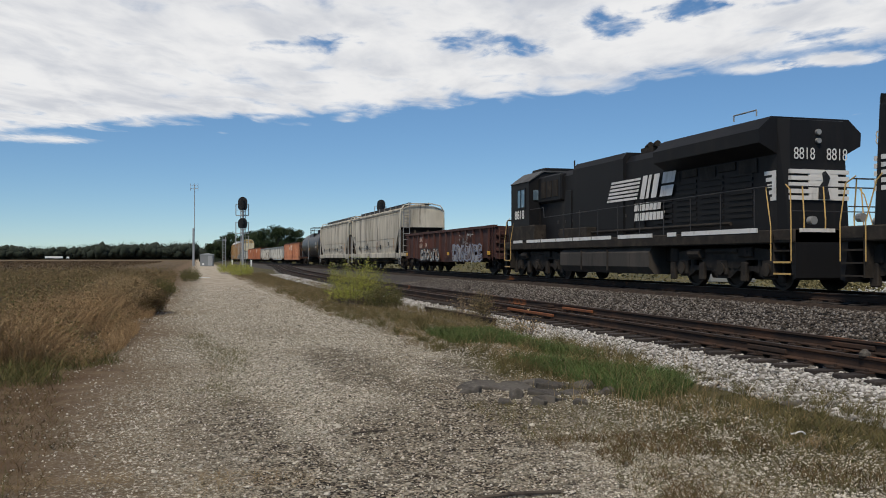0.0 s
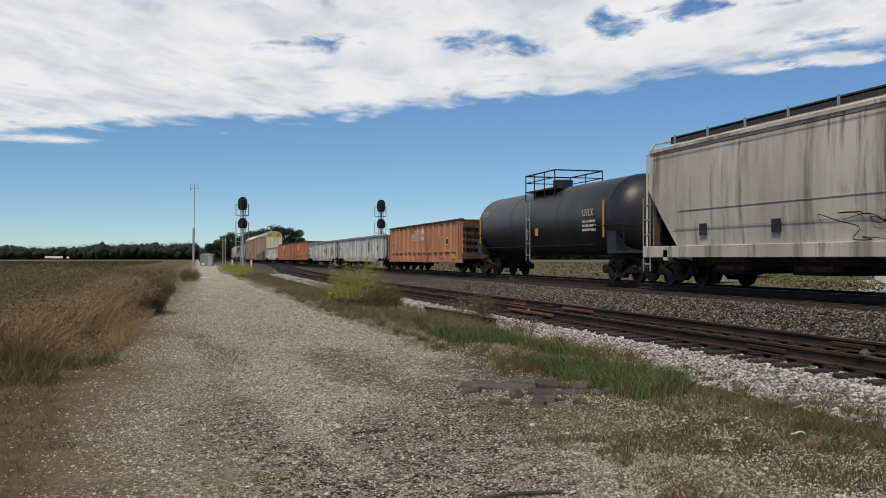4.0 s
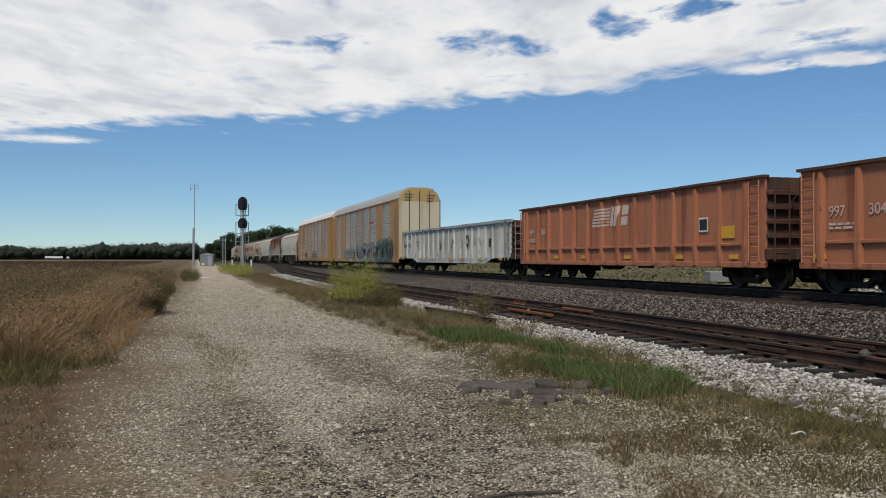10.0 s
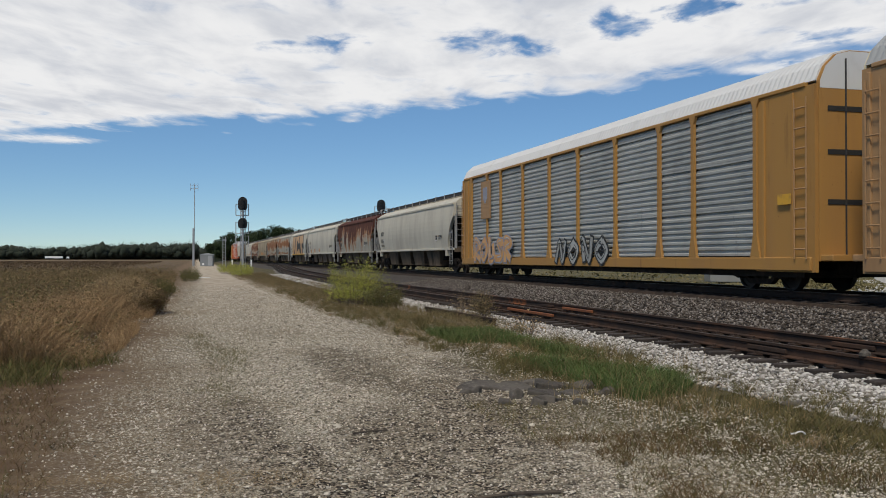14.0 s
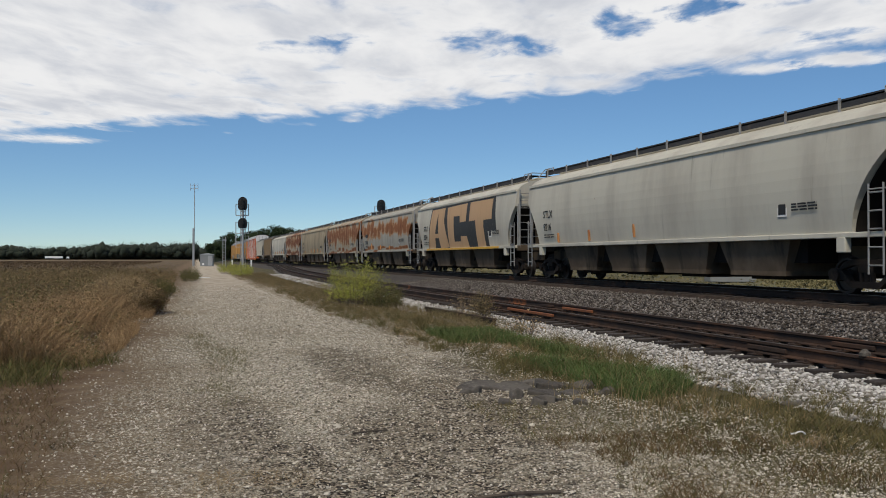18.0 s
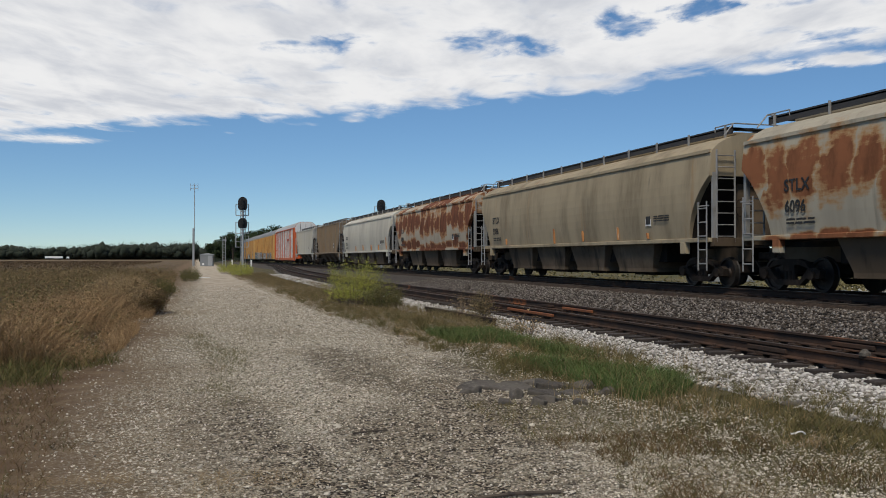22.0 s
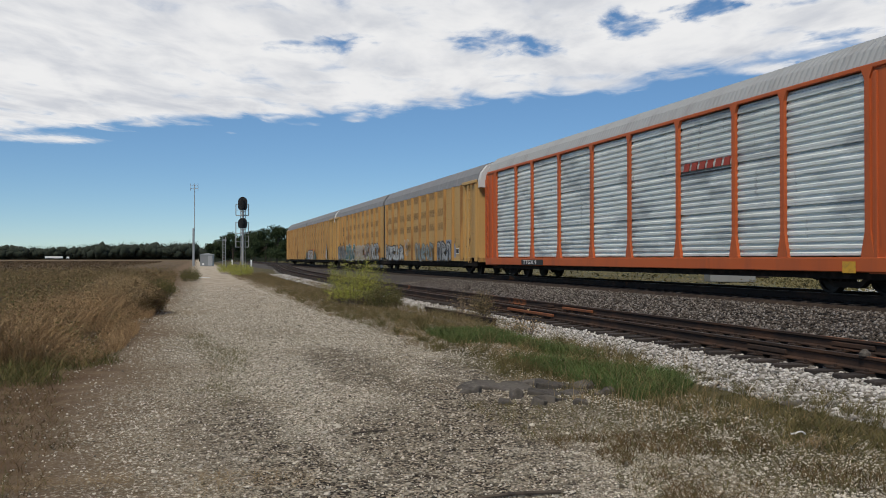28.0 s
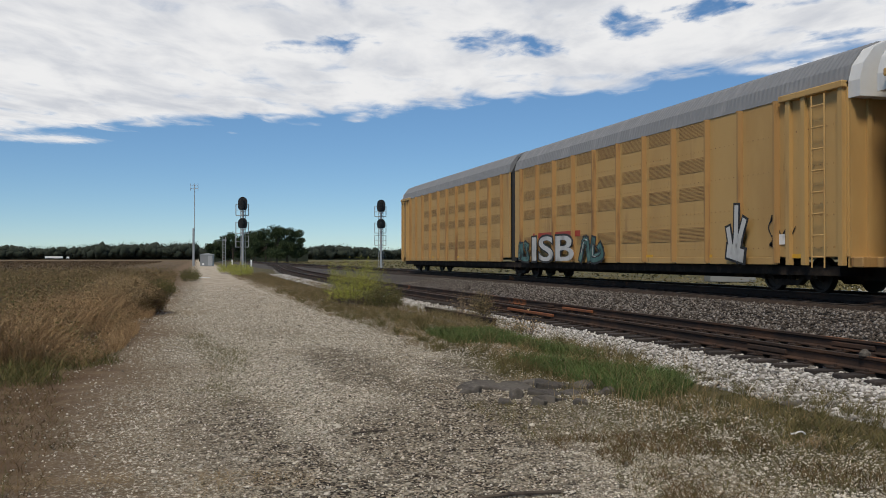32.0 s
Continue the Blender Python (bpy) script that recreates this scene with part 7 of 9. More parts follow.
# tufts of longer grass
x, y = spread(420, 3.7, 6.5, 4.8, 40, 1.5)
q = x > road_right(y) + 0.15
n = rng.integers(35, 95, q.sum())
cx, cy, ch = np.repeat(x[q], n), np.repeat(y[q], n), np.repeat(rng.uniform(0.08, 0.27, q.sum()), n)
sp = 0.5 * ch + 0.03
x, y = cx + rng.normal(0, 1, len(cx)) * sp * 0.5, cy + rng.normal(0, 1, len(cx)) * sp * 0.5
blades("grass_tufts", np.stack([x, y, ground_z(x, y)], 1), ch * rng.uniform(0.5, 1.2, len(x)), rng.uniform(0.003, 0.007, len(x)), rng.uniform(0.4, 1.9, len(x)), OLIVE, "arching tufts of verge grass")
x, y = spread(60, 4.0, 6.2, 5.0, 20, 1.0)
q = x > road_right(y)
n = rng.integers(30, 70, q.sum())
cx, cy = np.repeat(x[q], n), np.repeat(y[q], n)
x, y = cx + rng.normal(0, 0.10, len(cx)), cy + rng.normal(0, 0.10, len(cx))
blades("straw_tufts", np.stack([x, y, ground_z(x, y)], 1), rng.uniform(0.04, 0.16, len(x)), rng.uniform(0.003, 0.006, len(x)), rng.uniform(0.6, 2.2, len(x)), STRAW, "dead straw tufts in the verge", "straw")
# meadow beyond the main line
x, y = spread(26000, 19.5, 120, 20, 330, 1.4)
q = ~((x > 20.5) & (x < 62) & (y < 50))
x, y = x[q], y[q]
leaves("meadow", np.stack([x, y, rng.uniform(0.02, 0.22, len(x))], 1), rng.uniform(0.05, 0.16, len(x)) * (1 + y / 200), MEADOW, "rough pale meadow beyond the railway", "grass", 0.5)


x, y = spread(15000, 19.6, 25.6, 10, 75, 1.2)
leaves("trackside_grass", np.stack([x, y, rng.uniform(0.03, 0.30, len(x))], 1), rng.uniform(0.03, 0.10, len(x)), MEADOW, "rough olive grass beside the main line", "grass", 0.7)
u, v = rng.uniform(0, 1, 5000), rng.uniform(0, 1, 5000)
leaves("island_grass", np.stack([25.6 + 10 * u + rng.normal(0, 0.6, 5000), 31.5 + 15 * u + (v - 0.5) * 7 * (0.5 + np.sin(u * 3.14)), 0.2 + rng.uniform(0, 0.25, 5000)], 1), rng.uniform(0.03, 0.10, 5000), MEADOW, "rough grass on the island in the service road", "grass", 0.7)


def weed_bush(name, cx, cy, rx, ry, height, stems, material, label, leafy=1.0):
    """Upright stems with leaves and flower heads, parted as stems and foliage."""
    b = thing(name, label, "bush", pose(cx, cy, 0.0))
    a, r = rng.uniform(0, 6.28, stems), np.sqrt(rng.uniform(0, 1, stems))
    bx, by = np.cos(a) * r * rx * 0.55, np.sin(a) * r * ry * 0.55
    hh = height * rng.uniform(0.6, 1.08, stems) * (1 - 0.4 * r * r)
    s = Shape()
    pts, sizes = [], []
    for i in range(stems):
        tx, ty = bx[i] * 1.7 + rng.normal(0, 0.05), by[i] * 1.7 + rng.normal(0, 0.05)
        s.tube((bx[i], by[i], 0), (tx, ty, hh[i]), 0.006, 3, 0.002)
        k = max(2, int(130 * leafy * hh[i] / height))
        f = rng.uniform(0.25, 1.0, k)
        spreadw = 0.05 + 0.10 * (1 - f)
        pts.append(np.stack([bx[i] + (tx - bx[i]) * f, by[i] + (ty - by[i]) * f, hh[i] * f], 1) + rng.normal(0, 1, (k, 3)) * spreadw[:, None] * np.array([1, 1, 0.5]))
        sizes.append(rng.uniform(0.013, 0.034, k) * (1.2 - 0.5 * f))
    tagged(part("stem", s, M["stick"], b, "thin weed stems"), kind="stuff")
    leaves("foliage", np.concatenate(pts), np.concatenate(sizes), material, "", "", parent=b)
    return b


weed_bush("yellow_weed", 5.15, 28.0, 1.3, 1.3, 1.55, 150, GOLD, "tall yellow-green flowering weeds beside the siding", 0.6)
weed_bush("yellow_weed", 5.7, 26.2, 0.7, 0.8, 0.85, 60, GREEN, "smaller green weeds beside the siding")
weed_bush("yellow_weed", 4.3, 74.0, 1.2, 3.0, 1.25, 90, GOLD, "yellow-green weeds below the signal mast")
weed_bush("yellow_weed", 3.9, 88.0, 1.4, 3.5, 1.35, 90, GOLD, "yellow-green weeds beside the road")
weed_bush("dry_weed", -1.2, 25.8, 0.8, 1.2, 0.85, 160, RUSSET, "dark dry weed clump at the road's edge")
weed_bush("dry_weed", -1.75, 26.0, 1.2, 2.6, 1.08, 260, STRAW, "pale dry weed clump at the road's edge", 1.3)
weed_bush("dry_weed", -4.6, 20.0, 1.6, 2.0, 0.85, 130, BROWN, "brown dry weed clump in the field's edge")
weed_bush("green_weed", -1.0, 37.0, 0.7, 3.0, 0.75, 90, GREEN, "green weeds along the field's edge")
weed_bush("green_weed", 0.2, 62.0, 0.8, 6.0, 0.9, 90, GREEN, "green weeds along the field's edge")
weed_bush("dry_weed", 6.6, 21.5, 0.35, 0.4, 0.75, 22, STRAW, "thin dry stalks beside the siding", 0.12)
weed_bush("dry_weed", 7.3, 21.9, 0.4, 0.5, 0.72, 45, DRY, "russet dry stalks in the pale ballast", 0.35)
weed_bush("dry_weed", 6.2, 16.2, 0.35, 0.5, 0.6, 22, STRAW, "thin dry stalks beside the ballast", 0.12)

# ---- small things lying about ----
for i, (x, y, sx, sy, h) in enumerate(((3.30, 9.95, 0.28, 0.16, 0.035), (3.62, 9.75, 0.36, 0.20, 0.04), (4.12, 9.72, 0.26, 0.17, 0.05), (4.40, 9.55, 0.18, 0.13, 0.045), (3.85, 9.3, 0.22, 0.15, 0.03), (3.42, 9.1, 0.10, 0.09, 0.07), (3.70, 8.85, 0.20, 0.13, 0.04), (4.15, 9.2, 0.15, 0.12, 0.03), (5.95, 7.75, 0.16, 0.10, 0.04), (3.05, 9.55, 0.13, 0.10, 0.05), (3.95, 10.05, 0.15, 0.11, 0.05), (3.5, 8.6, 0.09, 0.08, 0.05), (4.45, 9.05, 0.12, 0.09, 0.05), (3.15, 8.7, 0.10, 0.07, 0.04), (3.9, 8.5, 0.08, 0.07, 0.04))):
    q = random.Random(i)
    sx, sy = sx * 1.05, sy * 1.2
    ring = [(sx * math.cos(a) * q.uniform(0.65, 1.15), sy * math.sin(a) * q.uniform(0.5, 1.2)) for a in [2 * math.pi * (k + q.uniform(-0.35, 0.35)) / 9 for k in range(9)]]
    tops = [q.uniform(0.6, 1.25) * h * 1.15 for _ in ring]
    sh = Shape().loft([[(a, b, -0.05) for a, b in ring], [(a, b, t * 0.7) for (a, b), t in zip(ring, tops)], [(a * 0.88, b * 0.86, t) for (a, b), t in zip(ring, tops)]])
    solid("concrete_chunk", sh, M["old_concrete"], "broken flat chunk of old concrete in the gravel", "rubble", pose(x, y, float(land(x, y)), q.uniform(-13, 13), q.uniform(-13, 13), q.uniform(-40, 40)), "concrete chunks")
solid("stick", Shape().pipe([(-0.16, 0, 0.012), (0.0, 0.012, 0.02), (0.15, 0.05, 0.014)], 0.009), M["stick"], "short dark stick lying on the gravel", "stick", pose(1.52, 7.55, land(1.52, 7.55)))
solid("stick", Shape().pipe([(-0.3, 0, 0.014), (0.05, 0.03, 0.022), (0.36, 0.02, 0.014)], 0.014), M["stick"], "long dark stick lying on the gravel", "stick", pose(1.92, 5.25, land(1.92, 5.25)))
solid("plastic_scrap", Shape().pipe([(0.09 * math.cos(a) - 0.02, 0, 0.03 + 0.05 * math.sin(a)) for a in (0.1, 0.6, 1.1, 1.6, 2.1, 2.5)] + [(-0.16, 0.02, 0.05)], 0.012, 5), M["plastic"], "curled scrap of white plastic in the grass", "litter", Matrix.Translation((4.75, 6.15, land(4.75, 6.15) + 0.07)) @ Matrix.Diagonal((0.55, 0.55, 0.55, 1)))
solid("old_rail", Shape().loft(rail_rings(lambda y: 0.0, lambda y: 0.0, (-2.6, 2.6), False)), M["rail_side"], "old rail lying in the weeds", "rail", pose(6.35, 21.0, 0.19, 0, 0, 2))
solid("loose_stone", Shape().loft([[(0.075 * math.cos(k * 0.9) * q, 0.08 * math.sin(k * 0.9) * q, z) for k in range(7)] for z, q in ((0, 1), (0.04, 0.9), (0.085, 0.35))]), M["old_concrete"], "grey stone resting on the rail", "stone", pose(8.16, 9.35, SIDE_Z + 0.004))
solid("litter_board", Shape().box(-0.55, 0.55, -0.3, 0.3, 0, 0.04, 0.01), M["plastic"], "pale board lying on the road", "board", pose(1.15, 70, 0.01, 0, 0, 5))


# ---- signals, mast and cabinet ----
def signal(at, height, label):
    s = thing("railway_signal", label, "railway signal", at, "block signals")
    part("base", Shape().box(-0.45, 0.45, -0.45, 0.45, -0.5, 0.12, 0.03), M["concrete"], s)
    part("mast", Shape().tube((0, 0, 0.1), (0, 0, height - 0.6), 0.11, 12), M["alu"], s)
    for z, hh, ww, lamps in ((height - 1.18, 1.18, 0.82, 3), (height - 2.82, 0.92, 0.82, 2)):
        out = [(ww / 2 * math.cos(a), hh / 2 - ww / 2 + ww / 2 * math.sin(a)) for a in [math.pi * i / 8 for i in range(9)]] + [(-ww / 2, -hh / 2 + 0.22), (-ww / 2 * 0.85, -hh / 2 + 0.06), (-ww / 2 * 0.6, -hh / 2), (ww / 2 * 0.6, -hh / 2), (ww / 2 * 0.85, -hh / 2 + 0.06), (ww / 2, -hh / 2 + 0.22)]
        hd = part("signal_head", Shape().prism_y([(x, z + hh / 2 + q) for x, q in out], -0.26, -0.16), M["signal_black"], s, "black rounded target of the signal head")
        for k in range(lamps):
            zc = z + hh / 2 + 0.30 - k * 0.30
            part("hood", Shape().tube((0, -0.26, zc), (0, -0.55, zc - 0.03), 0.13, 12), M["signal_black"], hd)
        part("bracket", Shape().tube((0, -0.12, z - 0.42), (0, -0.12, z + 0.05), 0.09, 8).box(-0.16, 0.16, -0.24, 0.1, z - 0.2, z - 0.06, 0.02), M["alu"], hd)
    decks = (height - 1.65, height - 3.28, height - 4.5)
    for z in decks:
        part("platform", Shape().box(-0.62, 0.5, 0.02, 0.62, z - 0.03, z + 0.02), M["alu"], s)
        for x in (-0.62, 0.5):
            part("railing", Shape().pipe([(x, 0.06, z), (x, 0.06, z + 1.0), (x, 0.6, z + 1.0), (x, 0.6, z)], 0.026), M["alu"], s)
        part("railing", Shape().pipe([(-0.62, 0.6, z + 1.0), (0.5, 0.6, z + 1.0)], 0.024).pipe([(-0.62, 0.6, z + 0.5), (0.5, 0.6, z + 0.5)], 0.02), M["alu"], s)
    part("ladder", ladder_mesh("ladder", height - 1.2, 0.44, "x", 18, 0.022), None, s, "", pose(0, 0.5, 0.1))
    return s


signal(pose(4.86, 82.5, 0.0, 0, 0, -6), 7.0, "block signal with two black heads on a pale mast")
signal(pose(18.5, 87.0, 0.42, 0, 0, -10), 6.85, "second block signal across the main line")
am = thing("antenna_mast", "slender lattice radio mast with a small aerial", "antenna mast", pose(1.25, 171, 0.0))
part("lower_mast", Shape().tube((0, 0, 0), (0, 0, 7.0), 0.20, 8), M["alu"], am)
part("upper_mast", Shape().tube((0.15, 0, 6.5), (0.15, 0, 15.0), 0.07, 6), M["alu"], am)
ae = Shape()
for x in (-0.55, 0.15, 0.75):
    ae.tube((x, 0, 13.9), (x, 0, 15.2), 0.04)
ae.tube((-0.55, 0, 14.3), (0.75, 0, 14.3), 0.04)
ae.tube((-0.55, 0, 14.9), (0.75, 0, 14.9), 0.04)
part("aerial", ae, M["alu"], am)
lm = thing("lattice_mast", "pale lattice signal mast seen from behind", "signal mast", pose(6.2, 158, 0.0))
for x in (0.0,):
    q = Shape()
    for dx in (-0.22, 0.22):
        q.tube((x + dx, 0, -0.1), (x + dx, 0, 5.1), 0.05)
    for i in range(11):
        q.tube((x - 0.22, 0, 0.2 + i * 0.45), (x + 0.22, 0, 0.2 + i * 0.45), 0.035)
    part("lattice_leg", q, M["alu"], lm)
part("cross_beam", Shape().box(-0.45, 0.45, -0.1, 0.1, 4.5, 4.62), M["alu"], lm)
bg = thing("signal_bungalow", "silver metal signal equipment hut at the road's end", "equipment hut", pose(3.7, 172, 0.0, 0, 0, -8))
part("body", Shape().box(-1.15, 1.15, -1.0, 1.0, 0, 2.15, 0.03), M["cabinet"], bg)
part("roof", Shape().prism_y([(-1.25, 2.12), (0, 2.42), (1.25, 2.12), (1.25, 2.05), (-1.25, 2.05)], -1.1, 1.1), M["alu"], bg)
part("door", Shape().box(0.25, 0.95, -1.04, -1.0, 0.1, 1.95, 0.01), M["alu"], bg, "pale metal door")
part("vent", Shape().box(-0.8, -0.4, -1.03, -1.0, 0.2, 0.55, 0.005), M["plastic"], bg)
for x, y in ((8.4, 176, ), (10.2, 150)):
    mk = thing("marker_post", "short white marker post beside the siding", "marker post", pose(x, y, 0.1), "marker posts")
    part("post", Shape().box(-0.12, 0.12, -0.06, 0.06, 0, 1.1, 0.02), M["plastic"], mk)

# ---- beyond the main line: a flat trailer, a parked van, far lorry ----
tl = thing("flat_trailer", "grey low trailer parked in the meadow", "trailer", pose(27.3, 41.0, 0.10, 0, 0, 70))
part("side_box", Shape().box(-0.7, 0.7, -1.15, 1.15, 0.16, 0.70, 0.03), M["trailer"], tl)
for y in (-0.5, 0.3):
    for x in (-0.7, 0.7):
        part("wheel", Shape().disc_x(y, 0.17, 0.17, x * 0.8 - 0.08, x * 0.8 + 0.08, 16), M["rubber"], tl)
part("drawbar", Shape().tube((0, -1.0, 0.45), (0, -2.0, 0.4), 0.05), M["truck"], tl)
vn = thing("parked_van", "white van parked on the pale road", "van", pose(26.2, 25.6, 0.13, 0, 0, 12))
part("body", Shape().loft([[(x, y, z) for y, z in ((-2.5, 0.45), (2.1, 0.45), (2.5, 0.6), (2.5, 1.0), (1.5, 1.15), (0.9, 1.85), (-2.4, 1.95), (-2.5, 1.7))] for x in (-0.95, 0.95)]), M["car_white"], vn)
part("windscreen", Shape().prism_x([(1.50, 1.18), (0.95, 1.80), (0.93, 1.79), (1.48, 1.17)], -0.85, 0.85), M["glass"], vn)
part("side_window", Shape().box(-0.965, -0.95, 0.1, 1.0, 1.2, 1.7), M["glass"], vn)
for x in (-0.85, 0.85):
    for y in (-1.6, 1.6):
        part("wheel", Shape().disc_x(y, 0.34, 0.34, x - 0.12, x + 0.12, 18), M["rubber"], vn)
part("headlight", Shape().box(-0.9, -0.6, 2.49, 2.52, 0.75, 0.95), M["galv"], vn)
lo = thing("far_lorry", "white lorry trailer on the far field road", "lorry", pose(-108, 830, 0.6))
part("trailer_box", Shape().box(-8, 6, -1.3, 1.3, 0.7, 2.6, 0.05), M["plastic"], lo)
part("cab", Shape().box(9, 11, -1.2, 1.2, 0.4, 2.2, 0.1), M["plastic"], lo)
for x in (-6.5, -5, 5, 10):
    part("wheel", Shape().tube((x, -1.3, 0.5), (x, 1.3, 0.5), 0.5, 12), M["rubber"], lo)


# ---- trees ----
LEAF = scattered("tree_leaf", [(0.020, 0.034, 0.014), (0.034, 0.053, 0.02), (0.052, 0.072, 0.028), (0.028, 0.04, 0.017)])
# far foliage is bluer: distance haze is mixed into these leaf colours
LEAF_HAZED = scattered("hazed_far_leaf", [(0.022, 0.03, 0.022), (0.034, 0.043, 0.032), (0.046, 0.055, 0.04)])


def tree(x, y, height, width, seed, label):
    t = thing("tree", label, "tree", pose(x, y, 0.1), "trees at the end of the line")
    rr = random.Random(seed)
    s = Shape()
    s.tube((0, 0, -0.2), (0.1, 0, height * 0.45), height * 0.028, 8, height * 0.016)
    pts, sizes = [], []
    for k in range(15):
        a, q = rr.uniform(0, 6.28), rr.uniform(0.1, 1.0)
        f = rr.uniform(0.22, 0.92)
        reach = width * 0.42 * math.sqrt(q) * math.sin(math.pi * (0.18 + 0.75 * f))
        c = Vector((math.cos(a) * reach, math.sin(a) * reach, height * f))
        s.tube((0, 0, height * (0.2 + 0.25 * rr.random())), c, height * 0.008, 5, height * 0.002)
        r = width * rr.uniform(0.13, 0.22)
        m = 620
        d = rng.normal(size=(m, 3))
        d /= np.linalg.norm(d, axis=1, keepdims=True)
        pts.append(np.array(c) + d * (r * rng.uniform(0.45, 1.12, (m, 1))) * np.array([1, 1, 0.75]))
        sizes.append(rng.uniform(0.10, 0.24, m))
    part("trunk", s, M["bark"], t, "dark trunk and limbs")
    leaves("crown", np.concatenate(pts), np.concatenate(sizes), LEAF, "", "", parent=t)
    return t


for i, (px, d, hgt, wid) in enumerate(((378, 300, 6.5, 7), (396, 290, 8.5, 8), (412, 285, 10.2, 9), (430, 300, 9.5, 9), (452, 280, 10.0, 10), (470, 262, 10.0, 10), (490, 258, 10.2, 10), (508, 262, 10.0, 9), (525, 268, 9.6, 7), (445, 330, 11, 11), (480, 330, 11, 11))):
    r = d * (px - 784) / 1588
    tree(r * 0.9615 + d * 0.2749, d * 0.9615 - r * 0.2749, hgt, wid, 20 + i, "dark broad-leaved tree at the end of the line")


# green-black colour stands for the shade inside and at the foot of the woods
M["undergrowth"] = surface("dark_woods_shade", (0.02, 0.027, 0.018), [((0.035, 0.044, 0.028), 0.25, 0.4, 0.7, (1, 1, 1))], 1.0, bump=1.0, bump_scale=0.5)


def woods(name, spans, label, density):
    """A far belt of trees: overlapping leafy masses with an uneven top."""
    pts, sizes, cores, girth = [], [], [], []
    for px0, px1, d0, d1, h0, h1 in spans:
        n = int((px1 - px0) * density)
        for k in range(n):
            f = (k + rng.uniform()) / n
            px, d = px0 + (px1 - px0) * f, d0 + (d1 - d0) * f + rng.uniform(-20, 20)
            h = (h0 + (h1 - h0) * f) * rng.uniform(0.72, 1.1)
            r = d * (px - 784) / 1588
            c = np.array([r * 0.9615 + d * 0.2749, d * 0.9615 - r * 0.2749, 0])
            for _ in range(3):
                cores.append(c + np.array([rng.uniform(-0.3, 0.3) * h, rng.uniform(-0.3, 0.3) * h, h * rng.uniform(0.35, 0.66)]))
                girth.append(h * rng.uniform(0.22, 0.34))
            m = 260
            dirs = rng.normal(size=(m, 3))
            dirs /= np.linalg.norm(dirs, axis=1, keepdims=True)
            q = c + dirs * rng.uniform(0.5, 1.05, (m, 1)) * np.array([h * 0.42, h * 0.42, h * 0.5]) + np.array([0, 0, h * 0.5])
            pts.append(q)
            sizes.append(rng.uniform(0.25, 0.55, m) * d / 800)
    p = np.concatenate(pts)
    p[:, 2] = np.maximum(p[:, 2], 0.2)
    tagged(stones(name + "_shade", np.array(cores), np.array(girth), M["undergrowth"], "dark masses standing for the shade inside the woods", True, 1.0), category="woods")
    return leaves(name, p, np.concatenate(sizes), LEAF_HAZED, label, "woods")


woods("far_woods", [(-60, 40, 850, 850, 17, 13), (40, 350, 900, 900, 13, 18), (150, 348, 880, 880, 16, 17), (-20, 350, 930, 930, 9, 9)], "dark belt of woods across the field", 0.42)
woods("far_woods_beyond", [(360, 420, 420, 420, 8, 9), (530, 620, 620, 620, 9, 12), (560, 640, 600, 640, 12, 9), (620, 820, 700, 760, 10, 9), (800, 1700, 800, 800, 11, 11), (520, 1000, 820, 820, 7, 8)], "distant woods beyond the meadow", 0.4)
# dark blocks standing for trunks and shade at the foot of the belts
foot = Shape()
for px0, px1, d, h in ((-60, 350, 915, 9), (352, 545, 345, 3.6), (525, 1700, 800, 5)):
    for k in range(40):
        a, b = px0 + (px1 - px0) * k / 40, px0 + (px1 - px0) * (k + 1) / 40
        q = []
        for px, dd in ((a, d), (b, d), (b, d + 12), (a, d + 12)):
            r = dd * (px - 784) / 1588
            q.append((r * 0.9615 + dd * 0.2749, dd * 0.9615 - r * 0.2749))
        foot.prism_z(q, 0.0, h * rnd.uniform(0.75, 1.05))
tagged(solid("undergrowth", foot, M["undergrowth"], "dark blocks standing for trunks and shade below the woods", "woods"), kind="stuff")


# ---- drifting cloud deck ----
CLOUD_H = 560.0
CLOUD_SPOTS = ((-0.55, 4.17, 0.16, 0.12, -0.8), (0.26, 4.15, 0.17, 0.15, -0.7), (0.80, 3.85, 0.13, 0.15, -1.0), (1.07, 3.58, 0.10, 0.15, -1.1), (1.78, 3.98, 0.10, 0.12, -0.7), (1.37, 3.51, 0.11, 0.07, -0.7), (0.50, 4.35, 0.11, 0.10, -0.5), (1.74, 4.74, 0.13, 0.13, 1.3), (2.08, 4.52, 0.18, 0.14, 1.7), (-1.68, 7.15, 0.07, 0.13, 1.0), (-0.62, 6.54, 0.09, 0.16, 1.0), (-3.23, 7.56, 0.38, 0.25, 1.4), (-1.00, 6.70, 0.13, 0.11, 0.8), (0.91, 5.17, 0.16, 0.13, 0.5))


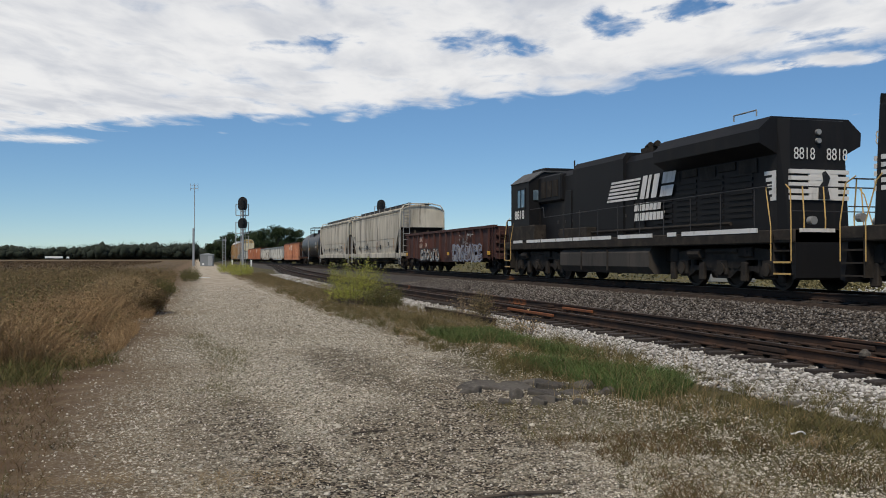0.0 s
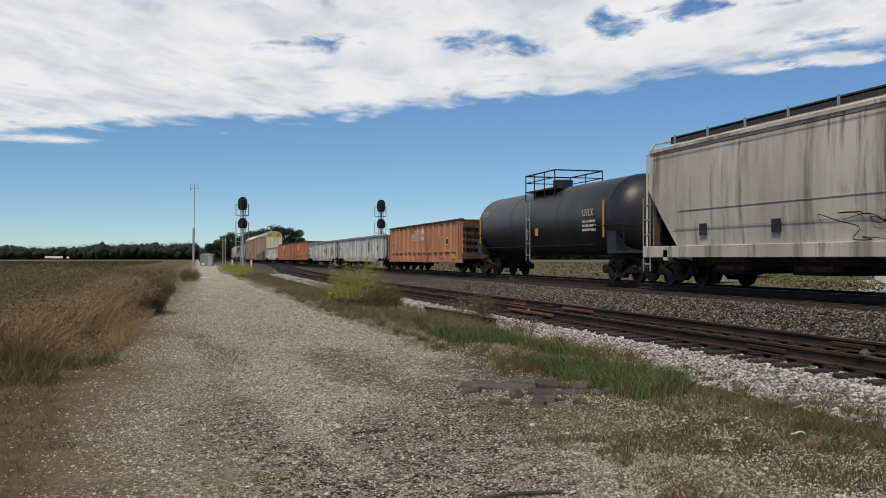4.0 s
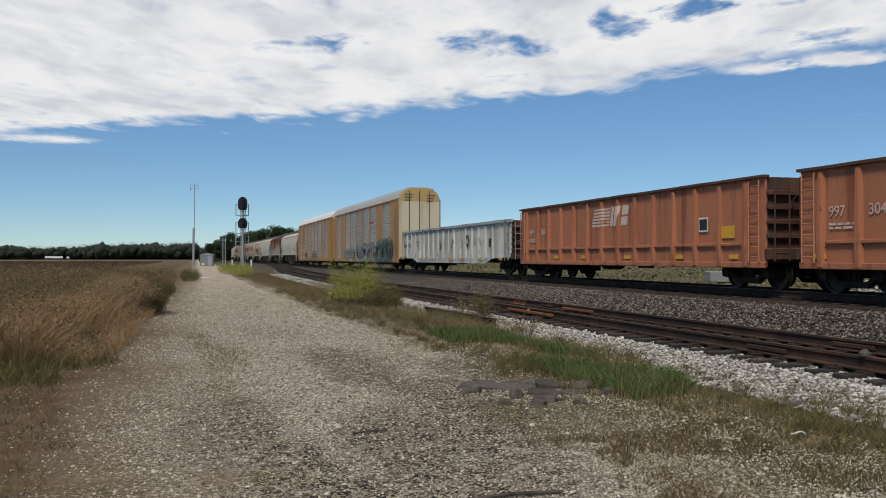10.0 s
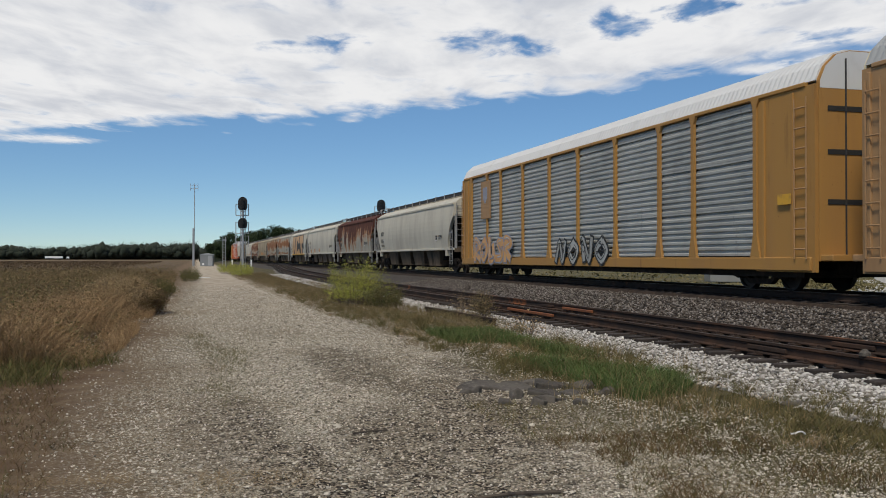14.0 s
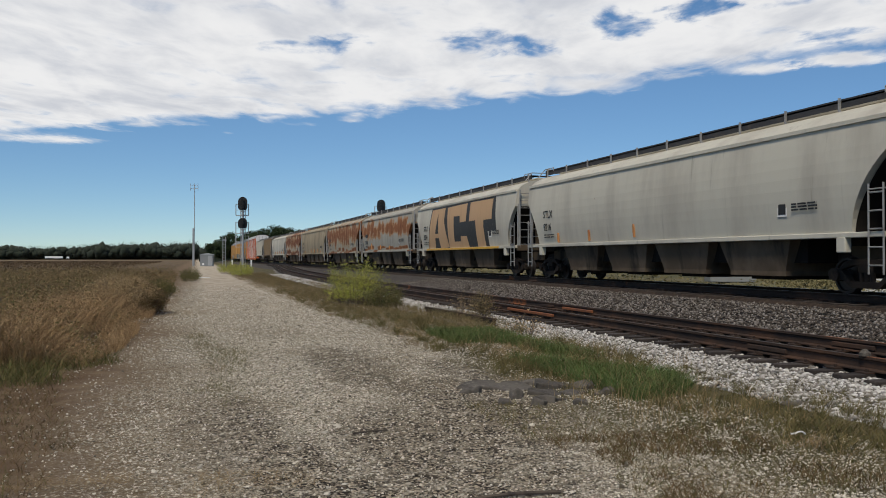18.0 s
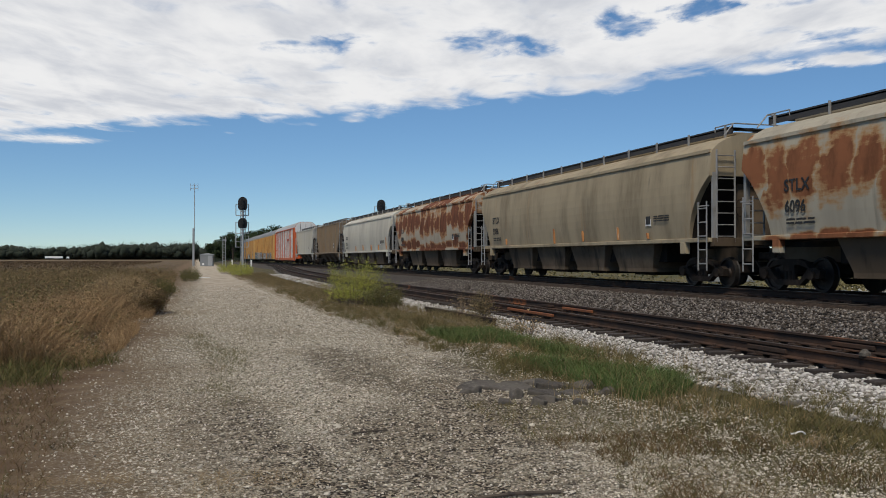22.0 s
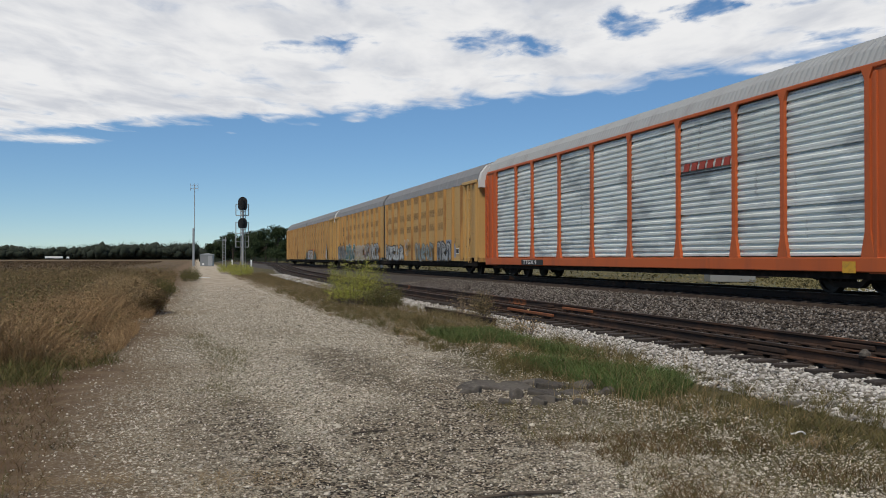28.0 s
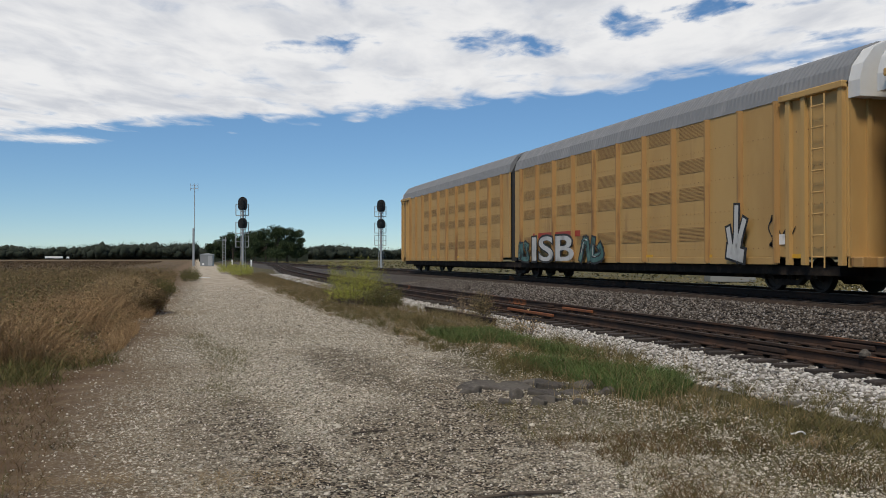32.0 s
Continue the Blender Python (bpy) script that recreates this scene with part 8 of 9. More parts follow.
def cloud_material():
    m, n, l, p = shader("cloud_deck")
    tc = n.new("ShaderNodeTexCoord")
    ob = tc.outputs["Object"]
    sep = n.new("ShaderNodeSeparateXYZ")
    l.new(ob, sep.inputs[0])

    def maths(op, a, b=0.0, c=None):
        q = n.new("ShaderNodeMath")
        q.operation = op
        for i, v in enumerate((a, b) if c is None else (a, b, c)):
            if isinstance(v, (int, float)):
                q.inputs[i].default_value = v
            else:
                l.new(v, q.inputs[i])
        return q.outputs[0]

    def tex(scale, detail, stretch, rough=0.6, shift=(0, 0, 0), warp=0.0):
        mp = n.new("ShaderNodeMapping")
        mp.inputs["Scale"].default_value, mp.inputs["Location"].default_value = stretch, shift
        mp.inputs["Rotation"].default_value = (0, 0, radians(-8))
        l.new(ob, mp.inputs[0])
        t = n.new("ShaderNodeTexNoise")
        t.inputs["Scale"].default_value, t.inputs["Detail"].default_value, t.inputs["Roughness"].default_value = scale, detail, rough
        t.inputs["Distortion"].default_value = warp
        l.new(mp.outputs[0], t.inputs["Vector"])
        return t.outputs[0]

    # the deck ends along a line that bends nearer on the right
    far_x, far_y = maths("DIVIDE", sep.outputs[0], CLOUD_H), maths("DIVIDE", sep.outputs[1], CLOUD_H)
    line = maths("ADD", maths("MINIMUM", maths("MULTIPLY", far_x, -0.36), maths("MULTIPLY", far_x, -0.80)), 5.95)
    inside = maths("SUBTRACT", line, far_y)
    big = tex(0.0019, 5, (1, 0.58, 1), 0.5, (3.0, 1.5, 0))
    puff = tex(0.0075, 7, (1, 0.58, 1), 0.55, (1, 5, 2), 0.4)
    wisp = tex(0.03, 5, (1, 0.58, 1), 0.55, (7, 2, 2), 0.2)
    d = maths("ADD", maths("MULTIPLY_ADD", big, 1.6, -0.70), maths("ADD", maths("MULTIPLY_ADD", puff, 2.2, -1.10), maths("MULTIPLY_ADD", wisp, 0.32, -0.16)))
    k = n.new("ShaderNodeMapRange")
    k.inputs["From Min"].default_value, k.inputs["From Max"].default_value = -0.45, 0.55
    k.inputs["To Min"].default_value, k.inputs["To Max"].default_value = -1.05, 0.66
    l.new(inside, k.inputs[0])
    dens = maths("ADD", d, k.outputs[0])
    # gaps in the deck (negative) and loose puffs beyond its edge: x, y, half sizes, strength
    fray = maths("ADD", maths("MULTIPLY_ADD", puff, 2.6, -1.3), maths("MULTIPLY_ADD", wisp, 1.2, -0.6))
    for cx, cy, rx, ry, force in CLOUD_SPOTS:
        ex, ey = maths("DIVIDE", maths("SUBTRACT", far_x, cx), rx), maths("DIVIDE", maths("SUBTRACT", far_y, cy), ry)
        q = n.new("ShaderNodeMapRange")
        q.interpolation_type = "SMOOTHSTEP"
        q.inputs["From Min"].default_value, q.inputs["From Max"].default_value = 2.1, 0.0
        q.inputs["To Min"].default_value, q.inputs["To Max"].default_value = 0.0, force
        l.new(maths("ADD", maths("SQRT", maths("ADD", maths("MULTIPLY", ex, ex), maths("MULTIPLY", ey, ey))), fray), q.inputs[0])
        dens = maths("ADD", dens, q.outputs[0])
    al = n.new("ShaderNodeMapRange")
    al.interpolation_type = "SMOOTHSTEP"
    al.inputs["From Min"].default_value, al.inputs["From Max"].default_value = -0.42, 0.70
    l.new(dens, al.inputs[0])
    # thick parts are greyer beneath, in broad soft bands
    sh = n.new("ShaderNodeMapRange")
    sh.interpolation_type = "SMOOTHSTEP"
    sh.inputs["From Min"].default_value, sh.inputs["From Max"].default_value = 0.36, 0.66
    l.new(maths("ADD", maths("MULTIPLY", tex(0.0036, 6, (1, 0.5, 1), 0.55, (11, 3, 4), 0.3), 0.8), maths("MULTIPLY", dens, 0.10)), sh.inputs[0])
    col = blend(n, l, sh.outputs[0], (0.90, 0.90, 0.905), (0.62, 0.645, 0.70))
    em, tr, mx = n.new("ShaderNodeEmission"), n.new("ShaderNodeBsdfTransparent"), n.new("ShaderNodeMixShader")
    l.new(col, em.inputs[0])
    em.inputs[1].default_value = 0.94
    l.new(al.outputs[0], mx.inputs[0])
    l.new(tr.outputs[0], mx.inputs[1])
    l.new(em.outputs[0], mx.inputs[2])
    l.new(mx.outputs[0], n["Material Output"].inputs[0])
    return m


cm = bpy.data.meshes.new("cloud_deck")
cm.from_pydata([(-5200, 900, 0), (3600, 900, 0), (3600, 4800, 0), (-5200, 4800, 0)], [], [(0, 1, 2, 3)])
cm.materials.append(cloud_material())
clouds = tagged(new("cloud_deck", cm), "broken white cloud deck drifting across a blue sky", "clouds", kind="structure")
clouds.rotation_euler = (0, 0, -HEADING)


# ---- the train, in its order from the front ----
TRAIN = []          # (thing, middle at the start)
COUPLERS = [17.35, 38.91, 57.65, 77.56, 96.66, 114.76, 133.41, 155.39, 176.99, 195.19, 213.41, 235.27, 263.84, 292.53, 314.08, 332.2, 353.7, 372.43, 390.77, 409.33, 430.48, 449.12, 470.4, 488.79, 507.91, 535.97, 580.83, 623.73]


def joins(ob, i):
    """Car i lies between coupler i - 1 and coupler i."""
    TRAIN.append((ob, (COUPLERS[i - 1] + COUPLERS[i]) / 2))


def span(i):
    return COUPLERS[i] - COUPLERS[i - 1]


loco = locomotive(span(1), "black six-axle locomotive with white emblem, stripes and number 8818")
joins(loco, 1)
lead = locomotive(span(1), "black leading locomotive coupled back to back", 0.38)
lead.matrix_basis = Matrix.Rotation(math.pi, 4, "Z")
TRAIN.append((lead, COUPLERS[0] - span(1) / 2))

g, h = gondola(span(2), 2.38, M["gon_brown"], "low dark brown gondola car with worn white graffiti", 14, "low", 2)
joins(g, 2)
for k, (y0, y1) in enumerate(((4.15, 5.25), (2.95, 4.05), (1.7, 2.8))):
    plate(g, "repainted_patch", M["patch_brown"], y0, y1, 1.38, 1.95 if k else 2.2, -1.458, "reddish brown repainted patch")
lettering("SOU", 0.42, M["logo_faded"], g, 5.36, 1.82, -1.466, 1.0, 0.004, fill=(0.75, 0.28))
lettering("656", 0.38, M["logo_faded"], g, 5.36, 1.44, -1.466, 1.0, 0.004, fill=(0.75, 0.27))
lettering("34", 0.38, M["logo_faded"], g, 4.05, 1.46, -1.466, 1.0, 0.004, fill=(0.45, 0.27))
graffiti(g, 0.4, 4.7, 0.70, 1.38, -1.585, M["graf_white"], M["black_paint"], 6, 3, 0.3, M["graf_orange"])
graffiti(g, -7.2, -2.2, 0.70, 1.5, -1.585, M["graf_worn"], M["graf_violet"], 7, 4, 0.3)
scribble(g, -2.4, 0.9, 3.0, 1.1, -1.585, M["graf_worn"], 6, 0.05)
for yy in (-h + 0.35, -1.5, h - 0.75):
    plate(g, "reflector", M["yellow_paint"], yy, yy + 0.45, 0.98, 1.16, -1.575, "yellow reflective patch")

for i, seed in ((3, 1), (4, 2)):
    c, hb, zb, ze = hopper("low", span(i), M["hop_white"], "dirty white covered hopper streaked with dark grime", 0.06, seed)
    joins(c, i)
    if i == 3:
        lettering("ACFX", 0.34, M["black_paint"], c, hb - 0.75, zb + 1.22, -1.585, 1.1)
        lettering("36936", 0.34, M["black_paint"], c, hb - 0.75, zb + 0.72, -1.585, 1.1, 0.004)
        scribble(c, 3.3, zb + 0.25, 1.1, 0.6, -1.585, M["black_paint"], 11, 0.016)
        scribble(c, 2.3, zb + 0.3, 1.1, 0.6, -1.585, M["black_paint"], 19, 0.016)
        scribble(c, -1.0, zb + 0.2, 1.6, 0.7, -1.575, M["logo_faded"], 12, 0.03)
    else:
        scribble(c, 1.2, zb + 0.05, 4.0, 0.6, -1.575, M["black_paint"], 13, 0.014)
        scribble(c, -3.6, zb + 0.1, 2.5, 0.7, -1.575, M["black_paint"], 14, 0.014)
    for yy in (-3.0, 2.0, 5.2):
        plate(c, "dark_panel", M["black_paint"], yy, yy + 0.38, zb + 0.3, zb + 0.62, -1.575, "small dark stencil panel")
    part("side_seam", Shape().box(-1.572, -1.56, -hb + 0.3, hb - 0.3, ze - 0.14, ze - 0.115), M["bay"], c, "dark seam below the eave")
    part("bow_seam", Shape().box(-1.570, -1.55, -hb + 1.7, hb - 1.7, zb + 1.02, zb + 1.035).box(-1.566, -1.55, -hb + 1.5, hb - 1.5, zb + 0.52, zb + 0.53), M["hop_tan"], c, "thin stained side seams")
    plate(c, "rust_strip", M["graf_orange"], -hb + 1.75, -hb + 1.84, zb + 0.2, zb + 0.95, -1.57, "faded orange strip")

tk, ht, zc, r = tank_car(span(5), "black tank car with white lettering and a railed platform")
joins(tk, 5)
lettering("UTLX", 0.36, M["logo_faded"], tk, ht - 1.4, zc + 0.45, -1.38, 1.0, 0.004)
lettering("UTLX", 0.36, M["logo_faded"], tk, -ht + 2.9, zc + 0.0, -1.44, 1.0, 0.004)
text_bars(tk, M["logo_faded"], -ht + 2.9, zc - 0.15, 3, 1.1, 0.09, -1.435, 4)
plate(tk, "weathered_patch", M["logo_faded"], 0.4, 0.62, zc - 0.75, zc - 0.3, -1.44)

for i in (6, 9, 10):
    g, h = gondola(span(i), 2.90, M["gon_orange" if i == 6 else "gon_red"], "tall faded orange gondola car with a pale emblem" if i == 6 else "tall red-orange gondola car streaked with rust", 14, "tall", i)
    joins(g, i)
    emblem(g, -1.452, 1.9 if i == 6 else 1.5, 1.90, 2.75, 0.66, M["logo_faded"], [-h + 0.75 + (2 * h - 1.5) * k / 13 for k in range(14)])
    lettering("997", 0.34, M["logo_faded"], g, h - 0.98, 1.75, -1.475)
    lettering({6: "392", 9: "304", 10: "304"}[i], 0.34, M["logo_faded"], g, h - 2.2, 1.75, -1.475)
    text_bars(g, M["logo_faded"], h - 1.0, 1.60, 2, 0.8, 0.05, -1.475, i)
    plate(g, "placard", M["white_paint"], -h + 2.5, -h + 2.95, 1.55, 1.95, -1.48, "black and white route placard")
    plate(g, "placard_centre", M["black_paint"], -h + 2.54, -h + 2.91, 1.6, 1.9, -1.488)
    for yy in (-h + 1.1, -h + 3.8, -h + 7.0, h - 6.5, h - 4.0, h - 0.9):
        plate(g, "reflector", M["yellow_paint"], yy, yy + 0.42, 0.80, 0.92, -1.475, "yellow reflective patch")
    plate(g, "large_reflector", M["yellow_paint"], -h + 1.25, -h + 1.95, 0.78 if i == 6 else 1.35, 1.08 if i == 6 else 1.68, -1.478, "large yellow patch")

for i, paint in ((7, "gon_white"), (8, "gon_battered"), (11, "gon_white")):
    g, h = gondola(span(i), 2.56, M[paint], "battered white gondola car with dark scrapes and black lettering", 20, "white", i)
    joins(g, i)
    lettering("CR", 0.34, M["black_paint"], g, h - 1.6, 1.98, -1.492, 1.0, 0.006, fill=(0.6, 0.27))
    lettering({7: "58", 8: "56", 11: "56"}[i], 0.34, M["black_paint"], g, h - 0.42, 1.50, -1.492, 1.0, 0.006, fill=(0.65, 0.27))
    lettering({7: "0", 8: "176", 11: "393"}[i], 0.34, M["black_paint"], g, h - 1.55, 1.50, -1.492, 1.0, 0.006, fill=(0.74 if i != 7 else 0.3, 0.27))
    text_bars(g, M["gon_battered"], h - 1.0, 1.40, 2, 1.6, 0.04, -1.492, i)
    ring = Shape()
    for k in range(24):
        a = 2 * math.pi * k / 24
        q = 0.40 if k in (17, 18) else 0.30      # a short tail at the foot of the ring
        ring.v += [(-0.004, 0.19 * math.cos(a), 0.19 * math.sin(a)), (-0.004, q * math.cos(a), q * math.sin(a))]
        n = (k + 1) % 24
        ring.f.append([2 * k, 2 * k + 1, 2 * n + 1, 2 * n])
    part("round_mark", ring, M["black_paint"], g, "black ring-shaped mark", pose(-1.49, -h + 6.3, 1.72))
    for yy in (h - 5.0, h - 7.6, h - 11.5):
        plate(g, "reflector", M["yellow_paint"], yy, yy + 0.55, 0.70, 0.82, -1.492, "yellow reflective patch")
    for yy in (-h + 1.0, -h + 3.9, -h + 6.9):
        plate(g, "reflector", M["yellow_paint"], yy, yy + 0.5, 0.72, 0.84, -1.492, "yellow reflective patch")
    plate(g, "placard", M["black_paint"], -h + 2.5, -h + 2.9, 1.35, 1.75, -1.492)
    for k, yy in enumerate((h - 3.8, h - 9.0, -1.0, -h + 5.0)):
        scribble(g, yy, 1.25, 0.7, 0.6, -1.495, M["black_paint"], 30 + 7 * i + k, 0.014)

a, h, zs, ze = autorack(span(12), M["rack_yellow"], M["rack_panel"], M["rack_roof"], M["rack_cream"], "yellow-framed autorack with grey corrugated panels and teal graffiti", (-11.3, -8.6, -6.6, -4.0, -1.25, 1.7, 4.7, 7.4, 9.6, 12.0), (1, 7))
joins(a, 12)
graffiti(a, -h + 1.4, -h + 6.9, 0.56, 2.2, -1.59, M["graf_teal"], M["black_paint"], 7, 21, 0.3, M["graf_white"], 0.32)
graffiti(a, -h + 7.1, 1.5, 0.56, 2.0, -1.59, M["graf_grey"], M["black_paint"], 8, 22, 0.25, M["graf_teal"], 0.30)
graffiti(a, 2.7, 7.5, 0.84, 1.6, -1.59, M["graf_grey"], M["graf_dim"], 7, 23, 0.25, M["graf_teal"])
plate(a, "number_panel", M["black_paint"], 3.2, 5.35, 0.53, 0.78, -1.575, "dark panel with white lettering")
lettering("CTTX 6909", 0.30, M["white_paint"], a, 5.25, 0.57, -1.584, 1.0, 0.004, fill=(1.9, 0.21))
plate(a, "red_mark", M["graf_red"], -h + 8.0, -h + 9.6, 3.44, 3.60, -1.585, "long red mark across a panel")
plate(a, "white_mark", M["white_paint"], -h + 7.9, -h + 9.5, 3.36, 3.40, -1.585)
for x0, x1, z in ((-1.05, -0.45, 5.1), (0.5, 1.1, 5.05)):
    en = Shape()
    for k in range(3):
        en.box(x0, x1 - 0.08 * k, -h - 0.064, -h - 0.055, z - 0.2 * k, z - 0.2 * k + 0.12)
    part("end_lettering", en, M["hop_brown"], a, "small brown bars of worn lettering")
part("upper_door_band", Shape().prism_y([(-1.40, 4.7), (1.40, 4.7), (1.40, ze + 0.07), (1.25, ze + 0.41), (0.95, ze + 0.69), (0.6, ze + 0.78), (-0.6, ze + 0.78), (-0.95, ze + 0.69), (-1.25, ze + 0.41), (-1.40, ze + 0.07)], -h - 0.056, -h - 0.051), M["band_yellow"], a, "yellow band across the end doors")

a, h, zs, ze = autorack(span(13), M["rack_amber"], M["rack_panel"], M["rack_roof_white"], M["rack_amber"], "yellow autorack with grey panels and a white roof", (-11.4, -8.5, -6.6, -3.7, -0.7, 2.0, 4.9, 7.7, 9.6, 12.0))
joins(a, 13)
graffiti(a, 6.0, 11.4, 0.62, 1.86, -1.59, M["graf_orange"], M["graf_violet"], 5, 24, 0.3, M["graf_white"])
graffiti(a, -3.4, 1.2, 0.62, 1.6, -1.59, M["rack_panel"], M["black_paint"], 4, 25, 0.3, None, 0.22)
pn = part("emblem_panel", Shape().box(-1.57, -1.50, h - 4.5, h - 3.2, 2.7, 4.5, 0.01), M["rack_yellow"], a, "yellow panel with a small dark shield")
part("shield", Shape().prism_x([(h - 4.15, 4.2), (h - 3.55, 4.2), (h - 3.55, 3.7), (h - 3.85, 3.4), (h - 4.15, 3.7)], -1.58, -1.57), M["graf_violet"], pn)
part("end_cap", Shape().prism_y([(-1.40, 4.72), (1.40, 4.72), (1.40, ze + 0.07), (1.25, ze + 0.41), (0.95, ze + 0.69), (0.6, ze + 0.78), (-0.6, ze + 0.78), (-0.95, ze + 0.69), (-1.25, ze + 0.41), (-1.40, ze + 0.07)], -h - 0.056, -h - 0.051), M["rack_roof_white"], a, "white band over the end doors")
for z in (4.2, 3.2, 2.05):
    part("end_slot", Shape().box(-1.2, -0.2, -h - 0.064, -h - 0.055, z, z + 0.12), M["rubber"], a)
plate(a, "notice", M["yellow_paint"], -h + 0.75, -h + 1.25, 2.1, 2.35, -1.58, "yellow notice plate")

HOPPERS = ((14, "hop_grey", "light grey covered hopper with rounded sides"), (15, "hop_dark_rust", "grey covered hopper covered in dark rust"), (16, "hop_grey", "light grey covered hopper with thin rust streaks"),
           (17, "hop_grey", "light grey covered hopper with large peach graffiti letters"), (18, "hop_rust", "grey covered hopper with orange rust patches"), (19, "hop_rust_b", "grey covered hopper with orange rust patches"),
           (20, "hop_tan", "tan-stained grey covered hopper"), (21, "hop_blotch", "pale covered hopper with brown rust streaks"), (22, "hop_grey", "light grey covered hopper with rounded sides"))
MARKS = {14: ("STLX", "9216"), 15: ("HMBX", "2928"), 16: ("STLX", "9216"), 17: ("STLX", "6524"), 18: ("HMBX", "292851"), 19: ("STLX", "6096"), 20: ("STLX", "9396"), 21: ("STLX", "6099"), 22: ("STLX", "9213")}
RUNS = {16: ((6.85, 1.42, 1.8), (4.12, 1.42, 1.83), (0.8, 1.49, 1.91)), 18: ((4.3, 1.45, 1.95), (1.0, 1.45, 1.8), (-2.0, 1.45, 1.7)),
        20: ((6.35, 1.42, 1.68), (0.94, 1.38, 1.96), (-1.68, 1.42, 1.8), (-4.41, 1.42, 1.85), (-6.41, 1.42, 1.6)), 22: ((3.47, 1.42, 1.82), (0.31, 1.45, 1.9), (-3.0, 1.42, 1.84), (-5.77, 1.42, 1.83), (-8.4, 1.45, 2.3))}
for i, paint, label in HOPPERS:
    c, hb, zb, ze = hopper("round", span(i), M[paint], label, 0.10, i)
    joins(c, i)
    lettering(MARKS[i][0], 0.40, M["black_paint"], c, hb - 1.75, zb + 1.05, -1.615, 1.0, 0.006)
    lettering(MARKS[i][1], 0.40, M["black_paint"], c, hb - 1.75, zb + 0.55, -1.60, 0.95, 0.006)
    text_bars(c, M["black_paint"], hb - 1.8, zb + 0.40, 2, 1.0, 0.05, -1.585, i)
    text_bars(c, M["black_paint"], -hb + 3.0, zb + 0.75, 3, 0.9, 0.04, -1.60, i + 5)
    for yy, z0, z1 in RUNS.get(i, ()):
        part("rust_run", Shape().loft([[(-1.612, yy - w - o, z), (-1.612, yy + w - o, z), (-1.54, yy + w - o, z), (-1.54, yy - w - o, z)] for z, w, o in ((z0, 0.012, 0.05), (z0 * 0.6 + z1 * 0.4, 0.03, 0.02), (z1 - 0.06, 0.032, 0), (z1, 0.016, 0))]), M["rust_run"], c, "thin run of orange rust down the side")
    if i == 17:
        # large peach letters on a black ground, laid on the bulging side
        skin = lambda z: 1.50 + 0.10 * math.sin(math.pi * min(max((z - zb) / (ze - zb), 0), 1))
        back = [(6.08, 1.36), (5.22, 3.68), (-5.92, 3.70), (-6.17, 2.13), (-4.9, 2.10), (-5.02, 1.36)]
        laid("letter_shadow", back, M["black_paint"], c, skin, 0.006, "black painted ground of the letters")
        for pts in ([(5.95, 1.37), (5.08, 3.58), (2.42, 3.60), (2.52, 2.84), (1.66, 1.42), (3.40, 1.37), (3.66, 1.96), (4.40, 1.96), (4.45, 1.38)],
                    [(1.98, 3.58), (-1.60, 3.62), (-1.54, 2.70), (-0.46, 2.68), (-0.42, 3.02), (0.68, 3.04), (0.60, 1.70), (-0.54, 1.69), (-0.54, 1.96), (-1.62, 1.95), (-1.90, 1.37), (1.62, 1.37)],
                    [(-2.10, 3.63), (-5.60, 3.61), (-5.54, 2.66), (-4.36, 2.66), (-4.32, 2.36), (-4.54, 1.37), (-3.30, 1.37), (-3.07, 2.69), (-2.06, 2.67)]):
            laid("letter", pts, M["graf_peach"], c, skin, 0.012, "large peach spray-painted letter")
        laid("letter_counter", [(4.35, 2.22), (3.70, 2.20), (3.72, 3.34)], M["black_paint"], c, skin, 0.018)
        part("sill_stripe", Shape().box(-1.59, -1.57, -hb + 2.2, hb - 2.4, zb - 0.09, zb + 0.01), M["yellow_paint"], c, "yellow stripe along the sill")

c, hb, zb, ze = hopper("rib", span(23), M["hop_brown"], "brown ribbed covered hopper", 0, 23)
joins(c, 23)
c, hb, zb, ze = hopper("rib", span(24), M["hop_pale"], "pale grey ribbed covered hopper with black lettering", 0, 24)
joins(c, 24)
lettering("TILX", 0.42, M["black_paint"], c, hb - 1.55, zb + 1.25, -1.57, 1.2, 0.004)
lettering("512276", 0.42, M["black_paint"], c, hb - 1.55, zb + 0.75, -1.57, 0.95, 0.004)
text_bars(c, M["black_paint"], hb - 1.6, zb + 0.55, 2, 1.3, 0.05, -1.565, 3)

a, h, zs, ze = autorack(span(25), M["rack_orange"], M["rack_panel_b"], M["rack_roof"], M["rack_orange"], "bright orange autorack with shining grey corrugated panels", (-11.8, -9.0, -7.0, -4.2, -1.2, 1.6, 4.5, 7.3, 9.2, 11.8))
joins(a, 25)
lettering("TTGX 9", 0.30, M["white_paint"], a, h - 5.1, 0.57, -1.584, 1.0, 0.004, fill=(1.5, 0.16))
for k in range(6):
    part("red_mark", Shape().prism_x([(-4.45 - 0.4 * k, 3.30), (-4.53 - 0.4 * k, 3.52), (-4.80 - 0.4 * k, 3.52), (-4.72 - 0.4 * k, 3.30)], -1.50, -1.475), M["graf_red"], a, "slanted red block of an emblem")
part("dark_underline", Shape().prism_x([(-4.3, 3.18), (-4.3, 3.23), (-6.8, 3.23), (-6.8, 3.18)], -1.50, -1.475), M["black_paint"], a)
plate(a, "number_panel", M["black_paint"], h - 7.3, h - 4.9, 0.54, 0.76, -1.575, "black panel with white lettering")
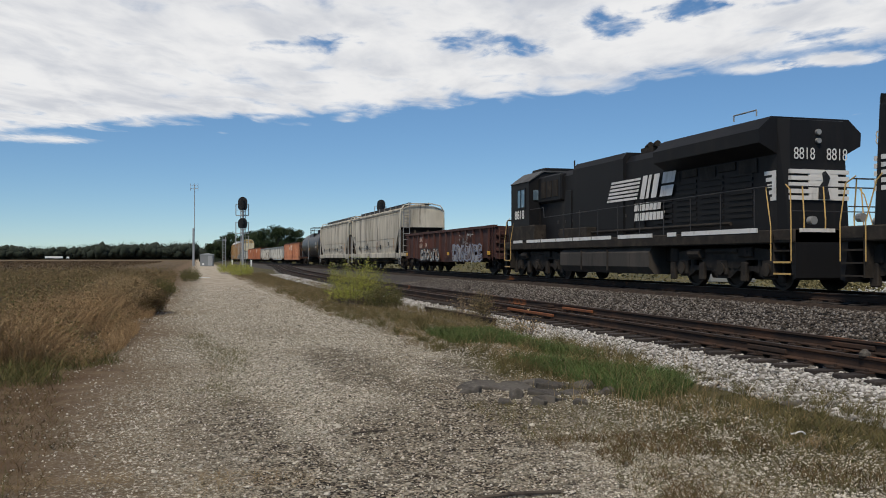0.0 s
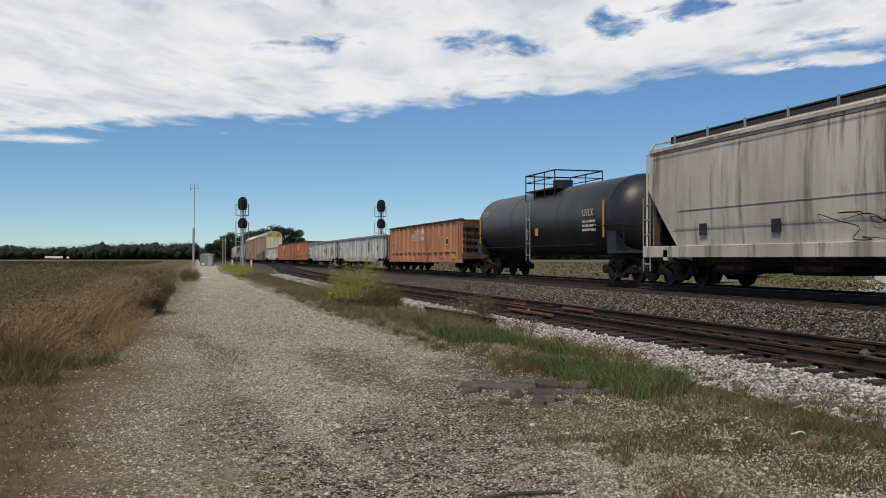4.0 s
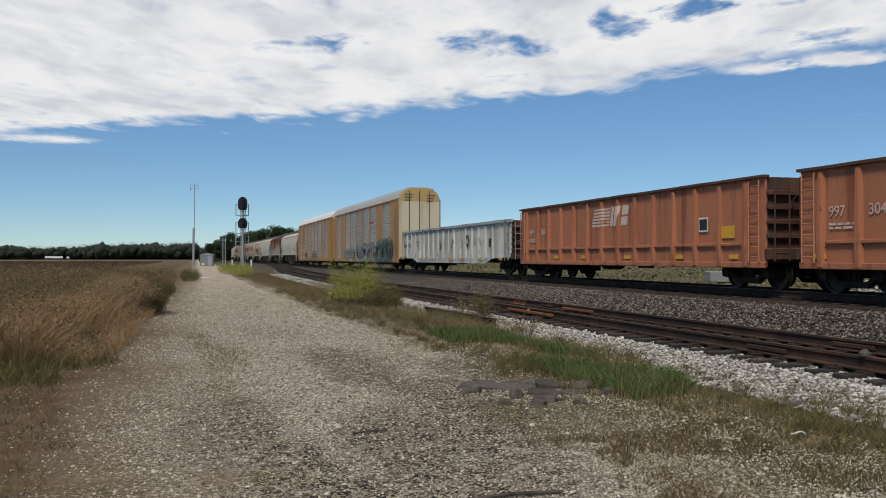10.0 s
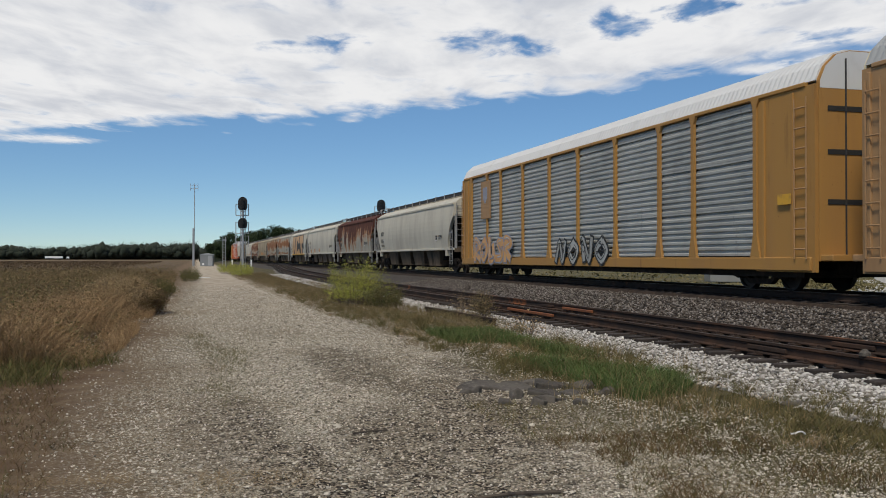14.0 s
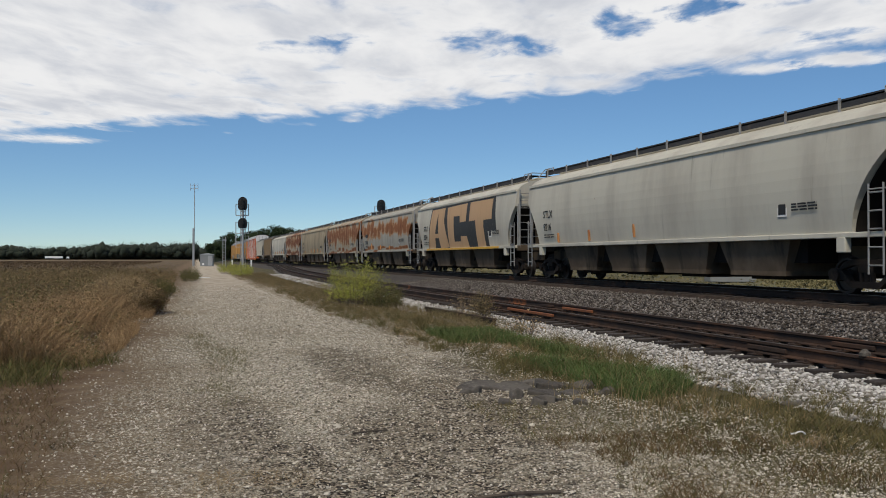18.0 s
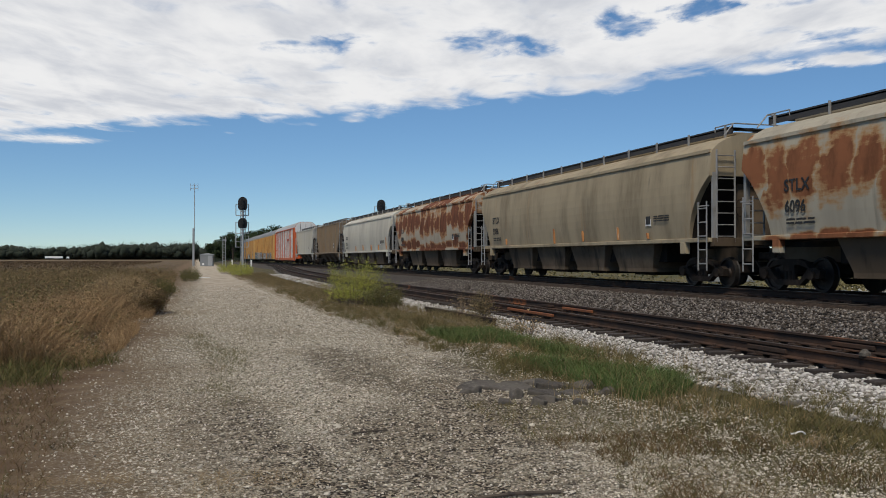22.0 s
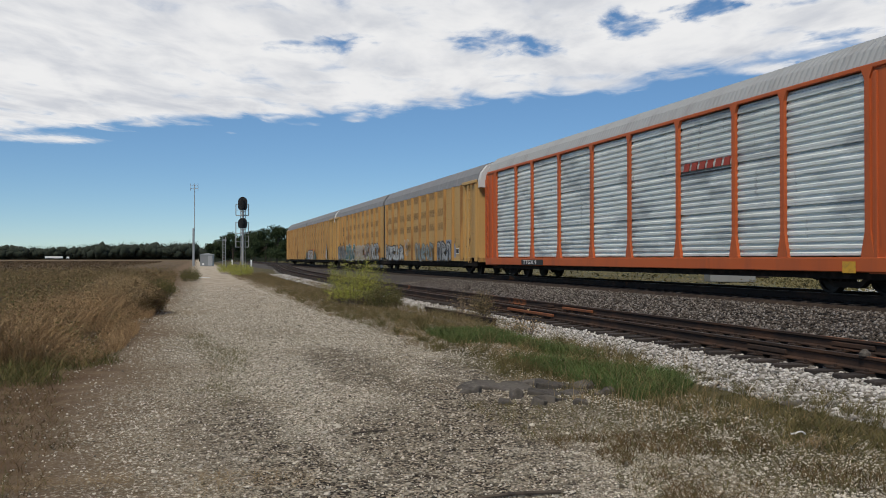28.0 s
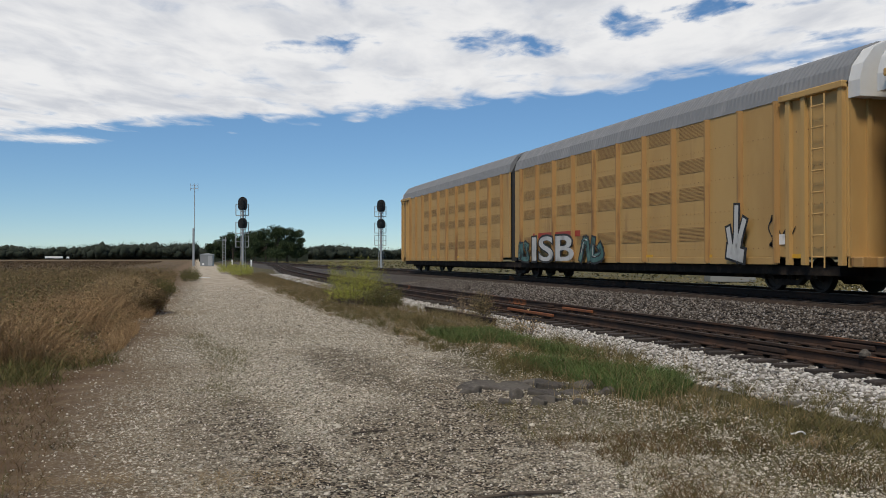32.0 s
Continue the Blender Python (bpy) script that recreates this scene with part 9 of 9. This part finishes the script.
part("end_band", Shape().prism_y([(-1.40, 4.25), (1.40, 4.25), (1.40, ze + 0.07), (1.25, ze + 0.41), (0.95, ze + 0.69), (0.6, ze + 0.78), (-0.6, ze + 0.78), (-0.95, ze + 0.69), (-1.25, ze + 0.41), (-1.40, ze + 0.07)], -h - 0.056, -h - 0.051), M["rack_roof_white"], a, "white band across the end doors")
plate(a, "notice", M["yellow_paint"], -h + 1.8, -h + 2.2, 0.5, 0.75, -1.578)

for i in (26, 27):
    c, h, zs, ze = articulated(span(i), "yellow two-unit covered autorack with a grey roof and graffiti" if i == 26 else "last yellow two-unit covered autorack of the train", *(("max_yellow", "max_rib") if i == 26 else ("max_ochre", "max_ochre_rib")))
    joins(c, i)
    if i == 26:
        graffiti(c, 15.3, 19.6, 0.70, 1.95, -1.645, M["graf_grey"], M["black_paint"], 6, 61, 0.3, M["graf_white"], 0.30)
        graffiti(c, 10.8, 15.2, 0.68, 2.05, -1.645, M["graf_teal"], M["graf_white"], 4, 62, 0.3, M["graf_grey"], 0.36)
        graffiti(c, 7.0, 10.6, 0.68, 1.90, -1.645, M["graf_tan"], M["graf_white"], 5, 63, 0.25, None, 0.32)
        graffiti(c, 3.9, 6.7, 0.68, 1.95, -1.645, M["graf_pale"], M["black_paint"], 3, 64, 0.25, M["graf_red"], 0.30)
        graffiti(c, 1.0, 3.8, 0.68, 1.95, -1.645, M["graf_white"], M["black_paint"], 3, 68, 0.25, None, 0.29)
        graffiti(c, -6.75, -1.3, 0.68, 1.80, -1.645, M["graf_white"], M["black_paint"], 5, 65, 0.25, M["graf_grey"], 0.28)
        scribble(c, -6.8, 1.0, 1.6, 1.0, -1.645, M["graf_pale"], 69, 0.04)
        graffiti(c, -14.1, -9.9, 0.70, 1.72, -1.645, M["graf_steel"], M["graf_dim"], 5, 66, 0.35, M["graf_tan"], 0.22)
        graffiti(c, -17.75, -14.9, 0.68, 1.70, -1.645, M["graf_grey"], M["black_paint"], 3, 67, 0.15, M["graf_white"], 0.27)
        part("paint_cloud", Shape().prism_x(rounded([(-14.3, 1.2), (-14.9, 1.72), (-16.2, 1.82), (-17.6, 1.76), (-18.2, 1.2), (-17.8, 0.74), (-14.8, 0.74), (-14.3, 1.2)], 4)[:-1], -1.512, -1.500), M["graf_violet"], c, "pale violet spray-painted cloud")
        warn = lettering("EXCESS HEIGHT", 0.2, M["black_paint"], c, 0, 4.42, 0, 1.0, 0.0, "lettering", fill=(1.5, 0.14))
        warn.matrix_basis = Matrix.Translation((-1.15, -h - 0.36, 0)) @ Matrix.Rotation(math.pi / 2, 4, "Z")
        plate(c, "placard", M["white_paint"], -18.76, -18.26, 1.05, 1.34, -1.512, "black and white route placard")
        plate(c, "placard_centre", M["black_paint"], -18.72, -18.30, 1.09, 1.30, -1.518)
        scribble(c, -18.0, 1.45, 1.4, 0.4, -1.515, M["hop_brown"], 70, 0.016)
        scribble(c, -20.0, 1.4, 0.8, 0.5, -1.515, M["black_paint"], 71, 0.014)
        lg = Shape()
        for k in range(5):
            lg.box(-1.512, -1.505, 17.45, 18.4 - 0.03 * k, 3.22 + k * 0.085, 3.27 + k * 0.085)
        for yy in (17.35, 17.08, 16.85):
            lg.prism_x([(yy, 3.2), (yy - 0.06, 3.62), (yy - 0.2, 3.62), (yy - 0.14, 3.2)], -1.512, -1.505)
        lg.box(-1.512, -1.505, 16.6, 17.6, 3.0, 3.06).box(-1.512, -1.505, 16.6, 17.6, 2.88, 2.94)
        part("emblem", lg, M["black_paint"], c, "small black emblem of bars")
        lettering("NOKL 7982 76", 0.3, M["black_paint"], c, 19.22, 1.98, -1.51, fill=(3.2, 0.26))
    else:
        lettering("ISB", 1.35, M["graf_white"], c, -2.75, 0.70, -1.652, 1.0, 0.02, "graffiti", fill=(4.1, 0.98))
        lettering("ISB", 1.35, M["black_paint"], c, -2.63, 0.62, -1.646, 1.0, 0.06, "graffiti_outline", fill=(4.35, 1.14))
        part("dark_band", Shape().box(-1.512, -1.502, -7.1, -2.5, 1.62, 1.84), M["graf_red"], c, "dark red painted band")
        graffiti(c, -9.3, -7.3, 0.70, 1.6, -1.645, M["graf_teal"], M["black_paint"], 2, 72, 0.35, M["graf_white"])
        graffiti(c, -2.4, -1.1, 0.70, 1.5, -1.645, M["graf_teal"], M["black_paint"], 2, 75, 0.35)
        fork_mark, dark_mark = Shape(), Shape()
        for pts in (((-16.62, 1.55), (-16.72, 1.15), (-17.0, 0.85)), ((-16.98, 2.1), (-16.96, 1.5), (-16.9, 1.0)), ((-17.3, 1.75), (-17.12, 1.35), (-17.02, 0.95))):
            band(fork_mark, pts, 0.17, -1.655)
            band(dark_mark, pts, 0.30, -1.646)
        band(fork_mark, ((-16.72, 0.98), (-17.12, 0.90)), 0.34, -1.656)
        band(dark_mark, ((-16.70, 0.98), (-17.16, 0.90)), 0.46, -1.647)
        part("fork_outline", dark_mark, M["black_paint"], c, "black outline of the forked mark")
        part("painted_fork", fork_mark, M["graf_white"], c, "white forked spray-painted mark")
        scribble(c, -18.0, 1.15, 1.0, 0.7, -1.51, M["black_paint"], 74, 0.03)
        plate(c, "notice", M["white_paint"], -18.75, -18.3, 1.15, 1.4, -1.515, "small white notice plate")
    for yy in (-h + 1.5, -h + 5.2, -12.4, 3.0, 8.0, 13.0):
        plate(c, "reflector", M["yellow_paint"], yy, yy + 0.4, 0.82, 0.92, -1.512, "yellow reflective patch")


# ---- what moves: the train towards the camera, the clouds to the right ----
def motions():
    ticks = [4 * i for i in range(9)]
    for ob, start in TRAIN:
        turn = ob.matrix_basis.to_quaternion().to_matrix().to_4x4()
        walk(ob, [(t, Matrix.Translation((MAIN_X, start - SPEED * t, MAIN_Z + 0.003)) @ turn) for t in ticks])
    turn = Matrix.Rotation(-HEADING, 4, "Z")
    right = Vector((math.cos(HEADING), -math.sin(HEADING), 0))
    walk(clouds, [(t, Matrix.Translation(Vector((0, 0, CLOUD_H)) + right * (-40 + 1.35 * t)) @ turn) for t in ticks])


motions()
